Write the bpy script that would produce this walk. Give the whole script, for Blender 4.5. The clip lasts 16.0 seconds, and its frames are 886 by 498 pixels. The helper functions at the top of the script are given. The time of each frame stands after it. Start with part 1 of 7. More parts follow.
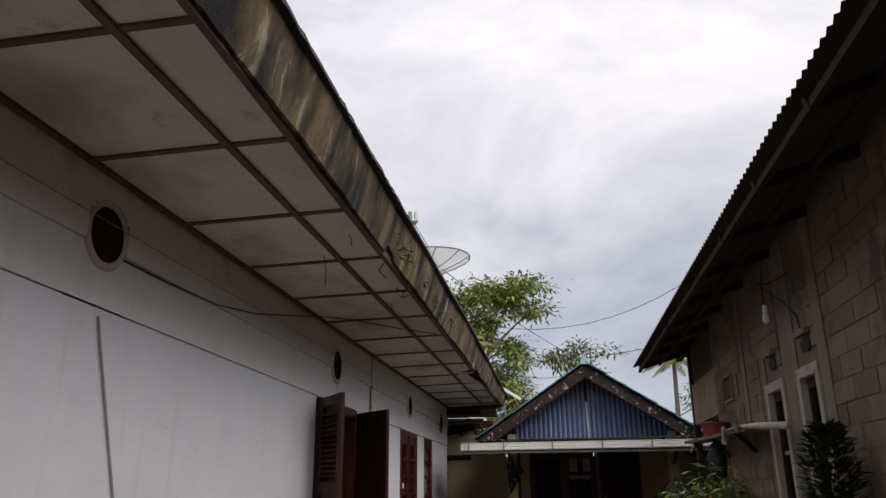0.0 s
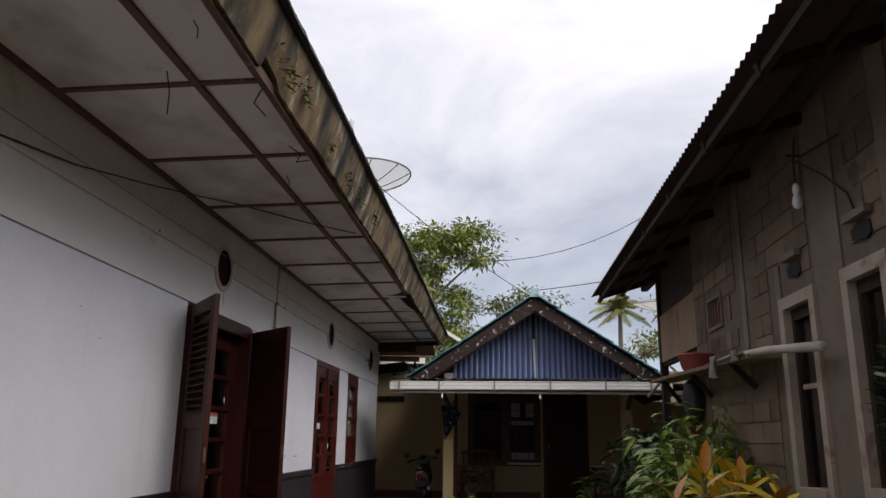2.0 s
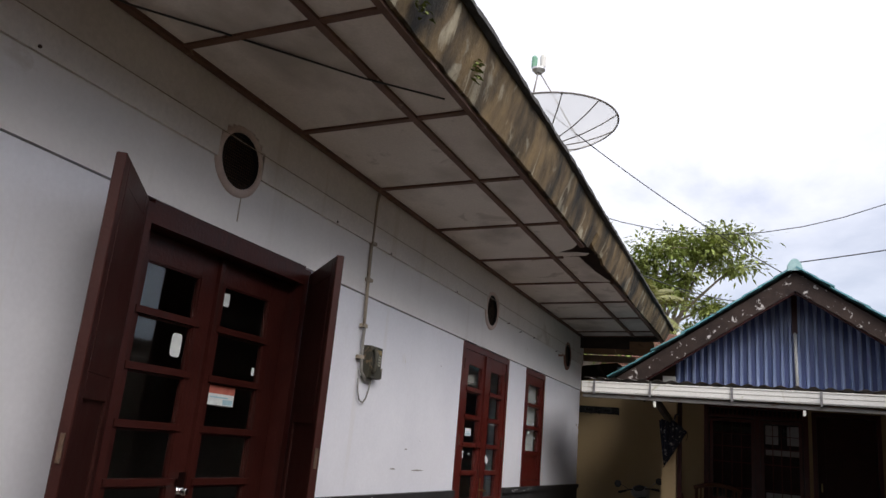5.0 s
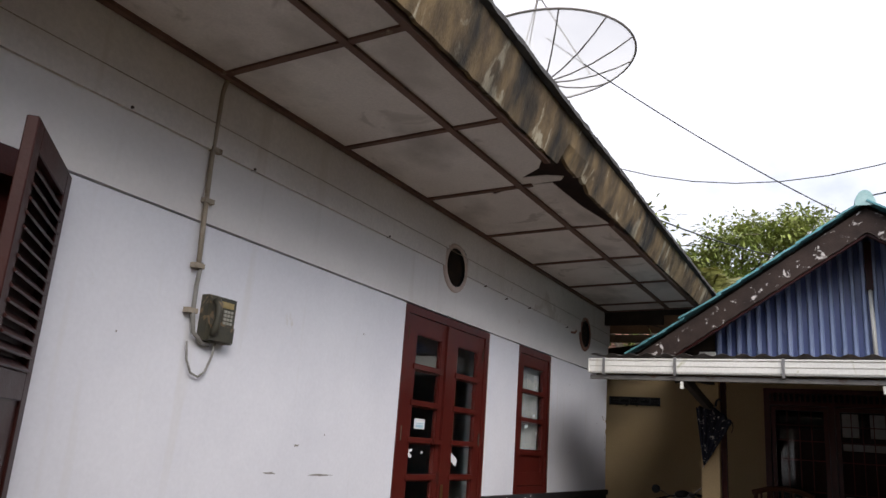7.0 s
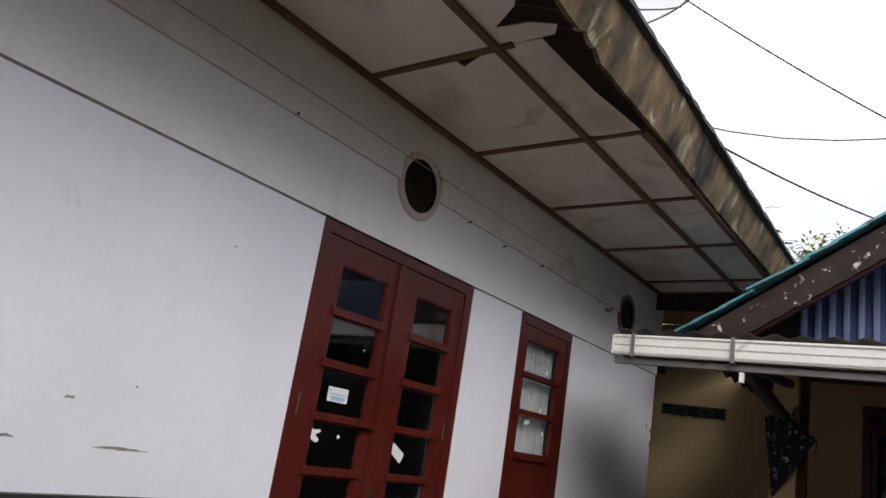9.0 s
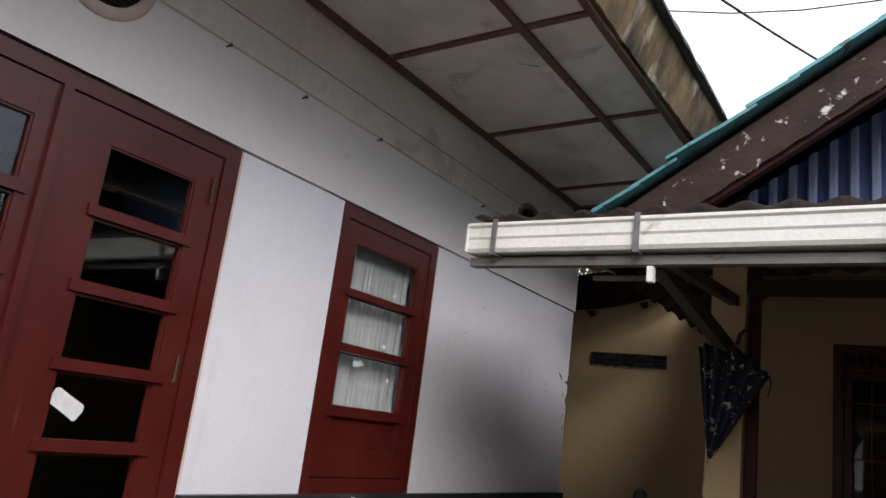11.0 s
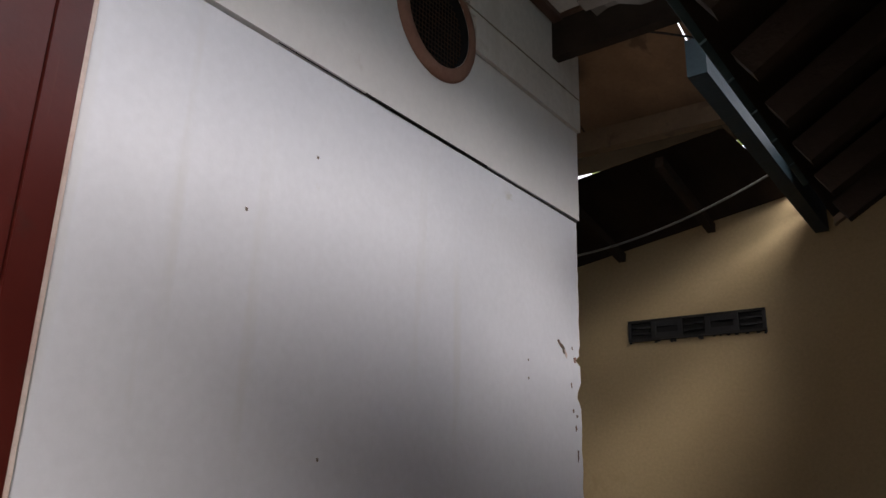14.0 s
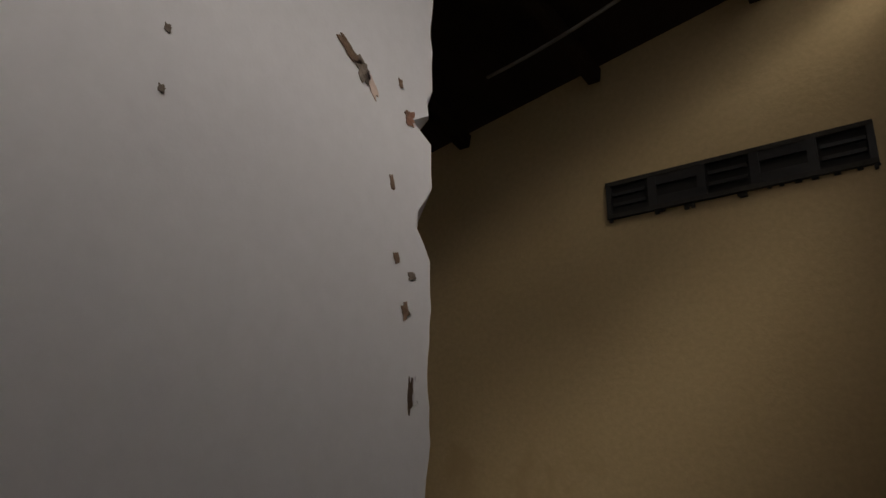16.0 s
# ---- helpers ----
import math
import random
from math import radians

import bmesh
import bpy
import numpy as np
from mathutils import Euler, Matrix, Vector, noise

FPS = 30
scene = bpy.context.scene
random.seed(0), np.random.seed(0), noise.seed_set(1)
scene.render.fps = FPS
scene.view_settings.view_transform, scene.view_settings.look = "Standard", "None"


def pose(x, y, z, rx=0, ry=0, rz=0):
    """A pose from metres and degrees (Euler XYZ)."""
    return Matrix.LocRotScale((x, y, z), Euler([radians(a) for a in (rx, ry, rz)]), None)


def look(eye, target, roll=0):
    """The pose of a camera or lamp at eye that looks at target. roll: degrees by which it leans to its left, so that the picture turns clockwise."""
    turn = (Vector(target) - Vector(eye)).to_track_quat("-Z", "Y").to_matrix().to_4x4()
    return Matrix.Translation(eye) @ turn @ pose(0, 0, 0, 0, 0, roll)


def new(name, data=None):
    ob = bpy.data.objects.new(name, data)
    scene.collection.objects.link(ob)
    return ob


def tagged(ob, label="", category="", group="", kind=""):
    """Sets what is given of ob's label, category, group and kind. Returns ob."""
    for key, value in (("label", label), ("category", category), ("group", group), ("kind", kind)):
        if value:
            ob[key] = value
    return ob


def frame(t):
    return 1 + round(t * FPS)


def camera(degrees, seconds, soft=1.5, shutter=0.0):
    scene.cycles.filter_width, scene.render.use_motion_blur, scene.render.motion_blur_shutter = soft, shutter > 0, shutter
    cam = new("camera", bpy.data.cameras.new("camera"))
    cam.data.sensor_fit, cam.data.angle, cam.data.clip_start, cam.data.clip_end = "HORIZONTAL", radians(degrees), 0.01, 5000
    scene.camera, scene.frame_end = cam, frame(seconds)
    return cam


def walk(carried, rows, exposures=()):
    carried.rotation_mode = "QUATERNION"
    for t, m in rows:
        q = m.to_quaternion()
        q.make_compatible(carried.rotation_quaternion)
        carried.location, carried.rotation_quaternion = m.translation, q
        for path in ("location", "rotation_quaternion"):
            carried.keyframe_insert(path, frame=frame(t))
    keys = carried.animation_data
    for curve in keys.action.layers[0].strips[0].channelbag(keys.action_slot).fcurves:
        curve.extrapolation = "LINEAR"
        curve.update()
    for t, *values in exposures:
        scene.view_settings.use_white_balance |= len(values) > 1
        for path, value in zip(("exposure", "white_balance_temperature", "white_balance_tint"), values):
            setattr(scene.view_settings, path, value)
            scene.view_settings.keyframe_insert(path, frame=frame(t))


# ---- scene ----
cam = camera(61.0, 16.0)
PATH = [
    (0, (0.08, 0.117, 1.269), (-0.204, 2.001, 1.878), -0.5),
    (0.5, (0.076, 0.604, 1.226), (-0.119, 2.51, 1.799), 4.9),
    (1, (0.078, 1.05, 1.234), (-0.086, 2.974, 1.752), 0.8),
    (1.5, (0.074, 1.531, 1.247), (-0.018, 3.467, 1.741), -2.2),
    (2, (0.032, 2.047, 1.2), (-0.121, 3.981, 1.686), 0.7),
    (2.5, (0.074, 2.527, 1.172), (-0.162, 4.443, 1.694), -0.8),
    (3, (0.124, 3.052, 1.201), (-0.203, 4.986, 1.594), 2.5),
    (3.5, (0.149, 3.572, 1.193), (-0.322, 5.472, 1.602), 1.5),
    (3.7, (0.156, 3.797, 1.16), (-0.468, 5.631, 1.656), 2.6),
    (5.8, (0.393, 5.889, 1.218), (-0.446, 7.636, 1.713), 4.1),
    (6, (0.416, 6.096, 1.21), (-0.432, 7.843, 1.69), 2.1),
    (6.5, (0.468, 6.645, 1.214), (-0.495, 8.333, 1.688), 2.5),
    (7, (0.473, 7.191, 1.199), (-0.484, 8.875, 1.699), 4.2),
    (7.5, (0.494, 7.719, 1.183), (-0.55, 9.345, 1.701), 5.2),
    (8, (0.498, 8.221, 1.19), (-0.628, 9.808, 1.651), 5.8),
    (8.2, (0.444, 8.419, 1.176), (-0.63, 10.025, 1.695), 9.3),
    (10.5, (0.115, 10.584, 1.168), (-1.145, 12.061, 1.647), 6.2),
    (11, (0.014, 11.136, 1.171), (-1.076, 12.75, 1.625), 7.4),
    (11.5, (-0.174, 11.685, 1.122), (-1.265, 13.31, 1.536), 2.7),
    (12, (-0.438, 12.148, 1.159), (-1.523, 13.806, 1.428), 4.47),
    (12.5, (-0.566, 12.592, 1.143), (-1.599, 14.276, 1.456), 0.2),
    (13, (-0.657, 13.062, 1.101), (-1.753, 14.68, 1.527), 2.61),
    (13.5, (-0.932, 13.535, 1.155), (-2.054, 15.123, 1.627), 1.98),
    (14, (-1.076, 14.012, 1.176), (-2.228, 15.538, 1.761), 1.46),
    (14.5, (-1.298, 14.468, 1.158), (-2.657, 15.828, 1.708), 1.3),
    (15, (-1.486, 14.936, 1.193), (-2.785, 16.353, 1.745), -0.56),
    (15.5, (-1.61, 15.393, 1.226), (-2.937, 16.81, 1.707), 1.73),
    (16, (-1.796, 15.87, 1.18), (-2.961, 17.39, 1.757), 0.17),
]
EXPOSURES = [(0, -0.2, 6750, 14), (1, -0.22, 6750, 14), (2.5, 0.02, 6600, 14), (3.5, 0.1, 6600, 14), (6.5, 0.48, 6550, 14), (8, 0.42, 6550, 14), (10.5, 0.48, 6550, 14), (11, 0.75, 6550, 14), (11.5, 0.88, 6550, 14), (12, 0.74, 6650, 15), (13, 1.08, 6650, 15), (13.5, 1.33, 6650, 15), (14.5, 1.3, 6650, 15), (15, 1.0, 6650, 15), (15.5, 0.68, 6800, 14), (16, 0.68, 7500, 13)]
walk(cam, [(t, look(eye, target, roll)) for t, eye, target, roll in PATH], EXPOSURES)

# ---- light: overcast sky, weak wide sun from the front right ----
world = bpy.data.worlds.new("overcast_sky")
scene.world = world
world.use_nodes = True
wn, wl = world.node_tree.nodes, world.node_tree.links
wn.clear()
SUN_ELEV, SUN_AZ = radians(38.5), radians(136.2)


def wnode(kind, **values):
    n = wn.new(kind)
    for k, v in values.items():
        n.inputs[k].default_value = v
    return n


w_out = wn.new("ShaderNodeOutputWorld")
w_bg = wnode("ShaderNodeBackground", Strength=1.05)
sky = wn.new("ShaderNodeTexSky")
sky.sky_type, sky.sun_disc, sky.sun_elevation, sky.sun_rotation = "NISHITA", False, SUN_ELEV, SUN_AZ
w_tc = wn.new("ShaderNodeTexCoord")
w_sep = wn.new("ShaderNodeSeparateXYZ")
wl.new(w_tc.outputs["Generated"], w_sep.inputs[0])
w_map = wnode("ShaderNodeMapping", Scale=(1.0, 1.0, 2.1), Location=(0.31, 0.12, 0.2))
wl.new(w_tc.outputs["Generated"], w_map.inputs["Vector"])
w_noise = wnode("ShaderNodeTexNoise", Scale=2.3, Detail=9.0, Roughness=0.56, Distortion=0.35)
wl.new(w_map.outputs[0], w_noise.inputs["Vector"])
w_ramp = wn.new("ShaderNodeValToRGB")
w_ramp.color_ramp.elements[0].position, w_ramp.color_ramp.elements[0].color = 0.36, (0.56, 0.60, 0.68, 1)
w_ramp.color_ramp.elements[1].position, w_ramp.color_ramp.elements[1].color = 0.62, (1.0, 1.0, 1.02, 1)
wl.new(w_noise.outputs["Fac"], w_ramp.inputs[0])
w_grad = wn.new("ShaderNodeValToRGB")
for e, (p, c) in zip((w_grad.color_ramp.elements[0], w_grad.color_ramp.elements[1]), ((0.02, (0.56, 0.635, 0.73, 1)), (0.62, (1.4, 1.38, 1.4, 1)))):
    e.position, e.color = p, c
mid = w_grad.color_ramp.elements.new(0.27)
mid.color = (0.88, 0.91, 0.96, 1)
wl.new(w_sep.outputs["Z"], w_grad.inputs[0])
w_mul = wn.new("ShaderNodeMix")
w_mul.data_type, w_mul.blend_type = "RGBA", "MULTIPLY"
w_mul.inputs[0].default_value = 1.0
wl.new(w_ramp.outputs[0], w_mul.inputs[6])
wl.new(w_grad.outputs[0], w_mul.inputs[7])
w_dim = wn.new("ShaderNodeMix")
w_dim.data_type, w_dim.blend_type = "RGBA", "MULTIPLY"
w_dim.inputs[0].default_value = 1.0
w_dim.inputs[7].default_value = (0.12, 0.12, 0.12, 1)
wl.new(sky.outputs[0], w_dim.inputs[6])
w_mix = wn.new("ShaderNodeMix")
w_mix.data_type = "RGBA"
w_mix.inputs[0].default_value = 0.86
wl.new(w_dim.outputs[2], w_mix.inputs[6])
wl.new(w_mul.outputs[2], w_mix.inputs[7])
wl.new(w_mix.outputs[2], w_bg.inputs["Color"])
wl.new(w_bg.outputs[0], w_out.inputs[0])

sun_data = bpy.data.lights.new("sun", "SUN")
sun_data.energy, sun_data.angle, sun_data.color = 2.3, radians(42), (1.0, 0.97, 0.92)
sun = new("sun", sun_data)
sun.matrix_world = look((12, -12.5, 13.8), (0, 0, 0))

# ---- materials ----


def surface(name, a, b, scale=6.0, rough=0.7, bump=0.15, metal=0.0, fine=60.0, spot=None, spot_at=0.62, spot_scale=3.0, stretch=(1, 1, 1), vary=0.0, streak=None, grainy=0.22):
    """Two tones mixed by broad noise, fine grain relief, an optional third tone in blotches, and a spread of lightness from piece to piece."""
    m = bpy.data.materials.new(name)
    m.use_nodes = True
    n, l = m.node_tree.nodes, m.node_tree.links
    bsdf = n["Principled BSDF"]
    geo = n.new("ShaderNodeNewGeometry")
    mp = n.new("ShaderNodeMapping")
    mp.inputs["Scale"].default_value = stretch
    l.new(geo.outputs["Position"], mp.inputs["Vector"])

    def noise_at(s, detail=5.0, dist=0.0):
        t = n.new("ShaderNodeTexNoise")
        t.inputs["Scale"].default_value, t.inputs["Detail"].default_value = s, detail
        t.inputs["Roughness"].default_value, t.inputs["Distortion"].default_value = 0.6, dist
        l.new(mp.outputs[0], t.inputs["Vector"])
        return t

    def blend(fac, c1, c2, mode="MIX"):
        x = n.new("ShaderNodeMix")
        x.data_type, x.blend_type = "RGBA", mode
        for i, v in ((0, fac), (6, c1), (7, c2)):
            if isinstance(v, (tuple, float)):
                x.inputs[i].default_value = v if isinstance(v, float) else (*v, 1)
            else:
                l.new(v, x.inputs[i])
        return x.outputs[2]

    def ramp(src, lo, hi):
        r = n.new("ShaderNodeMapRange")
        r.inputs["From Min"].default_value, r.inputs["From Max"].default_value = lo, hi
        l.new(src, r.inputs["Value"])
        return r.outputs[0]

    broad, grain = noise_at(scale), noise_at(fine, 3.0)
    col = blend(ramp(broad.outputs["Fac"], 0.32, 0.68), a, b)
    col = blend(grainy, col, blend(ramp(grain.outputs["Fac"], 0.25, 0.75), (0.55, 0.55, 0.55), (1.25, 1.25, 1.25)), "MULTIPLY")
    if spot:
        patch = noise_at(spot_scale, 8.0, 0.6)
        col = blend(ramp(patch.outputs["Fac"], spot_at, spot_at + 0.06), col, spot)
    if streak:
        mp2 = n.new("ShaderNodeMapping")
        mp2.inputs["Scale"].default_value = streak[1]
        l.new(geo.outputs["Position"], mp2.inputs["Vector"])
        t = n.new("ShaderNodeTexNoise")
        t.inputs["Scale"].default_value, t.inputs["Detail"].default_value = 1.0, 6.0
        l.new(mp2.outputs[0], t.inputs["Vector"])
        col = blend(ramp(t.outputs["Fac"], streak[2], streak[2] + 0.2), col, streak[0])
    if vary:
        info = n.new("ShaderNodeObjectInfo")
        r = n.new("ShaderNodeMapRange")
        r.inputs["To Min"].default_value, r.inputs["To Max"].default_value = 1 - vary, 1 + vary
        l.new(info.outputs["Random"], r.inputs["Value"])
        isl = n.new("ShaderNodeMapRange")
        isl.inputs["To Min"].default_value, isl.inputs["To Max"].default_value = 1 - vary, 1 + vary
        l.new(geo.outputs["Random Per Island"], isl.inputs["Value"])
        mul = n.new("ShaderNodeMath")
        mul.operation = "MULTIPLY"
        l.new(r.outputs[0], mul.inputs[0])
        l.new(isl.outputs[0], mul.inputs[1])
        comb = n.new("ShaderNodeCombineColor")
        for i in range(3):
            l.new(mul.outputs[0], comb.inputs[i])
        col = blend(1.0, col, comb.outputs[0], "MULTIPLY")
    l.new(col, bsdf.inputs["Base Color"])
    rr = n.new("ShaderNodeMapRange")
    rr.inputs["To Min"].default_value, rr.inputs["To Max"].default_value = max(0.03, rough - 0.1), min(1, rough + 0.12)
    l.new(broad.outputs["Fac"], rr.inputs["Value"])
    l.new(rr.outputs[0], bsdf.inputs["Roughness"])
    bsdf.inputs["Metallic"].default_value = metal
    if bump:
        bp = n.new("ShaderNodeBump")
        bp.inputs["Strength"].default_value, bp.inputs["Distance"].default_value = bump, 0.01
        add = n.new("ShaderNodeMath")
        l.new(broad.outputs["Fac"], add.inputs[0])
        l.new(grain.outputs["Fac"], add.inputs[1])
        l.new(add.outputs[0], bp.inputs["Height"])
        l.new(bp.outputs[0], bsdf.inputs["Normal"])
    return m


def glassy(name, tint=(0.8, 0.85, 0.85), rough=0.02):
    m = bpy.data.materials.new(name)
    m.use_nodes = True
    b = m.node_tree.nodes["Principled BSDF"]
    b.inputs["Base Color"].default_value = (*tint, 1)
    b.inputs["Transmission Weight"].default_value, b.inputs["Roughness"].default_value, b.inputs["IOR"].default_value = 1.0, rough, 1.45
    return m


WHITE = surface("white_limewash", (0.745, 0.755, 0.805), (0.81, 0.82, 0.865), 1.6, 0.62, 0.045, grainy=0.08, fine=45, spot=(0.66, 0.645, 0.61), spot_at=0.67, spot_scale=2.6, streak=((0.70, 0.69, 0.68), (7.0, 7.0, 0.5), 0.60))
# Warmer tone of the limewash, for the upper wall band.
WARMWHITE = surface("warm_limewash", (0.77, 0.745, 0.725), (0.83, 0.805, 0.785), 1.6, 0.7, 0.045, grainy=0.08, fine=45, spot=(0.68, 0.64, 0.60), spot_at=0.66, spot_scale=2.6, streak=((0.70, 0.665, 0.63), (7.0, 7.0, 0.5), 0.60))
SOFFIT = surface("fibre_cement_panel", (0.70, 0.64, 0.595), (0.80, 0.75, 0.705), 1.3, 0.9, 0.1, spot=(0.55, 0.50, 0.46), spot_at=0.62, spot_scale=3.1, streak=((0.44, 0.40, 0.365), (1.9, 1.3, 1.9), 0.52))
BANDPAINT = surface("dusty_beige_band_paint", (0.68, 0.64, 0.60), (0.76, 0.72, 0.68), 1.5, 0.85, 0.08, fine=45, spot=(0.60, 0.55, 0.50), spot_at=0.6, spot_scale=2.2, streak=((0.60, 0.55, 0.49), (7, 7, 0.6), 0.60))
BATTEN = surface("brown_painted_batten", (0.10, 0.05, 0.035), (0.17, 0.09, 0.06), 5, 0.7, 0.25, spot=(0.28, 0.2, 0.14), spot_at=0.64, spot_scale=9)
MOSSY = surface("weathered_mossy_fascia", (0.26, 0.18, 0.085), (0.085, 0.06, 0.035), 5.0, 0.9, 0.8, spot=(0.42, 0.37, 0.26), spot_at=0.565, spot_scale=4.0, stretch=(1, 1.3, 0.6), streak=((0.014, 0.013, 0.010), (4, 3.6, 1.3), 0.44))
MOSS = surface("green_moss", (0.10, 0.13, 0.02), (0.17, 0.20, 0.05), 30, 0.95, 0.7)
SOOT = surface("blackened_roof_edge", (0.022, 0.022, 0.02), (0.05, 0.045, 0.04), 8, 0.9, 0.4)
DADO = surface("black_painted_dado", (0.018, 0.018, 0.02), (0.035, 0.035, 0.036), 4, 0.45, 0.15, spot=(0.09, 0.09, 0.09), spot_at=0.66, spot_scale=4, streak=((0.08, 0.08, 0.085), (3, 3, 0.8), 0.62))
REDWOOD = surface("dark_red_gloss_paint", (0.070, 0.0085, 0.006), (0.096, 0.013, 0.009), 5, 0.34, 0.04, grainy=0.1, spot=(0.07, 0.016, 0.012), spot_at=0.62, spot_scale=5, streak=((0.20, 0.07, 0.05), (20, 20, 1.5), 0.68))
BROWNWOOD = surface("dark_brown_wood", (0.034, 0.007, 0.0055), (0.052, 0.012, 0.009), 5, 0.42, 0.2, streak=((0.03, 0.012, 0.01), (30, 30, 1.5), 0.55))
PALEEDGE = surface("pinkish_plaster_edge", (0.62, 0.46, 0.40), (0.72, 0.6, 0.54), 9, 0.85, 0.3)
RINGRED = surface("faded_terracotta_ring", (0.55, 0.42, 0.36), (0.66, 0.56, 0.5), 6, 0.8, 0.3)
RINGBROWN = surface("brown_terracotta_ring", (0.24, 0.11, 0.075), (0.32, 0.17, 0.12), 6, 0.8, 0.3)
# Flat black standing in for the shade inside holes and rooms.
DARK = surface("painted_void_shade", (0.012, 0.012, 0.012), (0.02, 0.02, 0.02), 4, 0.9, 0.0)
# Plaster coloured dark so the closed rooms look unlit.
ROOM = surface("room_plaster_shade_dark", (0.10, 0.10, 0.09), (0.13, 0.12, 0.11), 2, 0.9, 0.05)
GLASS = glassy("window_glass")
# Cloth toned down for the dark room behind; shared with the window's glare strips.
CURTAINGLARE = surface("curtain_cloth_and_glare", (0.36, 0.36, 0.37), (0.46, 0.46, 0.465), 12, 0.95, 0.1)
PAPER = surface("white_sticker_paper", (0.72, 0.74, 0.76), (0.8, 0.82, 0.82), 14, 0.8, 0.05)
INKBLUE = surface("pale_blue_print", (0.32, 0.52, 0.62), (0.38, 0.58, 0.66), 20, 0.8, 0.0)
STICKRED = surface("red_print", (0.5, 0.12, 0.09), (0.56, 0.2, 0.14), 20, 0.8, 0.0)
STICKTEAL = surface("pale_teal_sticker", (0.55, 0.68, 0.66), (0.66, 0.76, 0.73), 30, 0.8, 0.1)
BRASS = surface("aged_brass", (0.45, 0.32, 0.13), (0.55, 0.42, 0.2), 20, 0.35, 0.1, metal=1.0)
STEEL = surface("dull_steel", (0.5, 0.5, 0.5), (0.6, 0.6, 0.6), 20, 0.35, 0.05, metal=1.0)
IRON = surface("rusty_iron", (0.06, 0.045, 0.035), (0.12, 0.07, 0.045), 20, 0.8, 0.4, metal=0.2)
PHONE = surface("old_dirty_phone_plastic", (0.040, 0.040, 0.028), (0.075, 0.068, 0.045), 12, 0.55, 0.2, spot=(0.20, 0.14, 0.08), spot_at=0.58, spot_scale=14)
KEYPAD = surface("pale_key_plastic", (0.36, 0.36, 0.3), (0.42, 0.4, 0.34), 30, 0.6, 0.1)
CONDUIT = surface("grimy_conduit", (0.30, 0.25, 0.19), (0.42, 0.36, 0.28), 8, 0.75, 0.2, spot=(0.2, 0.15, 0.1), spot_at=0.6, spot_scale=6)
CABLE = surface("grey_cable", (0.22, 0.21, 0.19), (0.3, 0.29, 0.27), 20, 0.7, 0.1)
BLACKWIRE = surface("black_wire", (0.02, 0.02, 0.02), (0.035, 0.035, 0.035), 20, 0.6, 0.1)
PVC = surface("white_plastic_gutter", (0.78, 0.78, 0.73), (0.85, 0.85, 0.81), 3, 0.5, 0.1, spot=(0.5, 0.5, 0.36), spot_at=0.63, spot_scale=3.5, streak=((0.52, 0.47, 0.36), (9, 9, 2), 0.66))
STRAP = surface("zinc_strap", (0.22, 0.22, 0.22), (0.3, 0.3, 0.3), 20, 0.5, 0.1, metal=0.7)
CREAM = surface("cream_wall_paint", (0.53, 0.395, 0.212), (0.57, 0.435, 0.245), 1.5, 0.85, 0.12, spot=(0.48, 0.355, 0.19), spot_at=0.64, spot_scale=2)
# Paler blue paints the highlight along the ribs of the gable sheet.
PALERIB = surface("highlit_blue_rib", (0.20, 0.27, 0.46), (0.31, 0.38, 0.58), 4, 0.3, 0.03, spot=(0.26, 0.28, 0.52), spot_at=0.6, spot_scale=5, stretch=(3, 1, 0.6), vary=0.08)
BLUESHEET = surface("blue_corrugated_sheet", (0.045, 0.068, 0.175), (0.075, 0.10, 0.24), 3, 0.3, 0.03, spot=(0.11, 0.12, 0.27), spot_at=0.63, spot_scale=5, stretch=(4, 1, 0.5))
ZINC = surface("weathered_corrugated_zinc", (0.13, 0.12, 0.11), (0.20, 0.185, 0.172), 3, 0.65, 0.15, metal=0.2, spot=(0.2, 0.12, 0.08), spot_at=0.62, spot_scale=2.2)
RUSTZINC = surface("brown_rusted_zinc", (0.05, 0.036, 0.03), (0.08, 0.056, 0.045), 2.5, 0.8, 0.2, spot=(0.06, 0.04, 0.03), spot_at=0.58, spot_scale=3)
BARGE = surface("flaking_dark_barge_board", (0.026, 0.018, 0.016), (0.052, 0.036, 0.03), 5, 0.8, 0.35, spot=(0.56, 0.53, 0.51), spot_at=0.60, spot_scale=13)
SHUTWOOD = surface("dark_shutter_paint", (0.030, 0.007, 0.0055), (0.046, 0.012, 0.009), 5, 0.45, 0.15, streak=((0.06, 0.018, 0.014), (20, 20, 1.5), 0.66))
DARKTEAL = surface("mossy_dark_teal_tile", (0.03, 0.055, 0.06), (0.045, 0.08, 0.085), 6, 0.8, 0.3, vary=0.2)
TEAL = surface("teal_painted_tile", (0.06, 0.21, 0.24), (0.11, 0.30, 0.33), 8, 0.6, 0.2, spot=(0.05, 0.09, 0.1), spot_at=0.56, spot_scale=9, vary=0.15)
PALETEAL = surface("pale_teal_ridge_cap", (0.28, 0.48, 0.48), (0.40, 0.58, 0.57), 14, 0.7, 0.3, spot=(0.12, 0.2, 0.2), spot_at=0.62, spot_scale=12)
TEALWOOD = surface("dark_teal_board", (0.007, 0.020, 0.029), (0.013, 0.032, 0.042), 8, 0.6, 0.2)
TERRACOTTA = surface("old_terracotta_tile", (0.22, 0.10, 0.07), (0.33, 0.18, 0.13), 9, 0.85, 0.4, spot=(0.12, 0.08, 0.06), spot_at=0.57, spot_scale=12, vary=0.2)
RAFTER = surface("dark_old_timber", (0.028, 0.02, 0.015), (0.05, 0.035, 0.026), 6, 0.85, 0.3, stretch=(1, 0.3, 1))
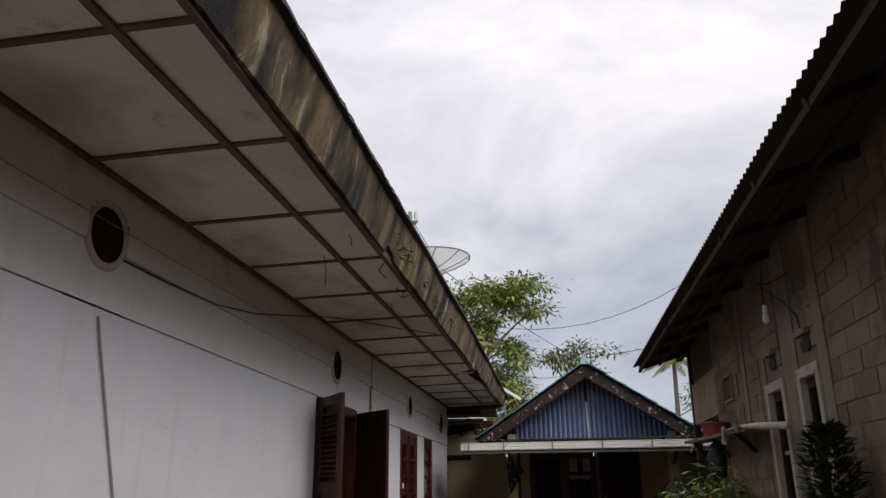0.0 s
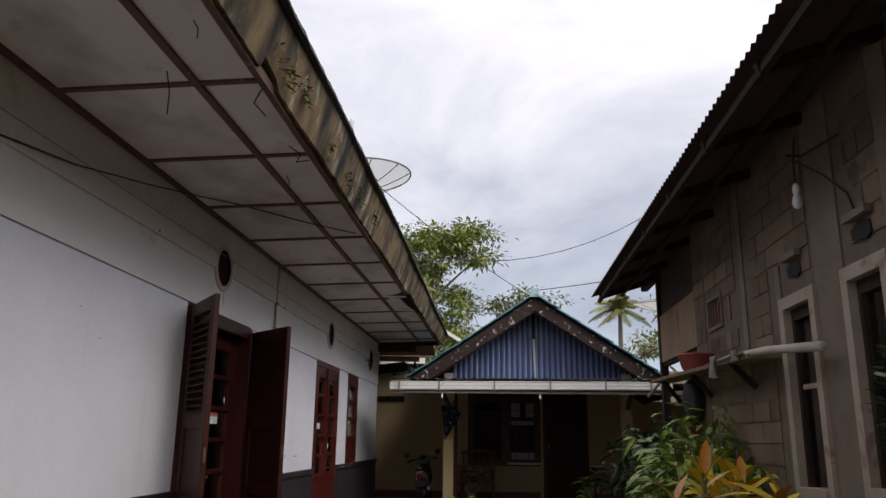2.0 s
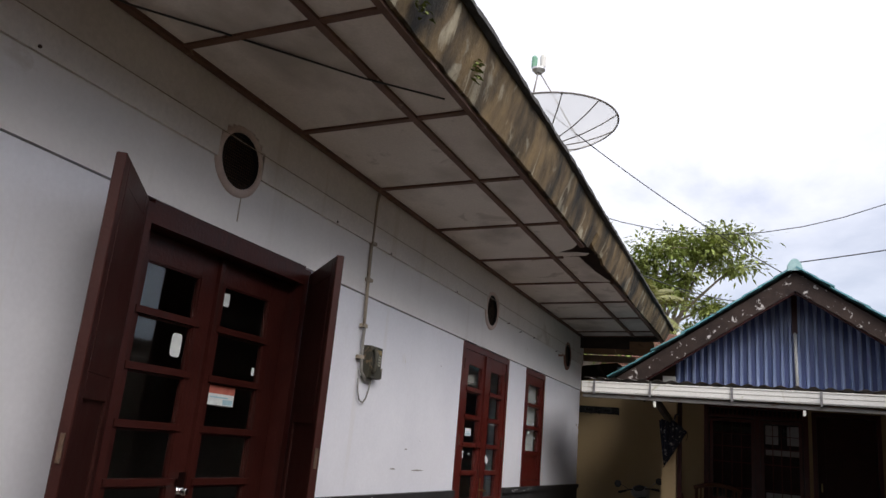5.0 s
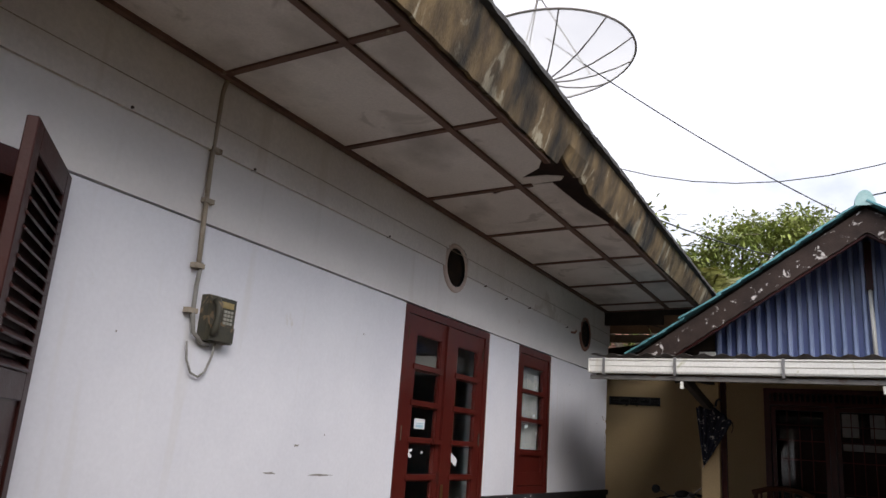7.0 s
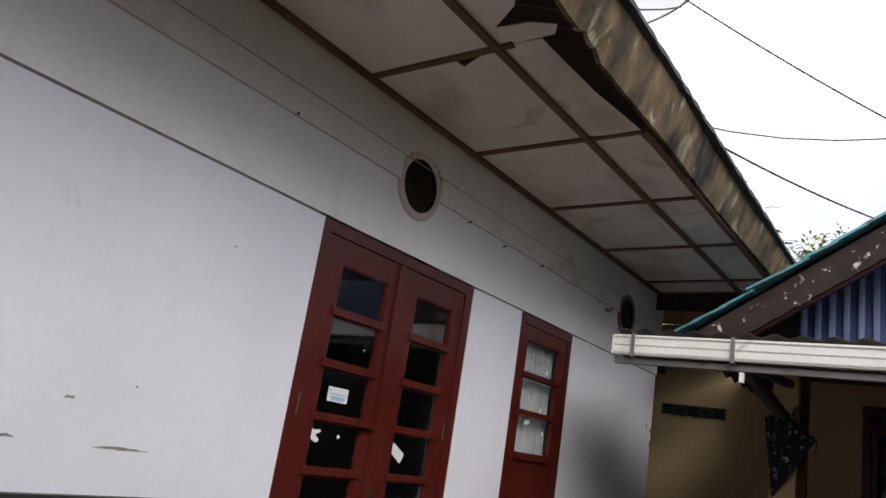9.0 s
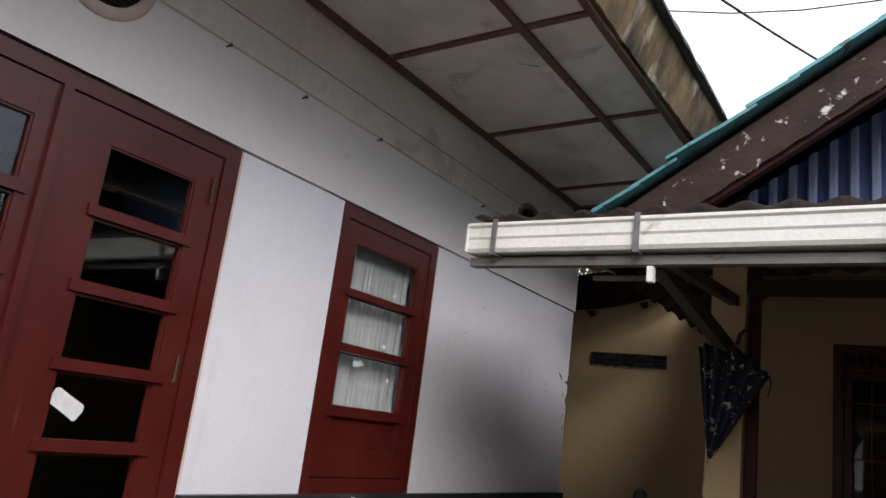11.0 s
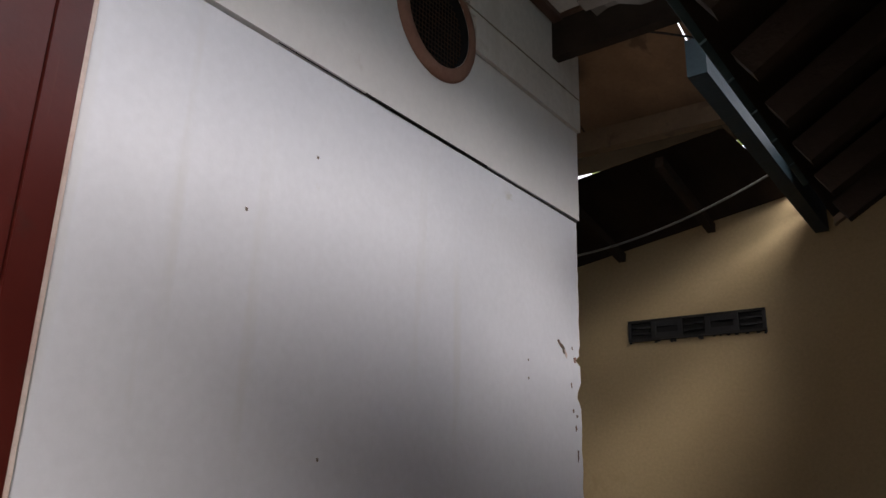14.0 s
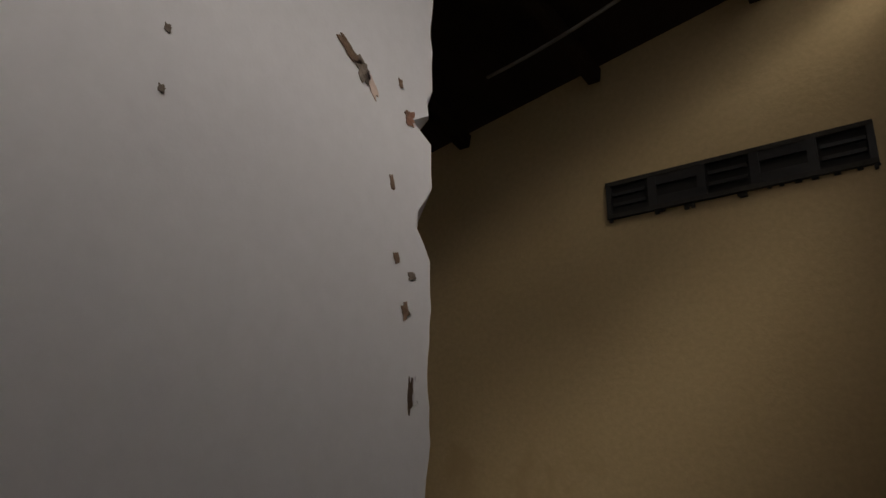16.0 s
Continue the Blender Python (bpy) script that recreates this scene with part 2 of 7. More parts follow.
PALEBOARD = surface("brown_underside_board", (0.17, 0.115, 0.072), (0.24, 0.165, 0.105), 4, 0.85, 0.2, spot=(0.13, 0.09, 0.06), spot_at=0.58, spot_scale=4)
RAILSTEEL = surface("stained_steel_rail", (0.15, 0.145, 0.135), (0.23, 0.22, 0.21), 5, 0.5, 0.2, metal=0.2, spot=(0.12, 0.075, 0.05), spot_at=0.58, spot_scale=6)
STRUTWOOD = surface("dark_grey_timber", (0.045, 0.038, 0.032), (0.075, 0.064, 0.055), 5, 0.8, 0.3, spot=(0.08, 0.06, 0.05), spot_at=0.6, spot_scale=7, stretch=(1, 0.4, 1))
GREYWOOD = surface("grey_weathered_beam", (0.21, 0.19, 0.175), (0.29, 0.27, 0.25), 5, 0.8, 0.3, spot=(0.16, 0.13, 0.1), spot_at=0.6, spot_scale=7)
CONCRETE = surface("yard_concrete", (0.15, 0.122, 0.09), (0.20, 0.165, 0.125), 1.2, 0.75, 0.3, spot=(0.09, 0.072, 0.053), spot_at=0.58, spot_scale=0.9)
EARTH = surface("earth_ground", (0.10, 0.08, 0.05), (0.15, 0.13, 0.07), 0.8, 0.95, 0.4, spot=(0.06, 0.09, 0.03), spot_at=0.55, spot_scale=0.3)
PORCHTILE = surface("dark_porch_tile", (0.055, 0.040, 0.030), (0.08, 0.058, 0.045), 3, 0.35, 0.05, vary=0.08)
REDTILE = surface("red_painted_step", (0.20, 0.03, 0.028), (0.27, 0.05, 0.04), 5, 0.5, 0.1, spot=(0.14, 0.06, 0.05), spot_at=0.62, spot_scale=6)
BLOCK = surface("grey_cement_block", (0.135, 0.092, 0.058), (0.20, 0.145, 0.096), 2.5, 0.95, 0.6, spot=(0.085, 0.062, 0.043), spot_at=0.57, spot_scale=1.7, vary=0.16)
MORTAR = surface("dark_mortar", (0.125, 0.096, 0.07), (0.175, 0.138, 0.104), 9, 0.95, 0.5)
CEMENT = surface("cement_render", (0.17, 0.132, 0.098), (0.23, 0.185, 0.142), 4, 0.95, 0.4, spot=(0.18, 0.135, 0.098), spot_at=0.58, spot_scale=3)
FRAMECEM = surface("pale_cement_window_frame", (0.36, 0.29, 0.23), (0.44, 0.37, 0.30), 6, 0.9, 0.35, spot=(0.30, 0.21, 0.16), spot_at=0.58, spot_scale=5)
PLY = surface("weathered_plywood_sheet", (0.25, 0.165, 0.10), (0.34, 0.24, 0.155), 3, 0.9, 0.25, spot=(0.18, 0.13, 0.09), spot_at=0.58, spot_scale=2.5, stretch=(1, 1, 0.5))
REDPLASTIC = surface("red_plastic", (0.42, 0.09, 0.075), (0.5, 0.12, 0.1), 8, 0.5, 0.05)
RAG = surface("dirty_pale_rag", (0.42, 0.38, 0.34), (0.52, 0.48, 0.44), 14, 0.95, 0.4)
BAMBOO = surface("pale_bamboo_pole", (0.48, 0.41, 0.34), (0.58, 0.52, 0.45), 9, 0.7, 0.15)
BULB = surface("frosted_bulb_glass", (0.7, 0.7, 0.68), (0.75, 0.75, 0.72), 9, 0.25, 0.0)
UMBRELLA = surface("navy_floral_cloth", (0.007, 0.010, 0.022), (0.012, 0.016, 0.034), 12, 0.8, 0.1, spot=(0.62, 0.60, 0.58), spot_at=0.60, spot_scale=26)
BLACKPLASTIC = surface("black_plastic", (0.015, 0.015, 0.016), (0.025, 0.025, 0.026), 9, 0.4, 0.05)
RUBBER = surface("black_rubber", (0.014, 0.014, 0.014), (0.022, 0.022, 0.022), 9, 0.85, 0.1)
SILVERPAINT = surface("silver_bike_paint", (0.36, 0.37, 0.38), (0.42, 0.43, 0.44), 7, 0.3, 0.0, metal=0.5)
TAILRED = surface("red_tail_lens", (0.3, 0.02, 0.02), (0.36, 0.03, 0.03), 20, 0.15, 0.0)
CHROME = surface("chrome", (0.75, 0.75, 0.75), (0.8, 0.8, 0.8), 20, 0.12, 0.0, metal=1.0)
CHAIRWOOD = surface("brown_varnished_chair_wood", (0.13, 0.05, 0.025), (0.19, 0.08, 0.04), 6, 0.4, 0.1)
POTWHITE = surface("white_painted_pot", (0.62, 0.62, 0.58), (0.7, 0.7, 0.66), 8, 0.6, 0.1, spot=(0.3, 0.32, 0.22), spot_at=0.6, spot_scale=9)
POTDARK = surface("dark_plastic_pot", (0.03, 0.03, 0.028), (0.05, 0.045, 0.04), 8, 0.6, 0.1)
POTRED = surface("terracotta_pot", (0.25, 0.09, 0.06), (0.32, 0.13, 0.09), 8, 0.8, 0.2)
SOIL = surface("potting_soil", (0.04, 0.03, 0.02), (0.06, 0.045, 0.03), 40, 0.95, 0.6)
LEAF = surface("green_leaf", (0.17, 0.27, 0.024), (0.30, 0.40, 0.055), 3, 0.38, 0.1, vary=0.3)
LEAFDARK = surface("dark_green_leaf", (0.016, 0.04, 0.012), (0.032, 0.065, 0.018), 3, 0.6, 0.1, vary=0.3)
LEAFYELLOW = surface("yellow_croton_leaf", (0.70, 0.48, 0.03), (0.75, 0.58, 0.06), 14, 0.4, 0.1, spot=(0.22, 0.24, 0.04), spot_at=0.60, spot_scale=16, vary=0.22)
LEAFORANGE = surface("orange_croton_leaf", (0.55, 0.17, 0.012), (0.62, 0.28, 0.02), 14, 0.4, 0.1, vary=0.2)
LEAFRED = surface("dark_red_leaf", (0.07, 0.02, 0.018), (0.11, 0.035, 0.025), 9, 0.5, 0.1, vary=0.3)
LEAFTREE = surface("tree_leaf", (0.14, 0.19, 0.035), (0.27, 0.30, 0.085), 0.6, 0.6, 0.0, vary=0.35)
LEAFPALM = surface("palm_leaflet", (0.15, 0.17, 0.04), (0.28, 0.27, 0.09), 0.8, 0.5, 0.0, vary=0.3)
BARK = surface("grey_bark", (0.16, 0.13, 0.10), (0.24, 0.2, 0.16), 3, 0.95, 0.6)
DISHRIB = surface("dark_dish_rib", (0.16, 0.15, 0.13), (0.22, 0.2, 0.18), 6, 0.6, 0.1)
LNBGREEN = surface("green_white_plastic", (0.12, 0.3, 0.2), (0.2, 0.4, 0.28), 20, 0.5, 0.0)
for dull in (BROWNWOOD, SHUTWOOD, RAFTER, BARGE):
    dull.node_tree.nodes["Principled BSDF"].inputs["Specular IOR Level"].default_value = 0.22

# ---- mesh helpers ----


def finish(name, bm, material, bevel=0.0, smooth=False):
    if bevel:
        bmesh.ops.bevel(bm, geom=[e for e in bm.edges if e.is_manifold and e.calc_face_angle(0) > 0.5], offset=bevel, segments=1, affect="EDGES", clamp_overlap=True)
    bmesh.ops.recalc_face_normals(bm, faces=bm.faces)
    me = bpy.data.meshes.new(name)
    bm.to_mesh(me)
    bm.free()
    me.materials.append(material)
    if smooth:
        me.shade_smooth()
    return me


def part(name, bm, material, parent=None, label="", bevel=0.0, smooth=False):
    """Links a bmesh, built in world metres, as one mesh object under a thing or a part."""
    ob = new(name, finish(name, bm, material, bevel, smooth) if isinstance(bm, bmesh.types.BMesh) else bm)
    if parent:
        ob.parent = parent
        base = parent.location if parent.type == "EMPTY" else Vector((0, 0, 0))
        ob.matrix_parent_inverse = Matrix.Translation(-Vector(base))
    return tagged(ob, label)


def thing(name, at, label, category, group=""):
    ob = new(name)
    ob.empty_display_size = 0.1
    ob.location = at
    return tagged(ob, label, category, group)


def structure(name, bm, material, label="", bevel=0.0, smooth=False):
    return tagged(part(name, bm, material, None, label, bevel, smooth), kind="structure")


def single(name, bm, material, label, category, bevel=0.0, smooth=False, group=""):
    return tagged(part(name, bm, material, None, label, bevel, smooth), category=category, group=group)


def box(bm, x0, x1, y0, y1, z0, z1, m=None):
    vs = [bm.verts.new((x, y, z)) for x in (x0, x1) for y in (y0, y1) for z in (z0, z1)]
    for f in ((0, 1, 3, 2), (4, 6, 7, 5), (0, 4, 5, 1), (2, 3, 7, 6), (0, 2, 6, 4), (1, 5, 7, 3)):
        bm.faces.new([vs[i] for i in f])
    if m is not None:
        bmesh.ops.transform(bm, matrix=m, verts=vs)
    return bm


def boxes(*specs):
    bm = bmesh.new()
    for s in specs:
        box(bm, *s)
    return bm


def tube(bm, pts, r, n=8, cap=True):
    """A round bar along pts; r: one radius, or one for each point."""
    pts = [Vector(p) for p in pts]
    rs = r if isinstance(r, (list, tuple)) else [r] * len(pts)
    rings = []
    side = None
    for i, p in enumerate(pts):
        d = (pts[min(i + 1, len(pts) - 1)] - pts[max(i - 1, 0)]).normalized()
        if side is None:
            side = d.orthogonal().normalized()
        side = (side - d * side.dot(d)).normalized()
        up = d.cross(side)
        rings.append([bm.verts.new(p + (side * math.cos(a) + up * math.sin(a)) * rs[i]) for a in (2 * math.pi * k / n for k in range(n))])
    for a, b in zip(rings, rings[1:]):
        for k in range(n):
            bm.faces.new((a[k], a[(k + 1) % n], b[(k + 1) % n], b[k]))
    if cap:
        bm.faces.new(rings[0][::-1])
        bm.faces.new(rings[-1])
    return bm


def bar(p0, p1, r, n=8):
    return tube(bmesh.new(), (p0, p1), r, n)


def beam(p0, p1, w, h, bm=None):
    """A squared timber from p0 to p1."""
    bm = bm or bmesh.new()
    p0, p1 = Vector(p0), Vector(p1)
    d = (p1 - p0).normalized()
    side = d.cross(Vector((0, 0, 1)))
    side = side.normalized() if side.length > 1e-4 else Vector((1, 0, 0))
    up = side.cross(d)
    vs = [bm.verts.new(p + side * a * w / 2 + up * b * h / 2) for p in (p0, p1) for a, b in ((-1, -1), (1, -1), (1, 1), (-1, 1))]
    for f in ((3, 2, 1, 0), (4, 5, 6, 7), (0, 1, 5, 4), (1, 2, 6, 5), (2, 3, 7, 6), (3, 0, 4, 7)):
        bm.faces.new([vs[i] for i in f])
    return bm


def lathe(bm, centre, profile, n=20, m=None):
    """Turns (radius, height) pairs round the upright axis through centre."""
    c = Vector(centre)
    rings = []
    for r, z in profile:
        rings.append([bm.verts.new((r * math.cos(2 * math.pi * k / n), r * math.sin(2 * math.pi * k / n), z)) for k in range(n)])
    for a, b in zip(rings, rings[1:]):
        for k in range(n):
            bm.faces.new((a[k], a[(k + 1) % n], b[(k + 1) % n], b[k]))
    bm.faces.new(rings[0][::-1])
    bm.faces.new(rings[-1])
    vs = [v for r in rings for v in r]
    bmesh.ops.transform(bm, matrix=Matrix.Translation(c) @ (m or Matrix()), verts=vs)
    return bm


def sag(p0, p1, drop, n=14):
    p0, p1 = Vector(p0), Vector(p1)
    return [p0.lerp(p1, i / n) - Vector((0, 0, drop * 4 * (i / n) * (1 - i / n))) for i in range(n + 1)]


def corrugated(p00, p10, p01, waves, amp, n_per=6, thick=0.004):
    """A corrugated sheet: waves run across from p00 to p10, ridges lie along p00 to p01."""
    a, u, v = Vector(p00), Vector(p10) - Vector(p00), Vector(p01) - Vector(p00)
    nrm = u.cross(v).normalized()
    bm = bmesh.new()
    n = waves * n_per
    rows = []
    for s in (0, 1):
        rows.append([bm.verts.new(a + u * (i / n) + v * s + nrm * amp * math.sin(2 * math.pi * waves * i / n)) for i in range(n + 1)])
    for i in range(n):
        bm.faces.new((rows[0][i], rows[0][i + 1], rows[1][i + 1], rows[1][i]))
    bmesh.ops.solidify(bm, geom=bm.faces[:], thickness=thick)
    return bm


def leaf_mesh(name, length, width, bend=0.25, fold=0.15, n=4, material=None):
    """One leaf along +x from the origin, folded along its midrib and bent down."""
    bm = bmesh.new()
    rows = []
    for i in range(n + 1):
        s = i / n
        w = width / 2 * math.sin(math.pi * min(1, 0.08 + s * 0.92)) ** 0.8
        z = -bend * length * s * s
        x = length * s
        rows.append((bm.verts.new((x, -w, z + fold * w)), bm.verts.new((x, 0, z)), bm.verts.new((x, w, z + fold * w))))
    for a, b in zip(rows, rows[1:]):
        bm.faces.new((a[0], a[1], b[1], b[0]))
        bm.faces.new((a[1], a[2], b[2], b[1]))
    return finish(name, bm, material or LEAF, smooth=True)


def foliage(name, spots, length, width, material, bend=0.3, droop=0.0, rng=None):
    """Many leaves as one mesh: spots are (place, outward direction)."""
    rng = rng or random.Random(3)
    verts, faces = [], []
    for p, d in spots:
        d = Vector(d) + Vector((rng.uniform(-0.5, 0.5), rng.uniform(-0.5, 0.5), rng.uniform(-0.5, 0.4) - droop))
        d.normalize()
        side = d.cross(Vector((rng.uniform(-0.4, 0.4), rng.uniform(-0.4, 0.4), 1))).normalized()
        up = side.cross(d)
        k = rng.uniform(0.65, 1.25)
        ln, w = length * k, width * k * 0.5
        b = len(verts)
        q = Vector(p)
        for s, ww in ((0, 0.12), (0.45, 1.0), (1.0, 0.05)):
            c = q + d * ln * s - Vector((0, 0, bend * ln * s * s))
            verts += [c - side * w * ww + up * 0.12 * w, c, c + side * w * ww + up * 0.12 * w]
        for r in (0, 3):
            faces += [(b + r, b + r + 1, b + r + 4, b + r + 3), (b + r + 1, b + r + 2, b + r + 5, b + r + 4)]
    me = bpy.data.meshes.new(name)
    me.from_pydata([tuple(v) for v in verts], [], faces)
    me.materials.append(material)
    return me

# ---- ground ----
structure("ground", boxes((-300, 300, -300, 300, -0.6, -0.05)), EARTH, "earth and grass ground round the houses")
structure("pavement", boxes((-2.38, 3.2, -9.0, 14.9, -0.2, 0.0)), CONCRETE, "worn brownish concrete yard between the houses")
structure("porch_floor", boxes((-4.2, 3.6, 14.95, 17.85, -0.2, 0.03)), PORCHTILE, "dark tiled porch floor")
structure("porch_kerb", boxes((-0.72, 0.35, 14.86, 14.95, -0.1, 0.05), (0.78, 3.0, 14.80, 14.95, -0.1, 0.07)), REDTILE, "red painted porch edge", bevel=0.008)

# ---- white house ----
WX, WB = -2.35, -2.53
VENTS = ((-0.62, 2.6), (3.72, 2.62), (8.18, 2.585), (12.36, 2.57), (15.63, 2.555))
VENT_R = 0.158
D1, D2, WIN = (7.55, 8.95), (11.69, 13.085), (13.75, 14.585)
TOP = 2.165
Y_END = 16.57


def plate(bm, y0, y1, z0, z1, x0=WB, x1=WX):
    box(bm, x0, x1, y0, y1, z0, z1)


def plate_with_hole(bm, y0, y1, z0, z1, cy, cz, r, x0, x1, n=32):
    """A wall piece between x0 and x1 with a round hole through it."""
    ring = [(cy + r * math.cos(2 * math.pi * k / n), cz + r * math.sin(2 * math.pi * k / n)) for k in range(n)]
    edge = []
    for k in range(n):
        c, s = math.cos(2 * math.pi * k / n), math.sin(2 * math.pi * k / n)
        f = min((y1 - cy) / c if c > 1e-6 else (y0 - cy) / c if c < -1e-6 else 9, (z1 - cz) / s if s > 1e-6 else (z0 - cz) / s if s < -1e-6 else 9)
        edge.append((cy + f * c, cz + f * s))
    corner = {}
    for yy in (y0, y1):
        for zz in (z0, z1):
            a = math.atan2(zz - cz, yy - cy) % (2 * math.pi)
            corner[int(a / (2 * math.pi) * n)] = (yy, zz)
    for x in (x0, x1):
        a = [bm.verts.new((x, *p)) for p in ring]
        b = [bm.verts.new((x, *p)) for p in edge]
        for k in range(n):
            j = (k + 1) % n
            mid_v = [bm.verts.new((x, *corner[k]))] if k in corner else []
            bm.faces.new([a[k], b[k], *mid_v, b[j], a[j]])
        if x == x0:
            back = a
        else:
            for k in range(n):
                bm.faces.new((back[k], back[(k + 1) % n], a[(k + 1) % n], a[k]))


# lower wall, up to the thin groove above the doors
low = bmesh.new()
for y0, y1 in ((-9.0, D1[0]), (D1[1], D2[0]), (D2[1], WIN[0]), (WIN[1], Y_END - 0.06)):
    plate(low, y0, y1, 0.0, TOP - 0.008)
plate(low, WIN[0], WIN[1], 0.0, 0.80)
# crumbling corner strip
rng = random.Random(5)
steps = 110
cols = []
for i in range(steps + 1):
    z = (TOP - 0.008) * i / steps
    bite = 0.0
    for zc, dep, wid in ((1.610, 0.046, 0.020), (1.640, 0.022, 0.016), (1.478, 0.036, 0.045), (1.505, 0.012, 0.02), (1.30, 0.008, 0.05), (1.16, 0.010, 0.03), (1.76, 0.005, 0.04), (1.02, 0.01, 0.03)):
        bite = max(bite, dep * max(0, 1 - abs(z - zc) / wid))
    bite += rng.uniform(0, 0.0035)
    cols.append([low.verts.new((x, y, z)) for x, y in ((WX, Y_END - 0.06), (WX, Y_END - bite), (WX - bite * 0.8, Y_END), (WB, Y_END))])
for a, b in zip(cols, cols[1:]):
    for k in range(3):
        low.faces.new((a[k], a[k + 1], b[k + 1], b[k]))
box(low, -7.0, WB, Y_END - 0.18, Y_END, 0, TOP - 0.008)
wall = structure("wall_west", low, WHITE, "long whitewashed plaster house wall, chipped at its far corner")

# upper band with the round vents, a little proud of the wall below
band = bmesh.new()
edges_y = [-9.0]
for cy, cz in VENTS:
    plate(band, edges_y[-1], cy - 0.3, TOP, 3.06, WB, WX + 0.009)
    plate_with_hole(band, cy - 0.3, cy + 0.3, TOP, 3.06, cy, cz, VENT_R, WB, WX + 0.009)
    edges_y.append(cy + 0.3)
plate(band, edges_y[-1], Y_END + 0.008, TOP, 3.06, WB, WX + 0.009)
box(band, -7.0, WB, Y_END - 0.18, Y_END + 0.008, TOP, 3.06)
bmesh.ops.remove_doubles(band, verts=band.verts, dist=0.0002)
structure("wall_band", band, WARMWHITE, "whitewashed upper wall band with round vent holes")
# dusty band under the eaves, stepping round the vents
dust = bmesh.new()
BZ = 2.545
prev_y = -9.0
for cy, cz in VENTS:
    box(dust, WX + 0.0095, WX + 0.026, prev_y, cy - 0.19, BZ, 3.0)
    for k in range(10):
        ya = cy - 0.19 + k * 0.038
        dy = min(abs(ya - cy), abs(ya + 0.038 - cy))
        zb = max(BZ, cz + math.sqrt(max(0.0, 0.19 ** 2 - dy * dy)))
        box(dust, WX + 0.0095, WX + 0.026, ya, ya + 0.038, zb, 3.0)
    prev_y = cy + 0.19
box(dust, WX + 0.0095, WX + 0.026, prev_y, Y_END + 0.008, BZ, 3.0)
bmesh.ops.remove_doubles(dust, verts=dust.verts, dist=0.0002)
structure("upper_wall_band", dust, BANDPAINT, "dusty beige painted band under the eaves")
structure("picture_rail", boxes((WX + 0.026, WX + 0.029, -9.0, Y_END, 2.686, 2.690)), CONDUIT, "thin dirty line along the band")
structure("trim", boxes((WX - 0.002, WX + 0.002, -9.0, Y_END, TOP - 0.010, TOP + 0.001)), SOOT, "thin dark groove along the wall")

for ob in (wall, bpy.data.objects["wall_band"], bpy.data.objects["trim"]):
    for v in ob.data.vertices:
        if abs(v.co.z - TOP) < 0.02 and v.co.y < 10.5:
            v.co.z += 0.0085 * (10.5 - v.co.y)

# inner rooms, closed, their plaster coloured dark to look unlit
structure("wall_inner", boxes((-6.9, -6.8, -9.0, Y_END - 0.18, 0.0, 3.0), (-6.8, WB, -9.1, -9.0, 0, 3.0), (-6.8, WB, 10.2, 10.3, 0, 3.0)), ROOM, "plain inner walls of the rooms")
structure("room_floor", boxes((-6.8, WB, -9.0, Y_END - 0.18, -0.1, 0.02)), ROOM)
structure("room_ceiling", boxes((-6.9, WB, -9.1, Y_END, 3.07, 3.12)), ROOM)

# dado: black painted plinth with a proud rounded cap
dado = bmesh.new()
for y0, y1 in ((-9.0, D1[0] - 0.005), (D1[1] + 0.005, D2[0] - 0.005), (D2[1] + 0.005, Y_END + 0.012)):
    box(dado, WX + 0.001, WX + 0.012, y0, y1, 0.0, 0.745)
    box(dado, WX + 0.001, WX + 0.035, y0, y1, 0.745, 0.802)
box(dado, WX - 2.0, WX + 0.001, Y_END + 0.001, Y_END + 0.012, 0.0, 0.80)
structure("baseboard", dado, DADO, "black painted plinth with a projecting cap", bevel=0.006)

# soffit: fibre-cement sheets between brown battens, torn beside the fascia
SOF, X_MID, X_OUT = 2.975, -1.535, -1.175
ROWS_Y = [3.44 + 1.0395 * k for k in range(-12, 13)] + [16.35]
sof = bmesh.new()


def sheet(bm, pts, z=SOF, t=0.006, dz=()):
    lo = [bm.verts.new((x, y, z + (dz[i] if dz else 0))) for i, (x, y) in enumerate(pts)]
    hi = [bm.verts.new((x, y, z + t + (dz[i] if dz else 0))) for i, (x, y) in enumerate(pts)]
    n = len(pts)
    bm.faces.new(lo[::-1])
    bm.faces.new(hi)
    for i in range(n):
        bm.faces.new((lo[i], lo[(i + 1) % n], hi[(i + 1) % n], hi[i]))


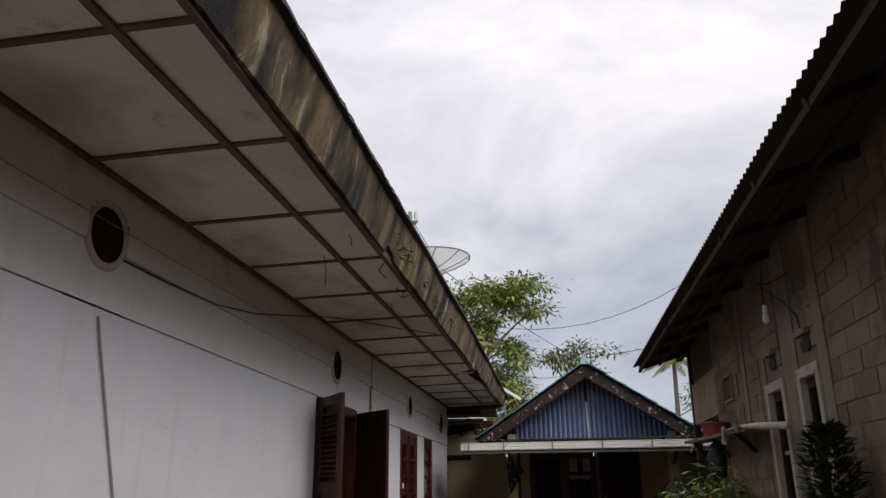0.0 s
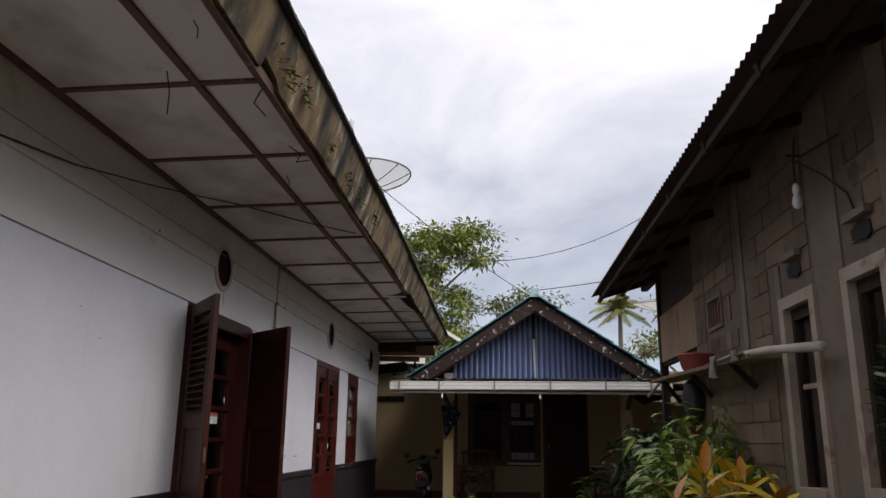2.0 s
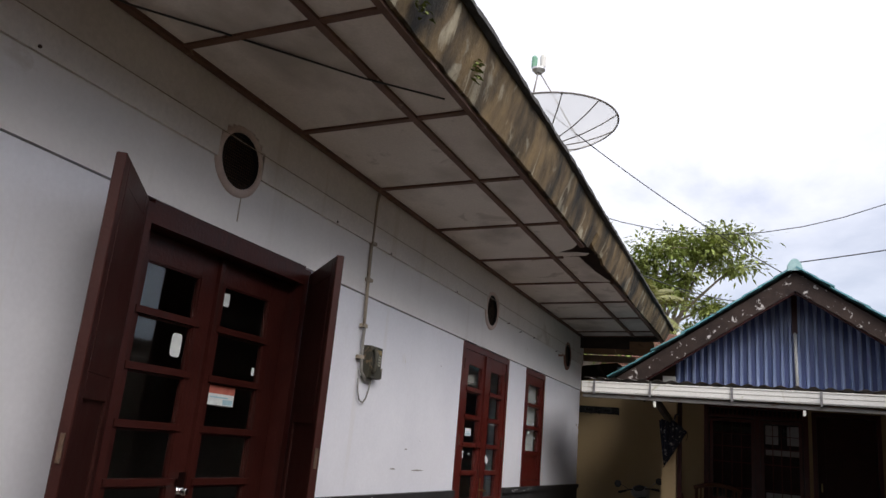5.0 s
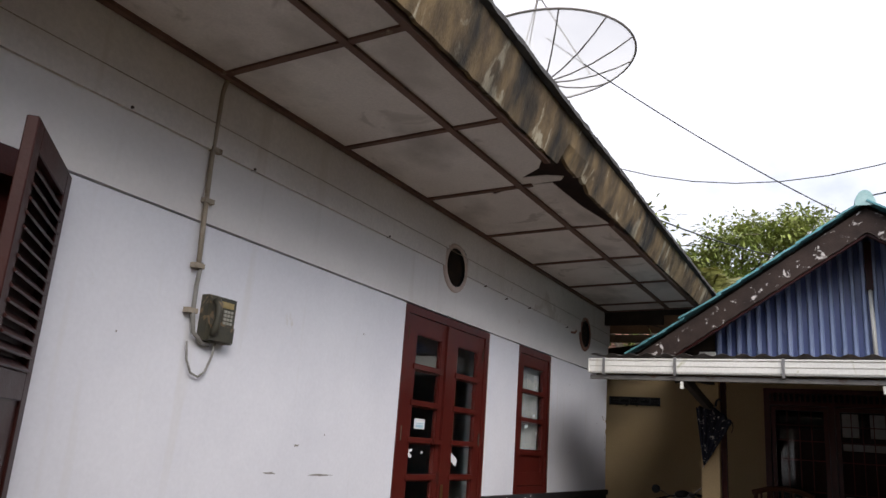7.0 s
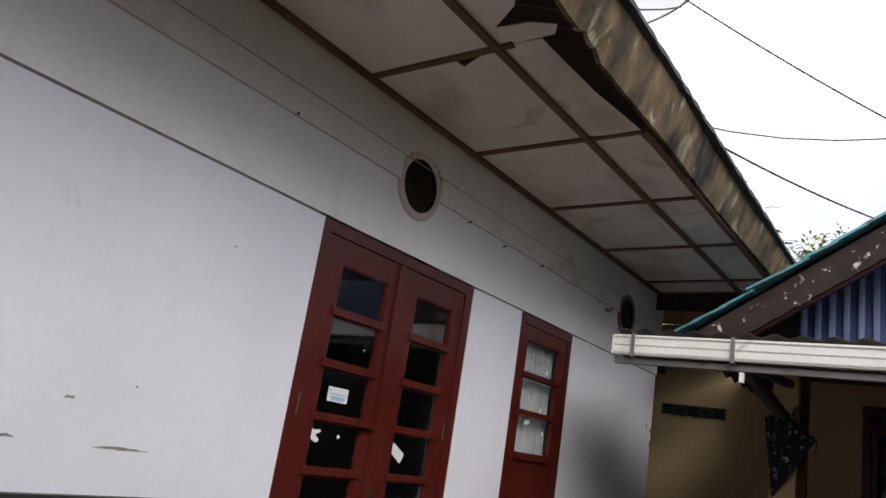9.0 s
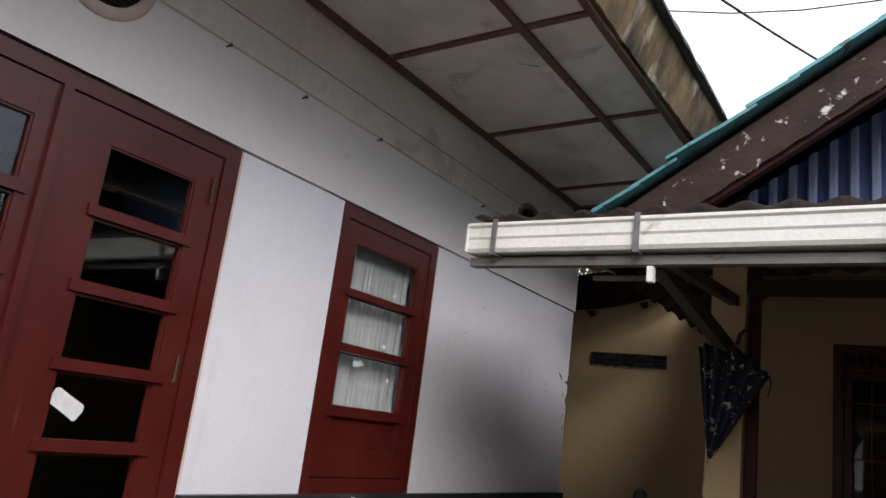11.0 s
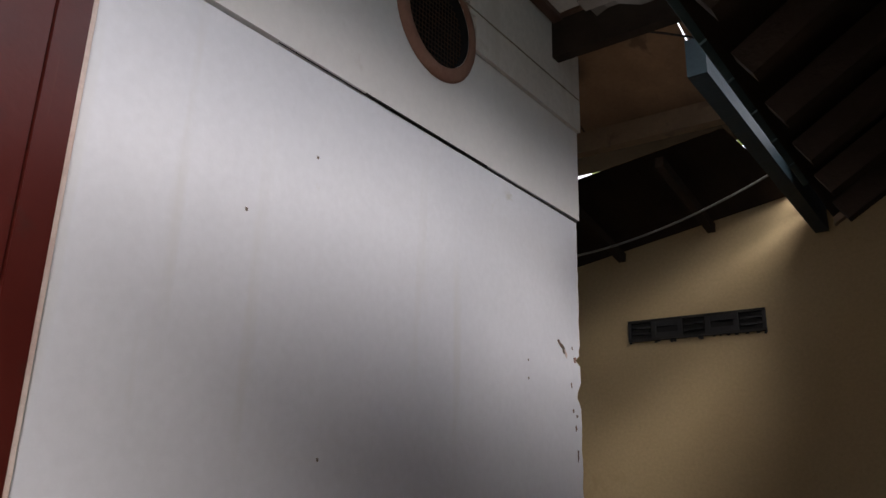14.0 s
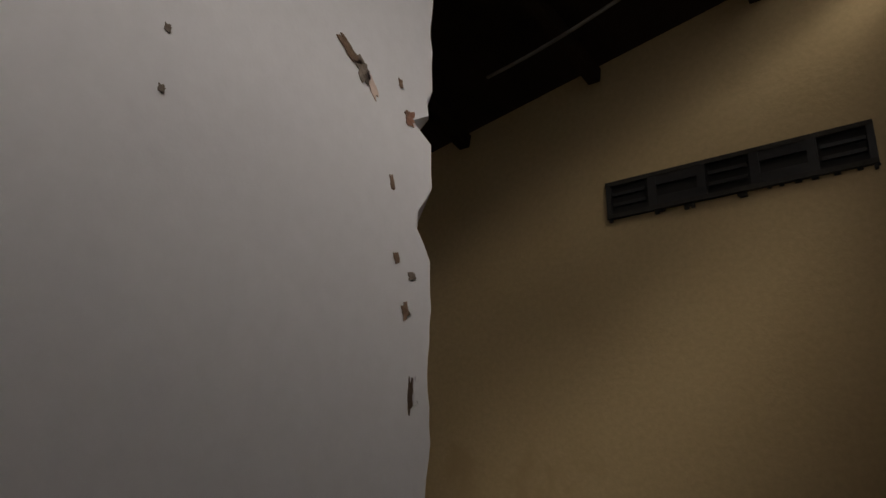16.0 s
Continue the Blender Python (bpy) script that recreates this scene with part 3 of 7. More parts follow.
for i, (y0, y1) in enumerate(zip(ROWS_Y, ROWS_Y[1:])):
    k = i - 12
    if k == 8:      # small rip at the near outer corner of this sheet
        sheet(sof, ((WX, y0), (-1.80, y0), (-1.78, y0 + 0.10), (-1.585, y0 + 0.01), (X_MID, y0), (X_MID, y1), (WX, y1)))
    else:
        sheet(sof, ((WX, y0), (X_MID, y0), (X_MID, y1), (WX, y1)))
    if k == 7:      # torn towards the fascia
        sheet(sof, ((X_MID, y0), (X_OUT, y0), (X_OUT, y0 + 0.55), (-1.30, y1 - 0.26), (-1.47, y1 - 0.14), (-1.30, y1 - 0.12), (-1.20, y1 - 0.06), (-1.24, y1), (X_MID, y1)))
    elif k == 8:    # come away from the fascia and hanging
        sheet(sof, ((X_MID, y0), (-1.30, y0), (-1.26, y0 + 0.5), (-1.20, y1 - 0.05), (X_MID, y1)), dz=(0, -0.012, -0.025, -0.02, 0))
    elif k == 9:
        sheet(sof, ((X_MID, y0), (-1.235, y0), (-1.19, y1), (X_MID, y1)), dz=(0, -0.012, -0.002, 0))
    else:
        sheet(sof, ((X_MID, y0), (X_OUT, y0), (X_OUT, y1), (X_MID, y1)))
for y in ROWS_Y:
    box(sof, WX + 0.010, X_OUT if abs(y - 11.756) > 0.1 else -1.45, y - 0.019, y + 0.019, SOF - 0.014, SOF)
tagged(structure("ceiling", sof, SOFFIT, "stained pale eaves ceiling of fibre-cement sheets"), kind="structure")
me = bpy.data.objects["ceiling"].data
me.materials.append(BATTEN)
for poly in me.polygons:
    if max(me.vertices[v].co.z for v in poly.vertices) < SOF + 0.001 and min(me.vertices[v].co.z for v in poly.vertices) < SOF - 0.008 and len(poly.vertices) == 4 and poly.area < 0.16:
        poly.material_index = 1
bt = boxes((WX + 0.034, WX + 0.074, -9, 16.35, SOF - 0.022, SOF + 0.0), (X_MID - 0.021, X_MID + 0.021, -9, 16.35, SOF - 0.018, SOF - 0.0005))
structure("ceiling_batten", bt, BATTEN, "long brown battens under the eaves", bevel=0.004)
for ob in (bpy.data.objects["ceiling"], bpy.data.objects["ceiling_batten"]):
    for v in ob.data.vertices:
        v.co.z -= 0.028 * (X_MID - v.co.x)
structure("ceiling_end", boxes((-4.2, -1.60, 16.35, 16.40, 2.78, 3.02), (-1.60, X_OUT, 16.35, 16.40, 2.90, 3.02), (-4.2, -2.36, Y_END + 0.02, 16.75, 2.9, 3.0)), RAFTER, "dark timber closing the eaves")

# fascia: brown edge strip, weathered board leaning outwards with a ragged foot, sooty roof edge
fas = bmesh.new()
rng = random.Random(11)
pts = []
n_f = 420
for i in range(n_f + 1):
    y = -9.0 + 25.75 * i / n_f
    foot = 2.958 + rng.uniform(0, 0.012)
    if 5.35 < y < 5.62 or 11.45 < y < 12.0:
        foot += rng.uniform(0.03, 0.10)
    wob = 0.008 * math.sin(y * 2.1) + rng.uniform(-0.003, 0.003)
    pts.append((y, foot, wob))
rings = []
for y, foot, wob in pts:
    rings.append([fas.verts.new(p) for p in ((-1.135 + wob, y, foot), (-1.085 + wob, y, 3.14), (-1.05 + wob, y, 3.30), (-1.075 + wob, y, 3.30), (-1.11 + wob, y, 3.14), (-1.16 + wob, y, foot + 0.002))])
for a, b in zip(rings, rings[1:]):
    for k in range(6):
        fas.faces.new((a[k], a[(k + 1) % 6], b[(k + 1) % 6], b[k]))
fas.faces.new(rings[0])
fas.faces.new(rings[-1][::-1])
structure("fascia", fas, MOSSY, "weathered eaves fascia with dark stains and peeling paint")
structure("fascia_strip", boxes((-1.20, -1.163, -9.0, 11.35, 2.945, 3.0), (-1.20, -1.163, 12.75, 16.75, 2.945, 3.0)), BATTEN, "brown strip under the fascia", bevel=0.004)
edge = bmesh.new()
rng = random.Random(13)
last = None
for i in range(300):
    y = -9.0 + 25.85 * i / 299
    lift = rng.uniform(-0.008, 0.010)
    cur = [edge.verts.new(p) for p in ((-1.045, y, 3.29), (-1.015, y, 3.300 + lift), (-1.03, y, 3.352 + lift), (-1.3, y, 3.48 + lift), (-1.3, y, 3.40))]
    if last:
        for k in range(5):
            edge.faces.new((last[k], last[(k + 1) % 5], cur[(k + 1) % 5], cur[k]))
    last = cur
structure("roof_edge", edge, SOOT, "blackened lower edge of the roof covering")
structure("roof", corrugated((-1.05, -9.0, 3.36), (-1.05, 16.85, 3.36), (-5.2, -9.0, 4.86), 130, 0.02, 4), RUSTZINC, "rusty sheet roof of the white house")
structure("roof_rear", corrugated((-9.3, -9.0, 3.36), (-9.3, 16.85, 3.36), (-5.2, -9.0, 4.86), 60, 0.02, 4), RUSTZINC, "rear slope of the white house roof")
for ob in (bpy.data.objects["fascia"], bpy.data.objects["roof_edge"], bpy.data.objects["roof"]):
    for v in ob.data.vertices:
        if v.co.y > 10.0:
            share = max(0.0, min(1.0, (v.co.z - 2.96) / 0.34)) if ob.name == "fascia" else min(1.0, (v.co.x + 5.2) / 4.15)
            v.co.z -= 0.022 * (v.co.y - 10.0) * share
gab = bmesh.new()
for y in (-8.95, 16.45):
    vs = [gab.verts.new((x, yy, z)) for yy in (y, y + 0.06) for x, z in ((-9.2, 3.02), (-1.25, 3.02), (-1.25, 3.26), (-5.2, 4.8), (-9.2, 3.3))]
    gab.faces.new(vs[:5])
    gab.faces.new(vs[5:][::-1])
    for k in range(5):
        gab.faces.new((vs[k], vs[(k + 1) % 5], vs[5 + (k + 1) % 5], vs[5 + k]))
structure("gable_board", gab, RAFTER, "dark boarded gable ends")
# moss and small ferns caught on the fascia
rng = random.Random(17)
for y, z, k in ((5.62, 3.04, 1.0), (5.95, 3.10, 0.7), (7.2, 3.0, 0.6), (7.7, 3.06, 0.7), (8.4, 3.10, 0.5), (6.6, 3.0, 0.45)):
    spots = [((-1.09 + rng.uniform(-0.01, 0.02), y + rng.gauss(0, 0.07 * k), z + rng.gauss(0, 0.035)), (0.8, rng.uniform(-0.6, 0.6), rng.uniform(-0.6, 0.5))) for _ in range(int(46 * k))]
    tagged(part("moss_tuft", foliage("moss_tuft", spots, 0.035, 0.02, MOSS, rng=rng), MOSS), "small green moss tuft growing on the fascia board", "moss", "moss tufts on the fascia", "stuff")

# round vents
def liner(cy, cz):
    bm = bmesh.new()
    rr = [[bm.verts.new((x, cy + (VENT_R - 0.003) * math.cos(2 * math.pi * k / 40), cz + (VENT_R - 0.003) * math.sin(2 * math.pi * k / 40))) for k in range(40)] for x in (WX + 0.020, WB)]
    for k in range(40):
        bm.faces.new((rr[0][k], rr[0][(k + 1) % 40], rr[1][(k + 1) % 40], rr[1][k]))
    return bm


for i, (cy, cz) in enumerate(VENTS):
    brown = i == len(VENTS) - 1
    v = thing("round_vent", (WX, cy, cz), "round wall vent with a %s rim and dark mesh inside" % ("brown terracotta" if brown else "pale faded"), "vent", "round vents in the wall")
    ring = bmesh.new()
    prof = ((VENT_R - 0.002, 0.020), (VENT_R + 0.006, 0.028), (VENT_R + 0.034, 0.024), (VENT_R + 0.044, 0.012), (VENT_R + 0.044, -0.005))
    rr = []
    for r, d in prof:
        rr.append([ring.verts.new((WX + d, cy + r * math.cos(2 * math.pi * k / 40), cz + r * math.sin(2 * math.pi * k / 40))) for k in range(40)])
    for a, b in zip(rr, rr[1:]):
        for k in range(40):
            ring.faces.new((a[k], a[(k + 1) % 40], b[(k + 1) % 40], b[k]))
    part("rim", ring, RINGBROWN if brown else RINGRED, v, smooth=True)
    # Black lining and backing paint in the shade inside the vent.
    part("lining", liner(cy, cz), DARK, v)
    gr = bmesh.new()
    for k in range(-9, 10):
        h = math.sqrt(max(0, 0.158 ** 2 - (k * 0.0165) ** 2))
        if h > 0.02:
            tube(gr, ((WX - 0.012, cy + k * 0.0165, cz - h), (WX - 0.012, cy + k * 0.0165, cz + h)), 0.0016, 4)
            tube(gr, ((WX - 0.010, cy - h, cz + k * 0.0165), (WX - 0.010, cy + h, cz + k * 0.0165)), 0.0016, 4)
    part("mesh_screen", gr, IRON, v)
    bk = bmesh.new()
    box(bk, WB - 0.05, WB - 0.03, cy - 0.2, cy + 0.2, cz - 0.2, cz + 0.2)
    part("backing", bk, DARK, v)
# dust trails under two of the vents
tagged(part("dirt_streak", boxes((WX + 0.009, WX + 0.011, 8.235, 8.243, 2.26, 2.41)), CONDUIT), "thin brown dirt streak under a round vent", "stain")

# ---- doors and window of the white house ----


def glazed_leaf(parent, y0, y1, z0, z1, gy0, gy1, rows, x, wood, glass_label=""):
    """A door leaf with a column of panes: stiles, rails with rounded bars, panes, a sunk panel below."""
    st = boxes((x - 0.04, x, y0, gy0, z0, z1), (x - 0.04, x, gy1, y1, z0, z1))
    leaf = part("leaf", st, wood, parent, bevel=0.004)
    tops = [r[1] for r in rows]
    bots = [r[0] for r in rows]
    part("top_rail", boxes((x - 0.04, x - 0.001, gy0, gy1, tops[0], z1)), wood, leaf)
    for a, b in zip(bots[:-1], tops[1:]):
        part("glazing_bar", boxes((x - 0.03, x + 0.012, gy0 - 0.03, gy1 + 0.03, b + 0.004, a - 0.002)), wood, leaf, bevel=0.006)
    low_z = bots[-1]
    part("lower_rail", boxes((x - 0.04, x + 0.008, gy0 - 0.03, gy1 + 0.03, low_z - 0.05, low_z)), wood, leaf, bevel=0.006)
    if low_z - 0.08 > z0 + 0.1:
        part("panel", boxes((x - 0.03, x - 0.014, gy0, gy1, z0 + 0.12, low_z - 0.05)), wood, leaf)
        part("bottom_rail", boxes((x - 0.04, x - 0.001, gy0, gy1, z0, z0 + 0.12)), wood, leaf, bevel=0.004)
    for b, t in rows:
        g = part("pane", boxes((x - 0.024, x - 0.020, gy0, gy1, b, t)), GLASS, leaf)
        g.visible_shadow = False
        bd = bmesh.new()
        for s in ((x - 0.019, x - 0.007, gy0, gy0 + 0.008, b, t), (x - 0.019, x - 0.007, gy1 - 0.008, gy1, b, t), (x - 0.019, x - 0.007, gy0 + 0.008, gy1 - 0.008, t - 0.008, t)):
            box(bd, *s)
        part("glazing_bead", bd, wood, leaf)
    return leaf


def rough_paper(name, y, z, w, h, x, material, parent, label, seed, ragged=0.25, turn=0.0):
    rng = random.Random(seed)
    bm = bmesh.new()
    n = 22
    ring = []
    for k in range(n):
        a = 2 * math.pi * k / n
        c, s = math.cos(a), math.sin(a)
        f = min(1 / abs(c) if abs(c) > 1e-3 else 9, 1 / abs(s) if abs(s) > 1e-3 else 9) * (1 - rng.uniform(0, ragged))
        u, v = c * f * w / 2, s * f * h / 2
        ring.append((y + u * math.cos(turn) - v * math.sin(turn), z + u * math.sin(turn) + v * math.cos(turn)))
    a = [bm.verts.new((x, *p)) for p in ring]
    b = [bm.verts.new((x + 0.001, *p)) for p in ring]
    bm.faces.new(a[::-1])
    bm.faces.new(b)
    for k in range(n):
        bm.faces.new((a[k], a[(k + 1) % n], b[(k + 1) % n], b[k]))
    return part(name, bm, material, parent, label)


PANES5 = ((1.747, 1.963), (1.490, 1.702), (1.232, 1.444), (0.976, 1.188), (0.720, 0.932))
FX = WX + 0.004
# far double door
d2 = tagged(thing("double_door", (FX, 12.39, 0.0), "closed dark red double door with small glass panes and torn stickers", "door"), kind="")
part("door_frame", boxes((WX - 0.10, FX, D2[0], D2[0] + 0.055, 0.0, TOP - 0.012), (WX - 0.10, FX, D2[1] - 0.075, D2[1], 0.0, TOP - 0.012), (WX - 0.10, FX, D2[0] + 0.055, D2[1] - 0.075, 2.095, TOP - 0.012)), REDWOOD, d2, bevel=0.004)
glazed_leaf(d2, 11.748, 12.328, 0.02, 2.09, 11.884, 12.26, PANES5, FX - 0.008, REDWOOD)
glazed_leaf(d2, 12.338, 13.005, 0.02, 2.09, 12.530, 12.90, PANES5, FX - 0.008, REDWOOD)
part("cover_strip", boxes((FX - 0.008, FX + 0.012, 12.318, 12.352, 0.02, 2.09)), REDWOOD, d2, bevel=0.004)
part("latch", boxes((FX - 0.004, FX + 0.022, 12.19, 12.30, 1.19, 1.225)), REDWOOD, d2, "small wooden turn latch", bevel=0.003)
hd = boxes((FX - 0.008, FX + 0.006, 12.365, 12.405, 0.66, 0.90))
tube(hd, ((FX + 0.005, 12.385, 0.79), (FX + 0.045, 12.385, 0.79), (FX + 0.05, 12.45, 0.785)), 0.007, 8)
part("handle", hd, BRASS, d2, "worn brass handle plate", bevel=0.002)
stick = part("sticker", boxes((FX - 0.027, FX - 0.026, 11.965, 12.115, 1.29, 1.362)), PAPER, d2, "white printed sticker on the glass")
part("sticker_print", boxes((FX - 0.0258, FX - 0.0252, 11.985, 12.095, 1.298, 1.318), (FX - 0.0258, FX - 0.0252, 11.985, 12.10, 1.325, 1.332), (FX - 0.0258, FX - 0.0252, 11.975, 11.985, 1.34, 1.352)), INKBLUE, stick)
rough_paper("torn_sticker", 11.905, 1.125, 0.12, 0.075, FX - 0.027, PAPER, d2, "torn white paper scrap", 2, 0.5, -0.2)
rough_paper("torn_sticker", 12.10, 1.125, 0.025, 0.02, FX - 0.027, PAPER, d2, "torn white paper scrap", 3, 0.4)
rough_paper("torn_sticker", 12.60, 1.085, 0.13, 0.062, FX - 0.027, PAPER, d2, "crooked white paper slip", 4, 0.08, -0.5)
rough_paper("torn_sticker", 12.51, 1.135, 0.03, 0.05, FX - 0.027, PAPER, d2, "torn white paper scrap", 6, 0.4)
for y in (11.76, 12.99):
    for z in (0.4, 1.25, 1.95):
        part("hinge", bar((FX + 0.001, y - 0.012, z - 0.05), (FX + 0.001, y - 0.012, z + 0.05), 0.006, 6), IRON, d2)
structure("reveal_edge", boxes((WX - 0.02, WX + 0.003, D2[1] + 0.0005, D2[1] + 0.012, 0.80, TOP - 0.012), (WX - 0.02, WX + 0.003, WIN[1] + 0.0005, WIN[1] + 0.010, 0.80, TOP - 0.012)), PALEEDGE, "pinkish plaster edge beside the woodwork")

# glazed window with curtain
w = thing("window", (FX, 14.17, 0.8), "dark red wooden window with three curtained panes over a panel", "window")
part("window_frame", boxes((WX - 0.10, FX, WIN[0], WIN[0] + 0.05, 0.803, TOP - 0.012), (WX - 0.10, FX, WIN[1] - 0.06, WIN[1], 0.803, TOP - 0.012), (WX - 0.10, FX, WIN[0] + 0.05, WIN[1] - 0.06, 2.09, TOP - 0.012), (WX - 0.10, FX + 0.01, WIN[0] + 0.05, WIN[1] - 0.06, 0.803, 0.87)), REDWOOD, w, bevel=0.004)
glazed_leaf(w, 13.803, 14.522, 0.875, 2.085, 13.888, 14.432, ((1.760, 1.984), (1.496, 1.722), (1.203, 1.452)), FX - 0.008, REDWOOD)
rough_paper("torn_sticker", 14.055, 1.415, 0.10, 0.035, FX - 0.027, STICKTEAL, w, "pale teal torn sticker", 8, 0.5, 0.1)
for y, z in ((14.315, 1.36), (14.275, 1.80), (14.245, 1.525)):
    part("sticker_dot", lathe(bmesh.new(), (FX - 0.0275, y, z), ((0.012, 0.0), (0.012, 0.001)), 16, pose(0, 0, 0, 0, 90, 0)), PAPER, w, "small round white sticker")
cur = bmesh.new()
last = None
for i in range(161):
    y = 13.83 + 0.62 * i / 160
    x = WX - 0.085 + 0.010 * math.sin(i * 0.43 + 1.9 * math.sin(i * 0.13)) + 0.004 * math.sin(i * 1.1 + 2.0 * math.sin(i * 0.07))
    c2 = [cur.verts.new((x, y, z)) for z in (1.15, 1.6, 2.05)]
    if last:
        for k in range(2):
            cur.faces.new((last[k], c2[k], c2[k + 1], last[k + 1]))
    last = c2
# Net kept grey so the dark room seems to show through.
single("curtain", cur, CURTAINGLARE, "gathered white net curtain hanging behind the window", "curtain", smooth=True)

# near double door: glazed inner leaves, louvred shutters swung out
PAN1 = ((1.70, 1.92), (1.44, 1.66), (1.18, 1.40), (0.92, 1.14), (0.66, 0.88))
DX = WX - 0.035
d1 = thing("double_door", (FX, 8.25, 0.0), "dark red glazed double door behind opened louvred shutters", "door")
part("door_frame", boxes((WX - 0.13, FX + 0.045, D1[0], D1[0] + 0.065, 0.0, TOP - 0.012), (WX - 0.13, FX + 0.045, D1[1] - 0.065, D1[1], 0.0, TOP - 0.012), (WX - 0.13, FX + 0.045, D1[0] + 0.065, D1[1] - 0.065, 2.06, TOP + 0.006)), BROWNWOOD, d1, bevel=0.006)
glazed_leaf(d1, 7.62, 8.243, 0.02, 2.055, 7.74, 8.12, PAN1, DX - 0.02, BROWNWOOD)
glazed_leaf(d1, 8.253, 8.88, 0.02, 2.055, 8.315, 8.725, PAN1, DX - 0.02, BROWNWOOD)
part("cover_strip", boxes((DX - 0.02, DX + 0.004, 8.23, 8.265, 0.02, 2.055)), BROWNWOOD, d1, bevel=0.004)
flag = part("sticker", boxes((DX - 0.041, DX - 0.040, 8.325, 8.55, 1.29, 1.40)), PAPER, d1, "printed sticker with a red upper band")
part("sticker_print", boxes((DX - 0.0398, DX - 0.039, 8.325, 8.55, 1.35, 1.40)), STICKRED, flag)
part("sticker_print", boxes((DX - 0.0398, DX - 0.039, 8.46, 8.54, 1.295, 1.322), (DX - 0.0398, DX - 0.039, 8.35, 8.50, 1.328, 1.335)), INKBLUE, flag)
rough_paper("torn_sticker", 8.36, 1.85, 0.055, 0.075, DX - 0.041, PAPER, d1, "small white paper sticker", 12, 0.12)
rough_paper("torn_sticker", 8.04, 1.555, 0.075, 0.12, DX - 0.041, PAPER, d1, "white paper sticker", 13, 0.1)
rough_paper("torn_sticker", 8.68, 1.50, 0.025, 0.05, DX - 0.041, PAPER, d1, "small white paper scrap", 14, 0.2)
lk = bmesh.new()
lathe(lk, (DX + 0.03, 8.19, 0.86), ((0.016, -0.03), (0.02, 0.0), (0.016, 0.02)), 14, pose(0, 0, 0, 0, 90, 0))
box(lk, DX - 0.02, DX + 0.004, 8.165, 8.215, 0.72, 0.95)
part("lock", lk, CHROME, d1, "chrome lock and knob", bevel=0.002)


def shutter(hinge, outer, z0, z1, label, board):
    """A louvred leaf standing open: frame, slats above, panels below."""
    h, o = Vector((*hinge, 0)), Vector((*outer, 0))
    u = (o - h).normalized()
    ln = (o - h).length
    n = Vector((-u.y, u.x, 0))
    m = Matrix.Translation(h) @ Matrix((u, n, Vector((0, 0, 1)))).transposed().to_4x4()
    s = thing("louvred_shutter", (h.x, h.y, z0), label, "shutter", "shutters of the door")
    fr = bmesh.new()
    for b in ((0, 0.085, z0, z1), (ln - 0.085, ln, z0, z1), (0.085, ln - 0.085, z1 - 0.10, z1), (0.085, ln - 0.085, z0, z0 + 0.16), (0.085, ln - 0.085, 1.24, 1.34), (0.085, ln - 0.085, 0.70, 0.78)):
        box(fr, b[0], b[1], -0.02, 0.02, b[2], b[3], m)
    part("shutter_frame", fr, SHUTWOOD, s, bevel=0.004)
    part("panel", box(box(bmesh.new(), 0.085, ln - 0.085, -0.008, 0.008, z0 + 0.16, 0.70, m), 0.085, ln - 0.085, -0.008, 0.008, 0.78, 1.24, m), SHUTWOOD, s)
    part("backing_board", box(bmesh.new(), 0.085, ln - 0.085, board - 0.004, board + 0.004, 1.34, z1 - 0.10, m), SHUTWOOD, s)
    z = 1.36
    while z < z1 - 0.12:
        sl = box(bmesh.new(), 0.080, ln - 0.080, -0.026, 0.026, -0.004, 0.004, m @ Matrix.Translation((0, -board * 0.5, z)) @ pose(0, 0, 0, -42 if board < 0 else 42))
        part("slat", sl, SHUTWOOD, s)
        z += 0.048
    for zz in (0.35, 1.1, 1.9):
        part("hinge", bar(h + Vector((0, 0, zz - 0.05)), h + Vector((0, 0, zz + 0.05)), 0.011, 8), IRON, s)
    part("edge_bolt", box(bmesh.new(), ln, ln + 0.008, -0.008, 0.008, 1.02, 1.12, m), IRON, s)
    return s


shutter((-2.285, 7.535), (-1.925, 7.045), 0.06, 2.15, "dark red louvred shutter swung wide open towards the yard", 0.017)
shutter((-2.285, 8.945), (-1.82, 8.495), 0.06, 2.13, "dark red louvred shutter standing half open", -0.017)

# ---- small things on the white wall ----
# conduit and old phone
cd = thing("conduit", (WX + 0.02, 9.745, 1.62), "grimy vertical cable pipe clipped to the wall", "pipe")
part("pipe", tube(bmesh.new(), ((WX + 0.05, 9.74, 2.965), (WX + 0.035, 9.715, 2.93), (WX + 0.027, 9.705, 2.86), (WX + 0.022, 9.705, 2.5), (WX + 0.022, 9.718, 2.16), (WX + 0.022, 9.728, 1.95)), 0.0125, 10), CONDUIT, cd, smooth=True)
part("cable", tube(bmesh.new(), ((WX + 0.022, 9.742, 1.97), (WX + 0.022, 9.735, 1.85), (WX + 0.03, 9.73, 1.72), (WX + 0.03, 9.75, 1.63), (WX + 0.03, 9.81, 1.59), (WX + 0.03, 9.86, 1.585)), 0.011, 8), CABLE, cd, "twisted grey cable", smooth=True)
for z in (2.55, 2.28, 1.95, 1.73):
    part("clip", boxes((WX + 0.006, WX + 0.04, 9.69, 9.752, z - 0.012, z + 0.012)), CONDUIT, cd, bevel=0.003)
ph = thing("wall_phone", (WX, 9.89, 1.6), "old dirty dark wall telephone with a keypad", "telephone")
bd = bmesh.new()
box(bd, WX + 0.001, WX + 0.055, 9.80, 9.985, 1.60, 1.825)
part("body", bd, PHONE, ph, bevel=0.014)
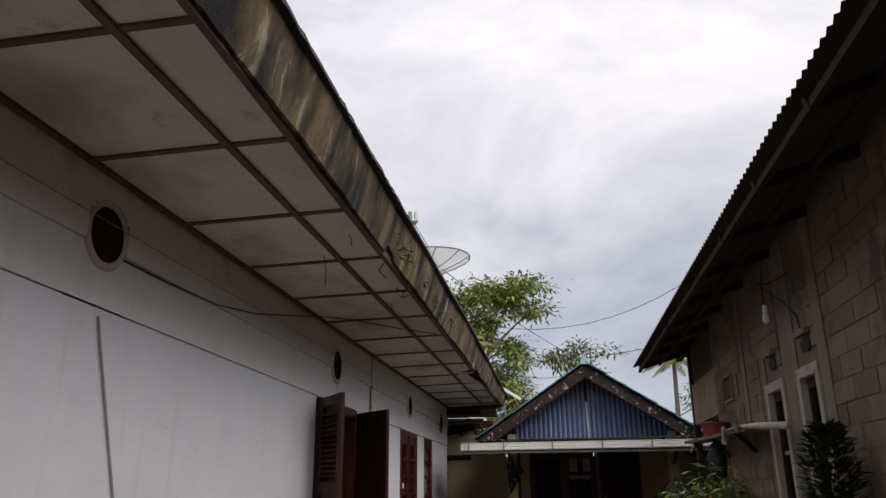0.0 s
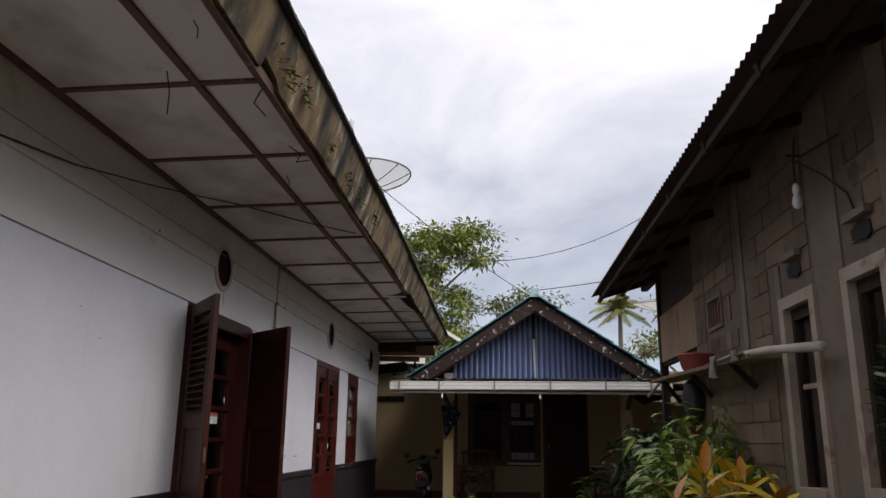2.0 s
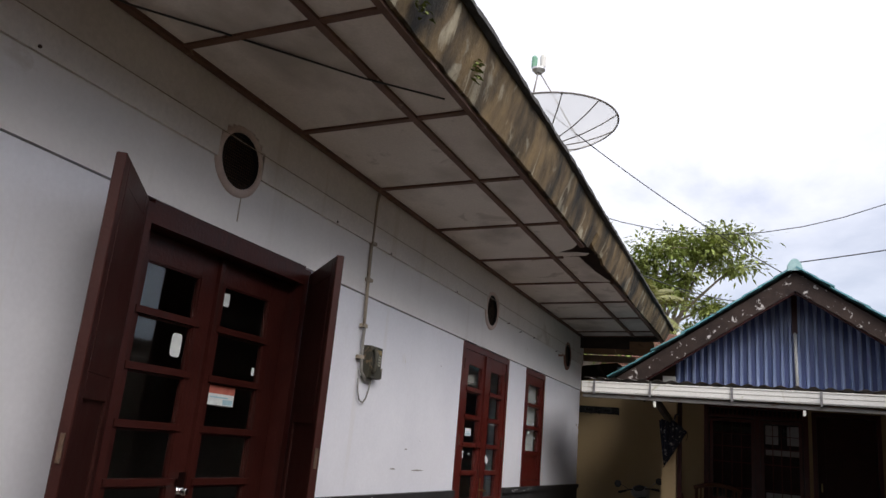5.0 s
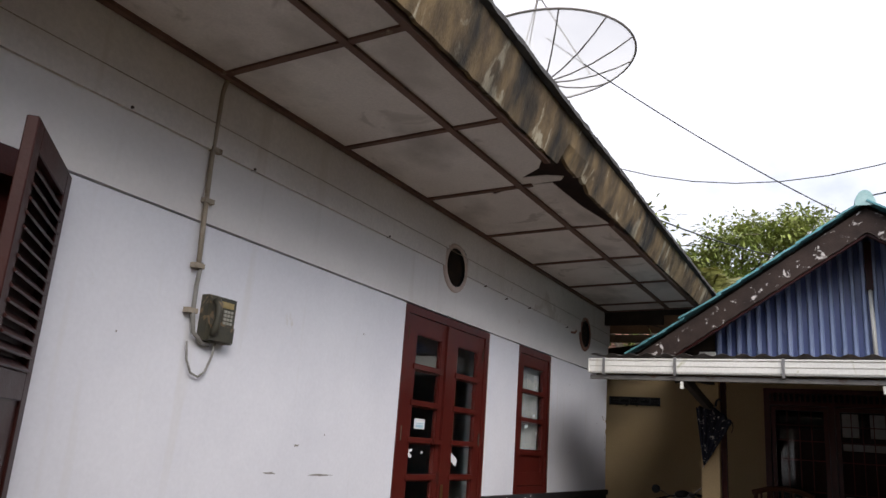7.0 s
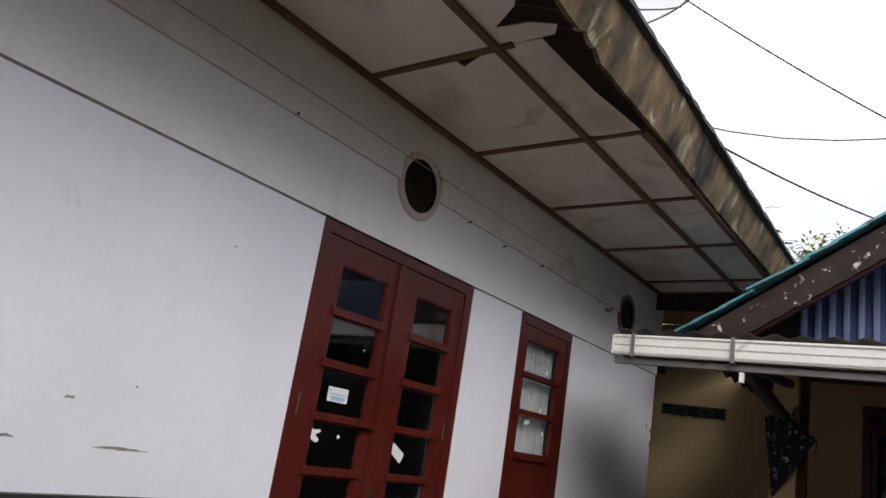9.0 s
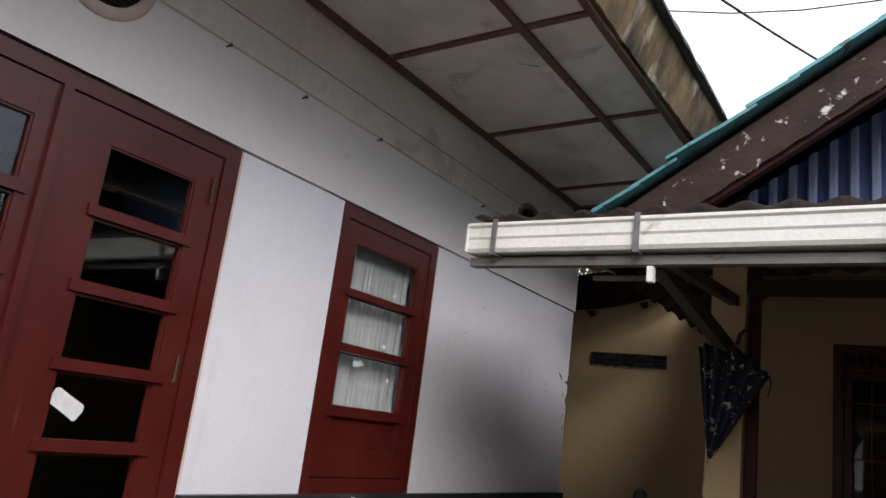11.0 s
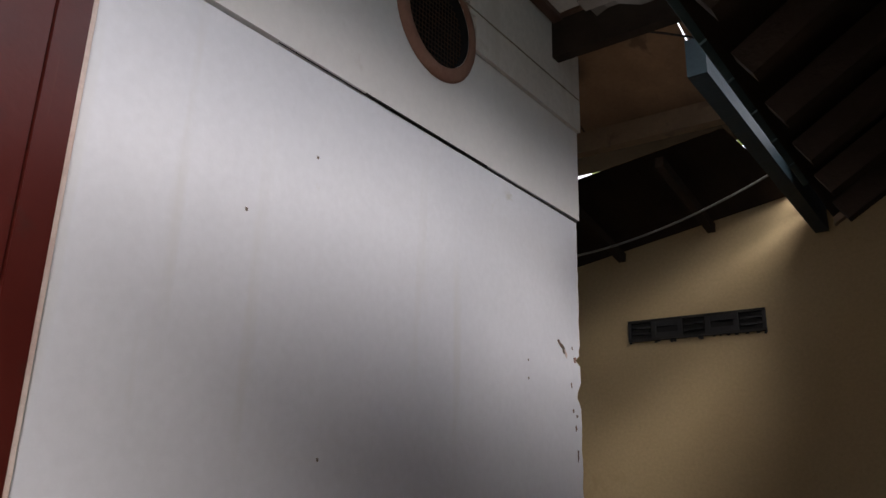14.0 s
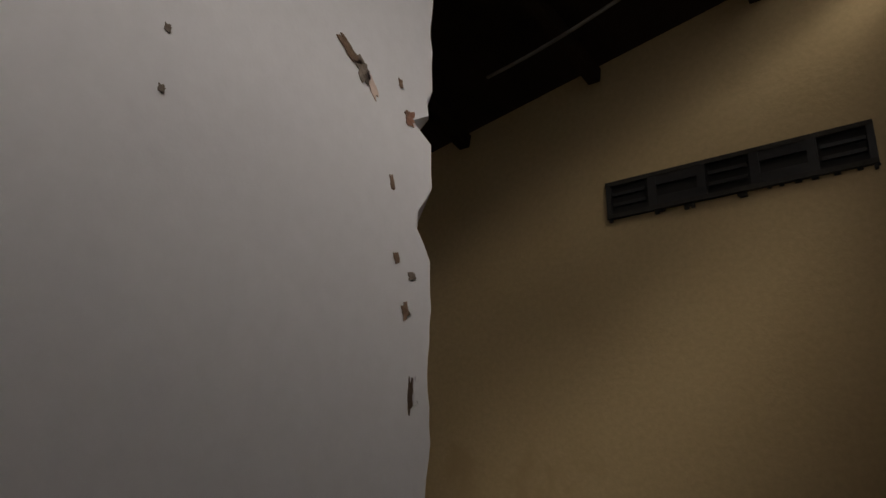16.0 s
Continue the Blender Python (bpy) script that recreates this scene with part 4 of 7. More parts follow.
part("lower_housing", boxes((WX + 0.05, WX + 0.072, 9.815, 9.975, 1.605, 1.68)), PHONE, ph, "brownish grime-stained lower cover", bevel=0.012)
part("display_strip", boxes((WX + 0.0545, WX + 0.060, 9.875, 9.965, 1.775, 1.805)), BRASS, ph, "yellowed label strip")
for r in range(4):
    for c in range(3):
        part("key", boxes((WX + 0.055, WX + 0.061, 9.905 + c * 0.022, 9.920 + c * 0.022, 1.695 + r * 0.019, 1.708 + r * 0.019)), KEYPAD, ph)
hs = tube(bmesh.new(), ((WX + 0.07, 9.835, 1.80), (WX + 0.09, 9.835, 1.775), (WX + 0.092, 9.835, 1.72), (WX + 0.09, 9.835, 1.66), (WX + 0.07, 9.835, 1.635)), (0.022, 0.019, 0.014, 0.019, 0.022), 10)
part("handset", hs, PHONE, ph, smooth=True)
part("knob", bar((WX + 0.03, 9.985, 1.685), (WX + 0.03, 10.005, 1.685), 0.008), BLACKPLASTIC, ph)
single("cable_loop", tube(bmesh.new(), ((WX + 0.03, 9.90, 1.60), (WX + 0.025, 9.895, 1.53), (WX + 0.02, 9.87, 1.455), (WX + 0.02, 9.83, 1.425), (WX + 0.02, 9.78, 1.44), (WX + 0.02, 9.745, 1.50), (WX + 0.02, 9.73, 1.585)), 0.0055, 8), CABLE, "loose grey cable loop hanging below the phone", "cable", smooth=True)
# other wires
single("wall_wire", tube(bmesh.new(), ((WX + 0.012, 3.90, 2.53), (WX + 0.02, 4.4, 2.53), (WX + 0.03, 5.1, 2.55), (WX + 0.04, 5.8, 2.64), (WX + 0.06, 6.6, 2.80), (WX + 0.12, 7.2, 2.92), (-2.02, 7.55, 2.955), (-1.57, 8.1, 2.95), (-1.25, 8.4, 2.945)), 0.0055, 6), BLACKWIRE, "thin black wire sagging from a vent up to the eaves", "cable", smooth=True)
single("drop_wire", tube(bmesh.new(), ((WX + 0.012, 3.74, TOP + 0.002), (WX + 0.012, 3.80, 2.0), (WX + 0.012, 3.95, 1.6), (WX + 0.012, 4.10, 1.2), (WX + 0.04, 4.2, 0.82)), 0.0075, 6), CABLE, "grey cable running down the white wall", "cable", smooth=True)
for (x, y), dz in (((-1.62, 5.35), 0.22), ((-1.45, 6.9), 0.10), ((-1.3, 4.9), 0.07)):
    single("cobweb_thread", tube(bmesh.new(), ((x, y, 2.955), (x + 0.02, y + 0.01, 2.955 - dz * 0.5), (x + 0.01, y + 0.03, 2.955 - dz)), 0.003, 5), RAFTER, "dusty thread hanging from the eaves ceiling", "cobweb", group="threads under the eaves")
for pts in (((-1.28, 6.35, 2.95), (-1.22, 6.42, 2.92), (-1.27, 6.5, 2.90), (-1.2, 6.55, 2.93)), ((-1.20, 5.55, 2.94), (-1.26, 5.62, 2.90), (-1.22, 5.7, 2.86))):
    single("dry_root", tube(bmesh.new(), pts, 0.004, 5), RAFTER, "dry plant root hanging at the fascia", "root", group="roots at the fascia")
single("ceiling_crack", tube(bmesh.new(), ((-2.05, 14.0, SOF - 0.002), (-1.9, 14.12, SOF - 0.002), (-1.75, 14.10, SOF - 0.002), (-1.62, 14.2, SOF - 0.002)), 0.004, 4), CABLE, "cracked line in the eaves sheet", "crack")
for y, z in ((10.0, 2.545), (11.35, 2.545), (12.9, 2.53), (13.905, 2.53), (14.98, 2.52), (13.35, 2.51), (9.2, 2.55), (6.9, 2.56), (5.3, 2.57)):
    nl = bar((WX + 0.009, y, z), (WX + 0.03, y + 0.004, z + 0.006), 0.004, 6)
    lathe(nl, (WX + 0.03, y + 0.004, z + 0.006), ((0.008, -0.003), (0.008, 0.003)), 8, pose(0, 0, 0, 0, 90, 0))
    single("nail", nl, IRON, "rusty nail stuck in the white wall", "nail", group="nails in the wall")
single("hook", tube(bmesh.new(), ((WX, 15.16, 2.50), (WX + 0.05, 15.17, 2.495), (WX + 0.07, 15.17, 2.52)), 0.012, 8), RINGBROWN, "rusty brown stub sticking out of the wall", "hook")
CHIPGREY = surface("grey_brown_pit", (0.16, 0.13, 0.11), (0.24, 0.2, 0.17), 60, 0.9, 0.3)
rng = random.Random(23)
for y, z in ((14.985, 1.728), (15.181, 1.922), (16.187, 1.503), (15.25, 1.21), (16.186, 1.563), (9.35, 1.57), (11.2, 1.85), (6.35, 1.75), (6.1, 1.9), (10.9, 1.2), (5.05, 1.3), (4.6, 1.65)):
    rough_ob = rough_paper("pit_mark", y, z, 0.008, 0.009, WX + 0.0005, CHIPGREY, None, "small dark pit in the whitewash", int(y * 100), 0.4)
    tagged(rough_ob, category="mark", group="pits in the wall")
CHIPBROWN = surface("brown_bared_plaster", (0.13, 0.085, 0.06), (0.24, 0.16, 0.115), 60, 0.95, 0.4)
# flaked plaster near the far corner
for y, z, ww, hh, turn, mtl in ((16.412, 1.652, 0.014, 0.05, 0.95, CHIPBROWN), (16.437, 1.636, 0.026, 0.04, 0.7, CHIPGREY), (16.452, 1.622, 0.016, 0.035, 0.8, PALEEDGE), (16.504, 1.649, 0.008, 0.014, 0.2, CHIPBROWN), (16.522, 1.609, 0.022, 0.024, 0.0, TERRACOTTA), (16.492, 1.512, 0.008, 0.022, 0.3, CHIPBROWN), (16.503, 1.421, 0.010, 0.016, 0.3, CHIPBROWN), (16.531, 1.405, 0.014, 0.012, 0.3, CHIPGREY), (16.520, 1.362, 0.018, 0.022, 0.4, CHIPBROWN), (16.530, 1.366, 0.010, 0.018, -0.4, WHITE), (16.531, 1.266, 0.012, 0.046, 0.0, IRON), (16.541, 1.272, 0.012, 0.034, 0.0, WHITE)):
    tagged(rough_paper("plaster_chip", y, z, ww, hh, WX + 0.0008, mtl, None, "flaked plaster patch at the wall corner", int(z * 1000), 0.5, turn), category="mark", group="plaster chips")
# scuffs
for y, z, ww in ((10.45, 0.98, 0.10), (10.9, 0.97, 0.26), (10.65, 1.13, 0.05)):
    tagged(rough_paper("scuff_mark", y, z, ww, 0.014, WX + 0.0004, CABLE, None, "grey scuff on the white wall", int(y * 50), 0.6), category="mark", group="scuffs on the wall")
for y, zd in ((6.05, 0.775), (6.25, 0.77), (6.38, 0.775), (10.1, 0.78), (13.372, 0.768), (13.433, 0.757), (13.47, 0.775), (13.544, 0.78), (13.816, 0.762), (13.976, 0.77), (14.097, 0.785)):
    tagged(rough_paper("paint_drip", y, zd, 0.035, 0.014, WX + 0.0355, PAPER, None, "white paint drips on the black plinth", int(y * 70), 0.6), category="mark", group="paint drips")

# ---- blue gabled house with its porch ----
AX, AZ, SLOPE = 0.585, 3.50, 0.655
GY = 15.10


def rake(x, lift=0.0):
    return AZ - SLOPE * abs(x - AX) + lift


def rear(x, lift=0.0):
    """The shallower slope behind the gable, on the passage side."""
    return AZ - 0.46 * (AX - x) + lift


REAR_Y, EAVE_X = 16.98, -1.68


# gable of blue corrugated sheets, the ribs coloured paler for the sky light they catch
gs = bmesh.new()
vs = [gs.verts.new((x, y, z)) for y in (GY, GY + 0.004) for x, z in ((-0.80, 2.185), (2.35, 2.185), (2.35, rake(2.35, -0.06)), (AX, AZ - 0.06), (-0.80, rake(-0.80, -0.06)))]
gs.faces.new(vs[:5])
gs.faces.new(vs[5:][::-1])
for k in range(5):
    gs.faces.new((vs[k], vs[5 + k], vs[5 + (k + 1) % 5], vs[(k + 1) % 5]))
gable = structure("gable_sheet", gs, BLUESHEET, "dark blue ribbed sheet gable with ribs coloured pale as highlights")
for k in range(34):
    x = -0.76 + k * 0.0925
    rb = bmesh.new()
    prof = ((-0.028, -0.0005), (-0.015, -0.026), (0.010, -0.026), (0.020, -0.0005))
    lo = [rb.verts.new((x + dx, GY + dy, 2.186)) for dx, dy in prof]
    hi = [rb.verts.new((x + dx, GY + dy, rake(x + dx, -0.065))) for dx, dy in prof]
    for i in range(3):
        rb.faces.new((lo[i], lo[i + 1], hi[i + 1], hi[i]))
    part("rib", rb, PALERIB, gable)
structure("gable_post", boxes((AX - 0.03, AX + 0.03, GY - 0.06, GY - 0.018, 2.85, 3.32)), BROWNWOOD, "dark timber post in the gable", bevel=0.005)
single("white_pipe", tube(bmesh.new(), ((AX + 0.012, GY - 0.045, 2.16), (AX + 0.006, GY - 0.045, 2.5), (AX, GY - 0.045, 2.86)), 0.019, 12), PVC, "thin white plastic pipe standing against the blue gable", "pipe", smooth=True)
for x0, x1 in ((-3.4, -0.80), (2.35, 3.6)):
    structure("gable_infill", boxes((x0 if x0 > -1.7 else -1.30, min(x1, 2.5), GY + 0.02, GY + 0.06, 2.18, 2.26)), RAFTER, "dark boards beside the gable")

# barge boards and rake tiles
for sgn, far in ((-1, -1.50), (1, 2.67)):
    bm = bmesh.new()
    n_b = 60
    ringsb = []
    for i in range(n_b + 1):
        x = AX + (far - AX) * i / n_b
        z = rake(x)
        w1 = 0.004 * math.sin(i * 1.7)
        ringsb.append([bm.verts.new(p) for p in ((x, 14.48, max(2.125, z - 0.245 + w1)), (x, 14.48, max(2.135, z - 0.02)), (x, 14.515, max(2.135, z - 0.02)), (x, 14.515, max(2.125, z - 0.245 + w1)))])
    for a, b in zip(ringsb, ringsb[1:]):
        for k in range(4):
            bm.faces.new((a[k], a[(k + 1) % 4], b[(k + 1) % 4], b[k]))
    bm.faces.new(ringsb[0])
    bm.faces.new(ringsb[-1][::-1])
    structure("barge_board", bm, BARGE, "dark brown barge board with flaking white paint")
    structure("barge_moulding", beam((AX, 14.53, rake(AX, -0.25)), (far * 0.84 + AX * 0.16, 14.53, rake(far * 0.84 + AX * 0.16, -0.25)), 0.05, 0.03), BROWNWOOD, "dark moulding under the barge board")
    # roof slope with tile courses
    sl = bmesh.new()
    back_y = REAR_Y if sgn < 0 else 23.0
    vs = [sl.verts.new(p) for p in ((AX, 14.47, AZ + 0.0), (far, 14.47, rake(far)), (far, back_y, rake(far)), (AX, back_y, AZ + 0.0))]
    sl.faces.new(vs)
    bmesh.ops.solidify(sl, geom=sl.faces[:], thickness=0.03)
    # lower strip behind the porch roof
    low_x = -1.66 if sgn < 0 else 2.95
    if sgn < 0:
        strip = [sl.verts.new(p) for p in ((AX, REAR_Y, AZ + 0.001), (EAVE_X, REAR_Y, rear(EAVE_X)), (EAVE_X, 23.0, rear(EAVE_X)), (AX, 23.0, AZ + 0.001))]
    else:
        strip = [sl.verts.new(p) for p in ((far, 15.13, rake(far)), (low_x, 15.13, rake(low_x)), (low_x, 23.0, rake(low_x)), (far, 23.0, rake(far)))]
    strip_f = sl.faces.new(strip)
    bmesh.ops.solidify(sl, geom=[strip_f], thickness=0.03)
    roof_ob = structure("roof_west" if sgn < 0 else "roof_east", sl, RAFTER, "tiled roof slope of the blue house, dark underneath")
    tm = bmesh.new()
    box(tm, -0.02, 0.23, -0.10, 0.09, 0.0, 0.016)
    tile_me = finish("rake_tile", tm, TEAL, bevel=0.006)
    count = int(abs(far - AX) / math.cos(math.atan(SLOPE)) * 1.0 / 0.205)
    ang = math.degrees(math.atan(SLOPE))
    for i in range(count):
        d = 0.03 + i * 0.205
        x = AX + sgn * d * math.cos(radians(ang))
        ob = part("rake_tile", tile_me, TEAL, roof_ob)
        jig = random.Random(i * 7 + sgn)
        ob.matrix_basis = pose(x, 14.50 + jig.uniform(-0.012, 0.008), rake(x, 0.014 + jig.uniform(0, 0.010)), 0, 0, 0) @ (pose(0, 0, 0, 0, ang - 3 + jig.uniform(-1.5, 1.5), 0) if sgn > 0 else pose(0, 0, 0, 0, 0, 180) @ pose(0, 0, 0, 0, ang - 3 + jig.uniform(-1.5, 1.5), 0))
    tops = bmesh.new()
    for i in range(count):
        d = 0.03 + i * 0.205
        x = AX + sgn * d * math.cos(radians(ang))
        m = pose(x, 0, rake(x, 0.012), 0, 0, 0) @ (pose(0, 0, 0, 0, ang - 3, 0) if sgn > 0 else pose(0, 0, 0, 0, 0, 180) @ pose(0, 0, 0, 0, ang - 3, 0))
        for j in range(40 if sgn > 0 else 10):
            y = 14.62 + j * 0.21
            box(tops, -0.02, 0.23, (y - 0.10) * (1 if sgn > 0 else -1), (y + 0.10) * (1 if sgn > 0 else -1), 0.0, 0.014, m)
    tagged(part("roof_tiles", tops, DARKTEAL, roof_ob), kind="stuff")
# ridge cap
kn = bmesh.new()
prof = []
n_k = 14
for y in (14.40, 14.46, 14.9):
    r = 0.075 if y == 14.40 else 0.088
    prof.append([kn.verts.new((AX + r * math.cos(math.pi * k / n_k) * 1.0, y, AZ - 0.02 + (0.14 if y < 14.8 else 0.10) * math.sin(math.pi * k / n_k) ** 0.8)) for k in range(n_k + 1)])
for a, b in zip(prof, prof[1:]):
    for k in range(n_k):
        kn.faces.new((a[k], a[k + 1], b[k + 1], b[k]))
kn.faces.new(prof[0])
kn.faces.new(prof[-1][::-1])
single("ridge_cap", kn, PALETEAL, "pale teal rounded cap on the roof ridge", "roof tile", smooth=False)
structure("ridge_tiles", tube(bmesh.new(), ((AX, 14.9, AZ + 0.02), (AX, 23.0, AZ + 0.02)), 0.075, 10), TEAL, "teal ridge tiles")
structure("eaves_board", boxes((EAVE_X - 0.03, EAVE_X + 0.03, 16.05, 17.82, 2.35, 2.475)), TEALWOOD, "dark teal eaves board along the roof edge", bevel=0.006)
# boards closing the step between the two slopes
stp = bmesh.new()
vs = [stp.verts.new((x, y, z)) for y in (REAR_Y - 0.03, REAR_Y) for x, z in ((-1.5, rake(-1.5, -0.03)), (AX, AZ - 0.06), (-1.5, rear(-1.5, -0.002)))]
stp.faces.new(vs[:3])
stp.faces.new(vs[3:][::-1])
for k in range(3):
    stp.faces.new((vs[k], vs[3 + k], vs[3 + (k + 1) % 3], vs[(k + 1) % 3]))
structure("roof_step", stp, PALEBOARD, "pale brown boards between the two roof slopes")
# Dark triangle added beside the gable so sky light stays out of the porch.
stp = bmesh.new()
vs = [stp.verts.new((x, y, z)) for y in (15.11, 15.135) for x, z in ((-1.48, 2.19), (-0.80, 2.19), (-0.80, rake(-0.80, -0.035)), (-1.48, rake(-1.48, -0.025)))]
stp.faces.new(vs[:4])
stp.faces.new(vs[4:][::-1])
for k in range(4):
    stp.faces.new((vs[k], vs[4 + k], vs[4 + (k + 1) % 4], vs[(k + 1) % 4]))
structure("gable_corner_boards", stp, RAFTER, "dark boards added beside the blue gable to stop sky light")
# rafters and purlins under the roof
for k in range(9):
    y = 15.35 + k * 0.29
    low_end = (-1.62, y, rear(-1.62, -0.085)) if y > REAR_Y else (-1.45, y, rake(-1.45, -0.07))
    structure("rafter", beam((AX, y, AZ - 0.08), low_end, 0.05, 0.08), RAFTER, "dark rafter under the roof")
    structure("rafter", beam((AX, y, rake(AX, -0.07)), (2.9, y, rake(2.9, -0.07)), 0.05, 0.08), RAFTER, "dark rafter under the roof")
rb = bmesh.new()
vs = [rb.verts.new(p) for p in ((-1.62, REAR_Y, rear(-1.62, -0.045)), (AX, REAR_Y, AZ - 0.045), (AX, 17.84, AZ - 0.045), (-1.62, 17.84, rear(-1.62, -0.045)))]
rb.faces.new(vs)
bmesh.ops.solidify(rb, geom=rb.faces[:], thickness=0.008)
structure("roof_boards", rb, PALEBOARD, "brown boards under the roof slope")

# porch roof, gutter and timber below
structure("porch_roof", corrugated((-1.70, 13.89, 2.088), (3.05, 13.89, 2.10), (-1.70, 15.40, 2.195), 30, 0.013, 6), ZINC, "corrugated grey sheet porch roof")
for y, z in ((14.62, 2.105), (15.235, 2.155)):
    structure("porch_purlin", boxes((-1.66, 3.0, y - 0.02, y + 0.02, z - 0.045, z - 0.02)), GREYWOOD, "pale grey purlin under the porch roof", bevel=0.004)
g = thing("gutter", (0.5, 13.92, 1.93), "long white plastic box gutter along the porch roof", "gutter")
gb = bmesh.new()
pr = ((13.86, 2.062), (13.845, 2.062), (13.845, 2.05), (13.853, 2.04), (13.853, 2.0), (13.858, 1.99), (13.858, 1.95), (13.866, 1.934), (13.975, 1.934), (13.985, 1.945), (13.985, 2.06), (13.978, 2.06), (13.978, 1.95), (13.97, 1.942), (13.872, 1.942), (13.865, 1.955), (13.865, 2.05))
sec = [[gb.verts.new((x, y, z + 0.012 * (x + 1.7) / 4.3)) for y, z in pr] for x in (-1.695, 0.5, 2.62)]
for a, b in zip(sec, sec[1:]):
    for k in range(len(pr)):
        gb.faces.new((a[k], a[(k + 1) % len(pr)], b[(k + 1) % len(pr)], b[k]))
gb.faces.new(sec[0])
gb.faces.new(sec[-1][::-1])
part("trough", gb, PVC, g)
part("end_cap", boxes((-1.705, -1.695, 13.85, 13.985, 1.936, 2.06)), PVC, g, bevel=0.003)
for x in (-1.56, -0.935, -0.08, 0.78, 1.62, 2.30):
    st = bmesh.new()
    box(st, x - 0.011, x + 0.011, 13.838, 13.845, 1.925, 2.075)
    box(st, x - 0.011, x + 0.011, 13.838, 14.02, 1.918, 1.925)
    part("bracket", st, STRAP, g)
g.location.z -= 0.015
structure("gutter_rail", boxes((-1.70, 3.0, 13.90, 13.95, 1.868, 1.904)), RAILSTEEL, "stained steel rail under the gutter", bevel=0.004)
structure("gutter_board", boxes((-1.66, 3.0, 13.95, 13.985, 1.905, 1.932)), PALEBOARD, "stained board between gutter and rail")
for x in (-0.89, 0.62):
    single("drip_outlet", boxes((x - 0.012, x + 0.012, 13.89, 13.925, 1.80, 1.86)), PVC, "short white stub hanging under the gutter rail", "pipe", bevel=0.003, group="stubs under the gutter")
# pillars and struts
for x, lab in ((-0.87, "cream square porch pillar with an umbrella hung on it"), (2.12, "cream square porch pillar behind the plants")):
    p = thing("porch_pillar", (x, 15.2, 0.03), lab, "pillar", "porch pillars")
    part("shaft", boxes((x - 0.085, x + 0.085, 15.115, 15.285, 0.03, 2.32)), CREAM, p, bevel=0.008)
    part("foot", boxes((x - 0.095, x + 0.095, 15.105, 15.295, 0.03, 0.13)), REDTILE, p, bevel=0.004)
    part("cap_block", boxes((x - 0.075, x + 0.075, 15.02, 15.10, 2.16, 2.27)), PVC, p, bevel=0.004)
    structure("strut", beam((x + 0.01, 15.10, 1.72), (x - 0.06, 14.10, 1.93), 0.055, 0.075), STRUTWOOD, "grey timber strut from pillar to gutter")
    structure("strut", beam((x + 0.03, 15.16, 1.98), (x + 0.03, 13.96, 1.90), 0.045, 0.05), STRUTWOOD, "grey timber bearer to the gutter")
structure("down_post", boxes((-0.775, -0.725, 15.16, 15.21, 0.03, 2.14)), BROWNWOOD, "thin brown post beside the pillar", bevel=0.004)
structure("porch_beam", boxes((-0.8, 3.0, 15.12, 15.20, 2.02, 2.09)), RAFTER, "dark timber beam over the porch")

# front wall with window and door openings
FY = 17.85
HW, HD = (-0.66, 0.81, 0.66, 2.19), (0.86, 1.76, 0.06, 2.14)
fw = bmesh.new()
for x0, x1, z0 in ((-5.0, -1.62, 0.0), (-1.62, HW[0], 0.0), (HW[0], AX, HW[3]), (AX, HD[1], HW[3]), (HD[1], 2.9, 0.0)):
    tops = [2.028 + 0.1717 * (x + 5) if x1 < -1.6 else rear(x, -0.05) if x1 <= AX else rake(x, -0.05) for x in (x0, x1)]
    vs = [fw.verts.new(p) for y in (FY, FY + 0.14) for p in ((x0, y, z0), (x1, y, z0), (x1, y, tops[1]), (x0, y, tops[0]))]
    for f in ((0, 1, 2, 3), (7, 6, 5, 4), (0, 4, 5, 1), (1, 5, 6, 2), (2, 6, 7, 3), (3, 7, 4, 0)):
        fw.faces.new([vs[i] for i in f])
for b in ((HW[0], HW[1], 0.0, HW[2]), (HW[1], HD[0], 0.0, HW[3]), (HD[0], HD[1], HD[3], HW[3]), (2.9, 4.2, 0.0, 1.95)):
    box(fw, b[0], b[1], FY, FY + 0.14, b[2], b[3])
front = structure("wall_north", fw, CREAM, "cream painted front wall behind the porch")
structure("skirting", boxes((-5.0, HD[0] - 0.07, FY - 0.012, FY - 0.001, 0.03, 0.16), (HD[1] + 0.07, 4.2, FY - 0.012, FY - 0.001, 0.03, 0.16)), REDTILE, "dark red skirting tiles")
structure("house_side", boxes((-1.75, -1.65, 17.99, 23, 0, 1.98), (3.0, 3.1, 17.99, 23, 0, 1.9), (-1.75, 3.1, 23, 23.1, 0, 1.98)), CREAM, "cream side and rear walls")
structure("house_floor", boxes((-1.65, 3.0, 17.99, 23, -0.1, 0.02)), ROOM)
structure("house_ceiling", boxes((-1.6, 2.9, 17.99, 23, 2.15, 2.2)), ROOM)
# Unseen black boards added to make the room behind the panes look dark.
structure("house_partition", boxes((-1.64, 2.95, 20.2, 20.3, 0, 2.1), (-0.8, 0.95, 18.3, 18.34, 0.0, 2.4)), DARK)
# Unseen wall, added to hold low eastern light off the porch.
structure("boundary_wall", boxes((3.32, 3.44, 11.2, 14.98, -0.05, 2.3)), CEMENT, "unseen cement wall added to cut low side light into the porch")
# Added cover over the side slot; it stops sky light entering the porch.
structure("porch_side_roof", boxes((2.86, 3.70, 14.9, 17.99, 2.06, 2.09)), RAFTER, "unseen dark boards added to keep sky light out of the porch side")
structure("wall_porch_east", boxes((3.55, 3.65, 15.0, FY, 0, 2.05)), CREAM, "plain wall closing the porch")

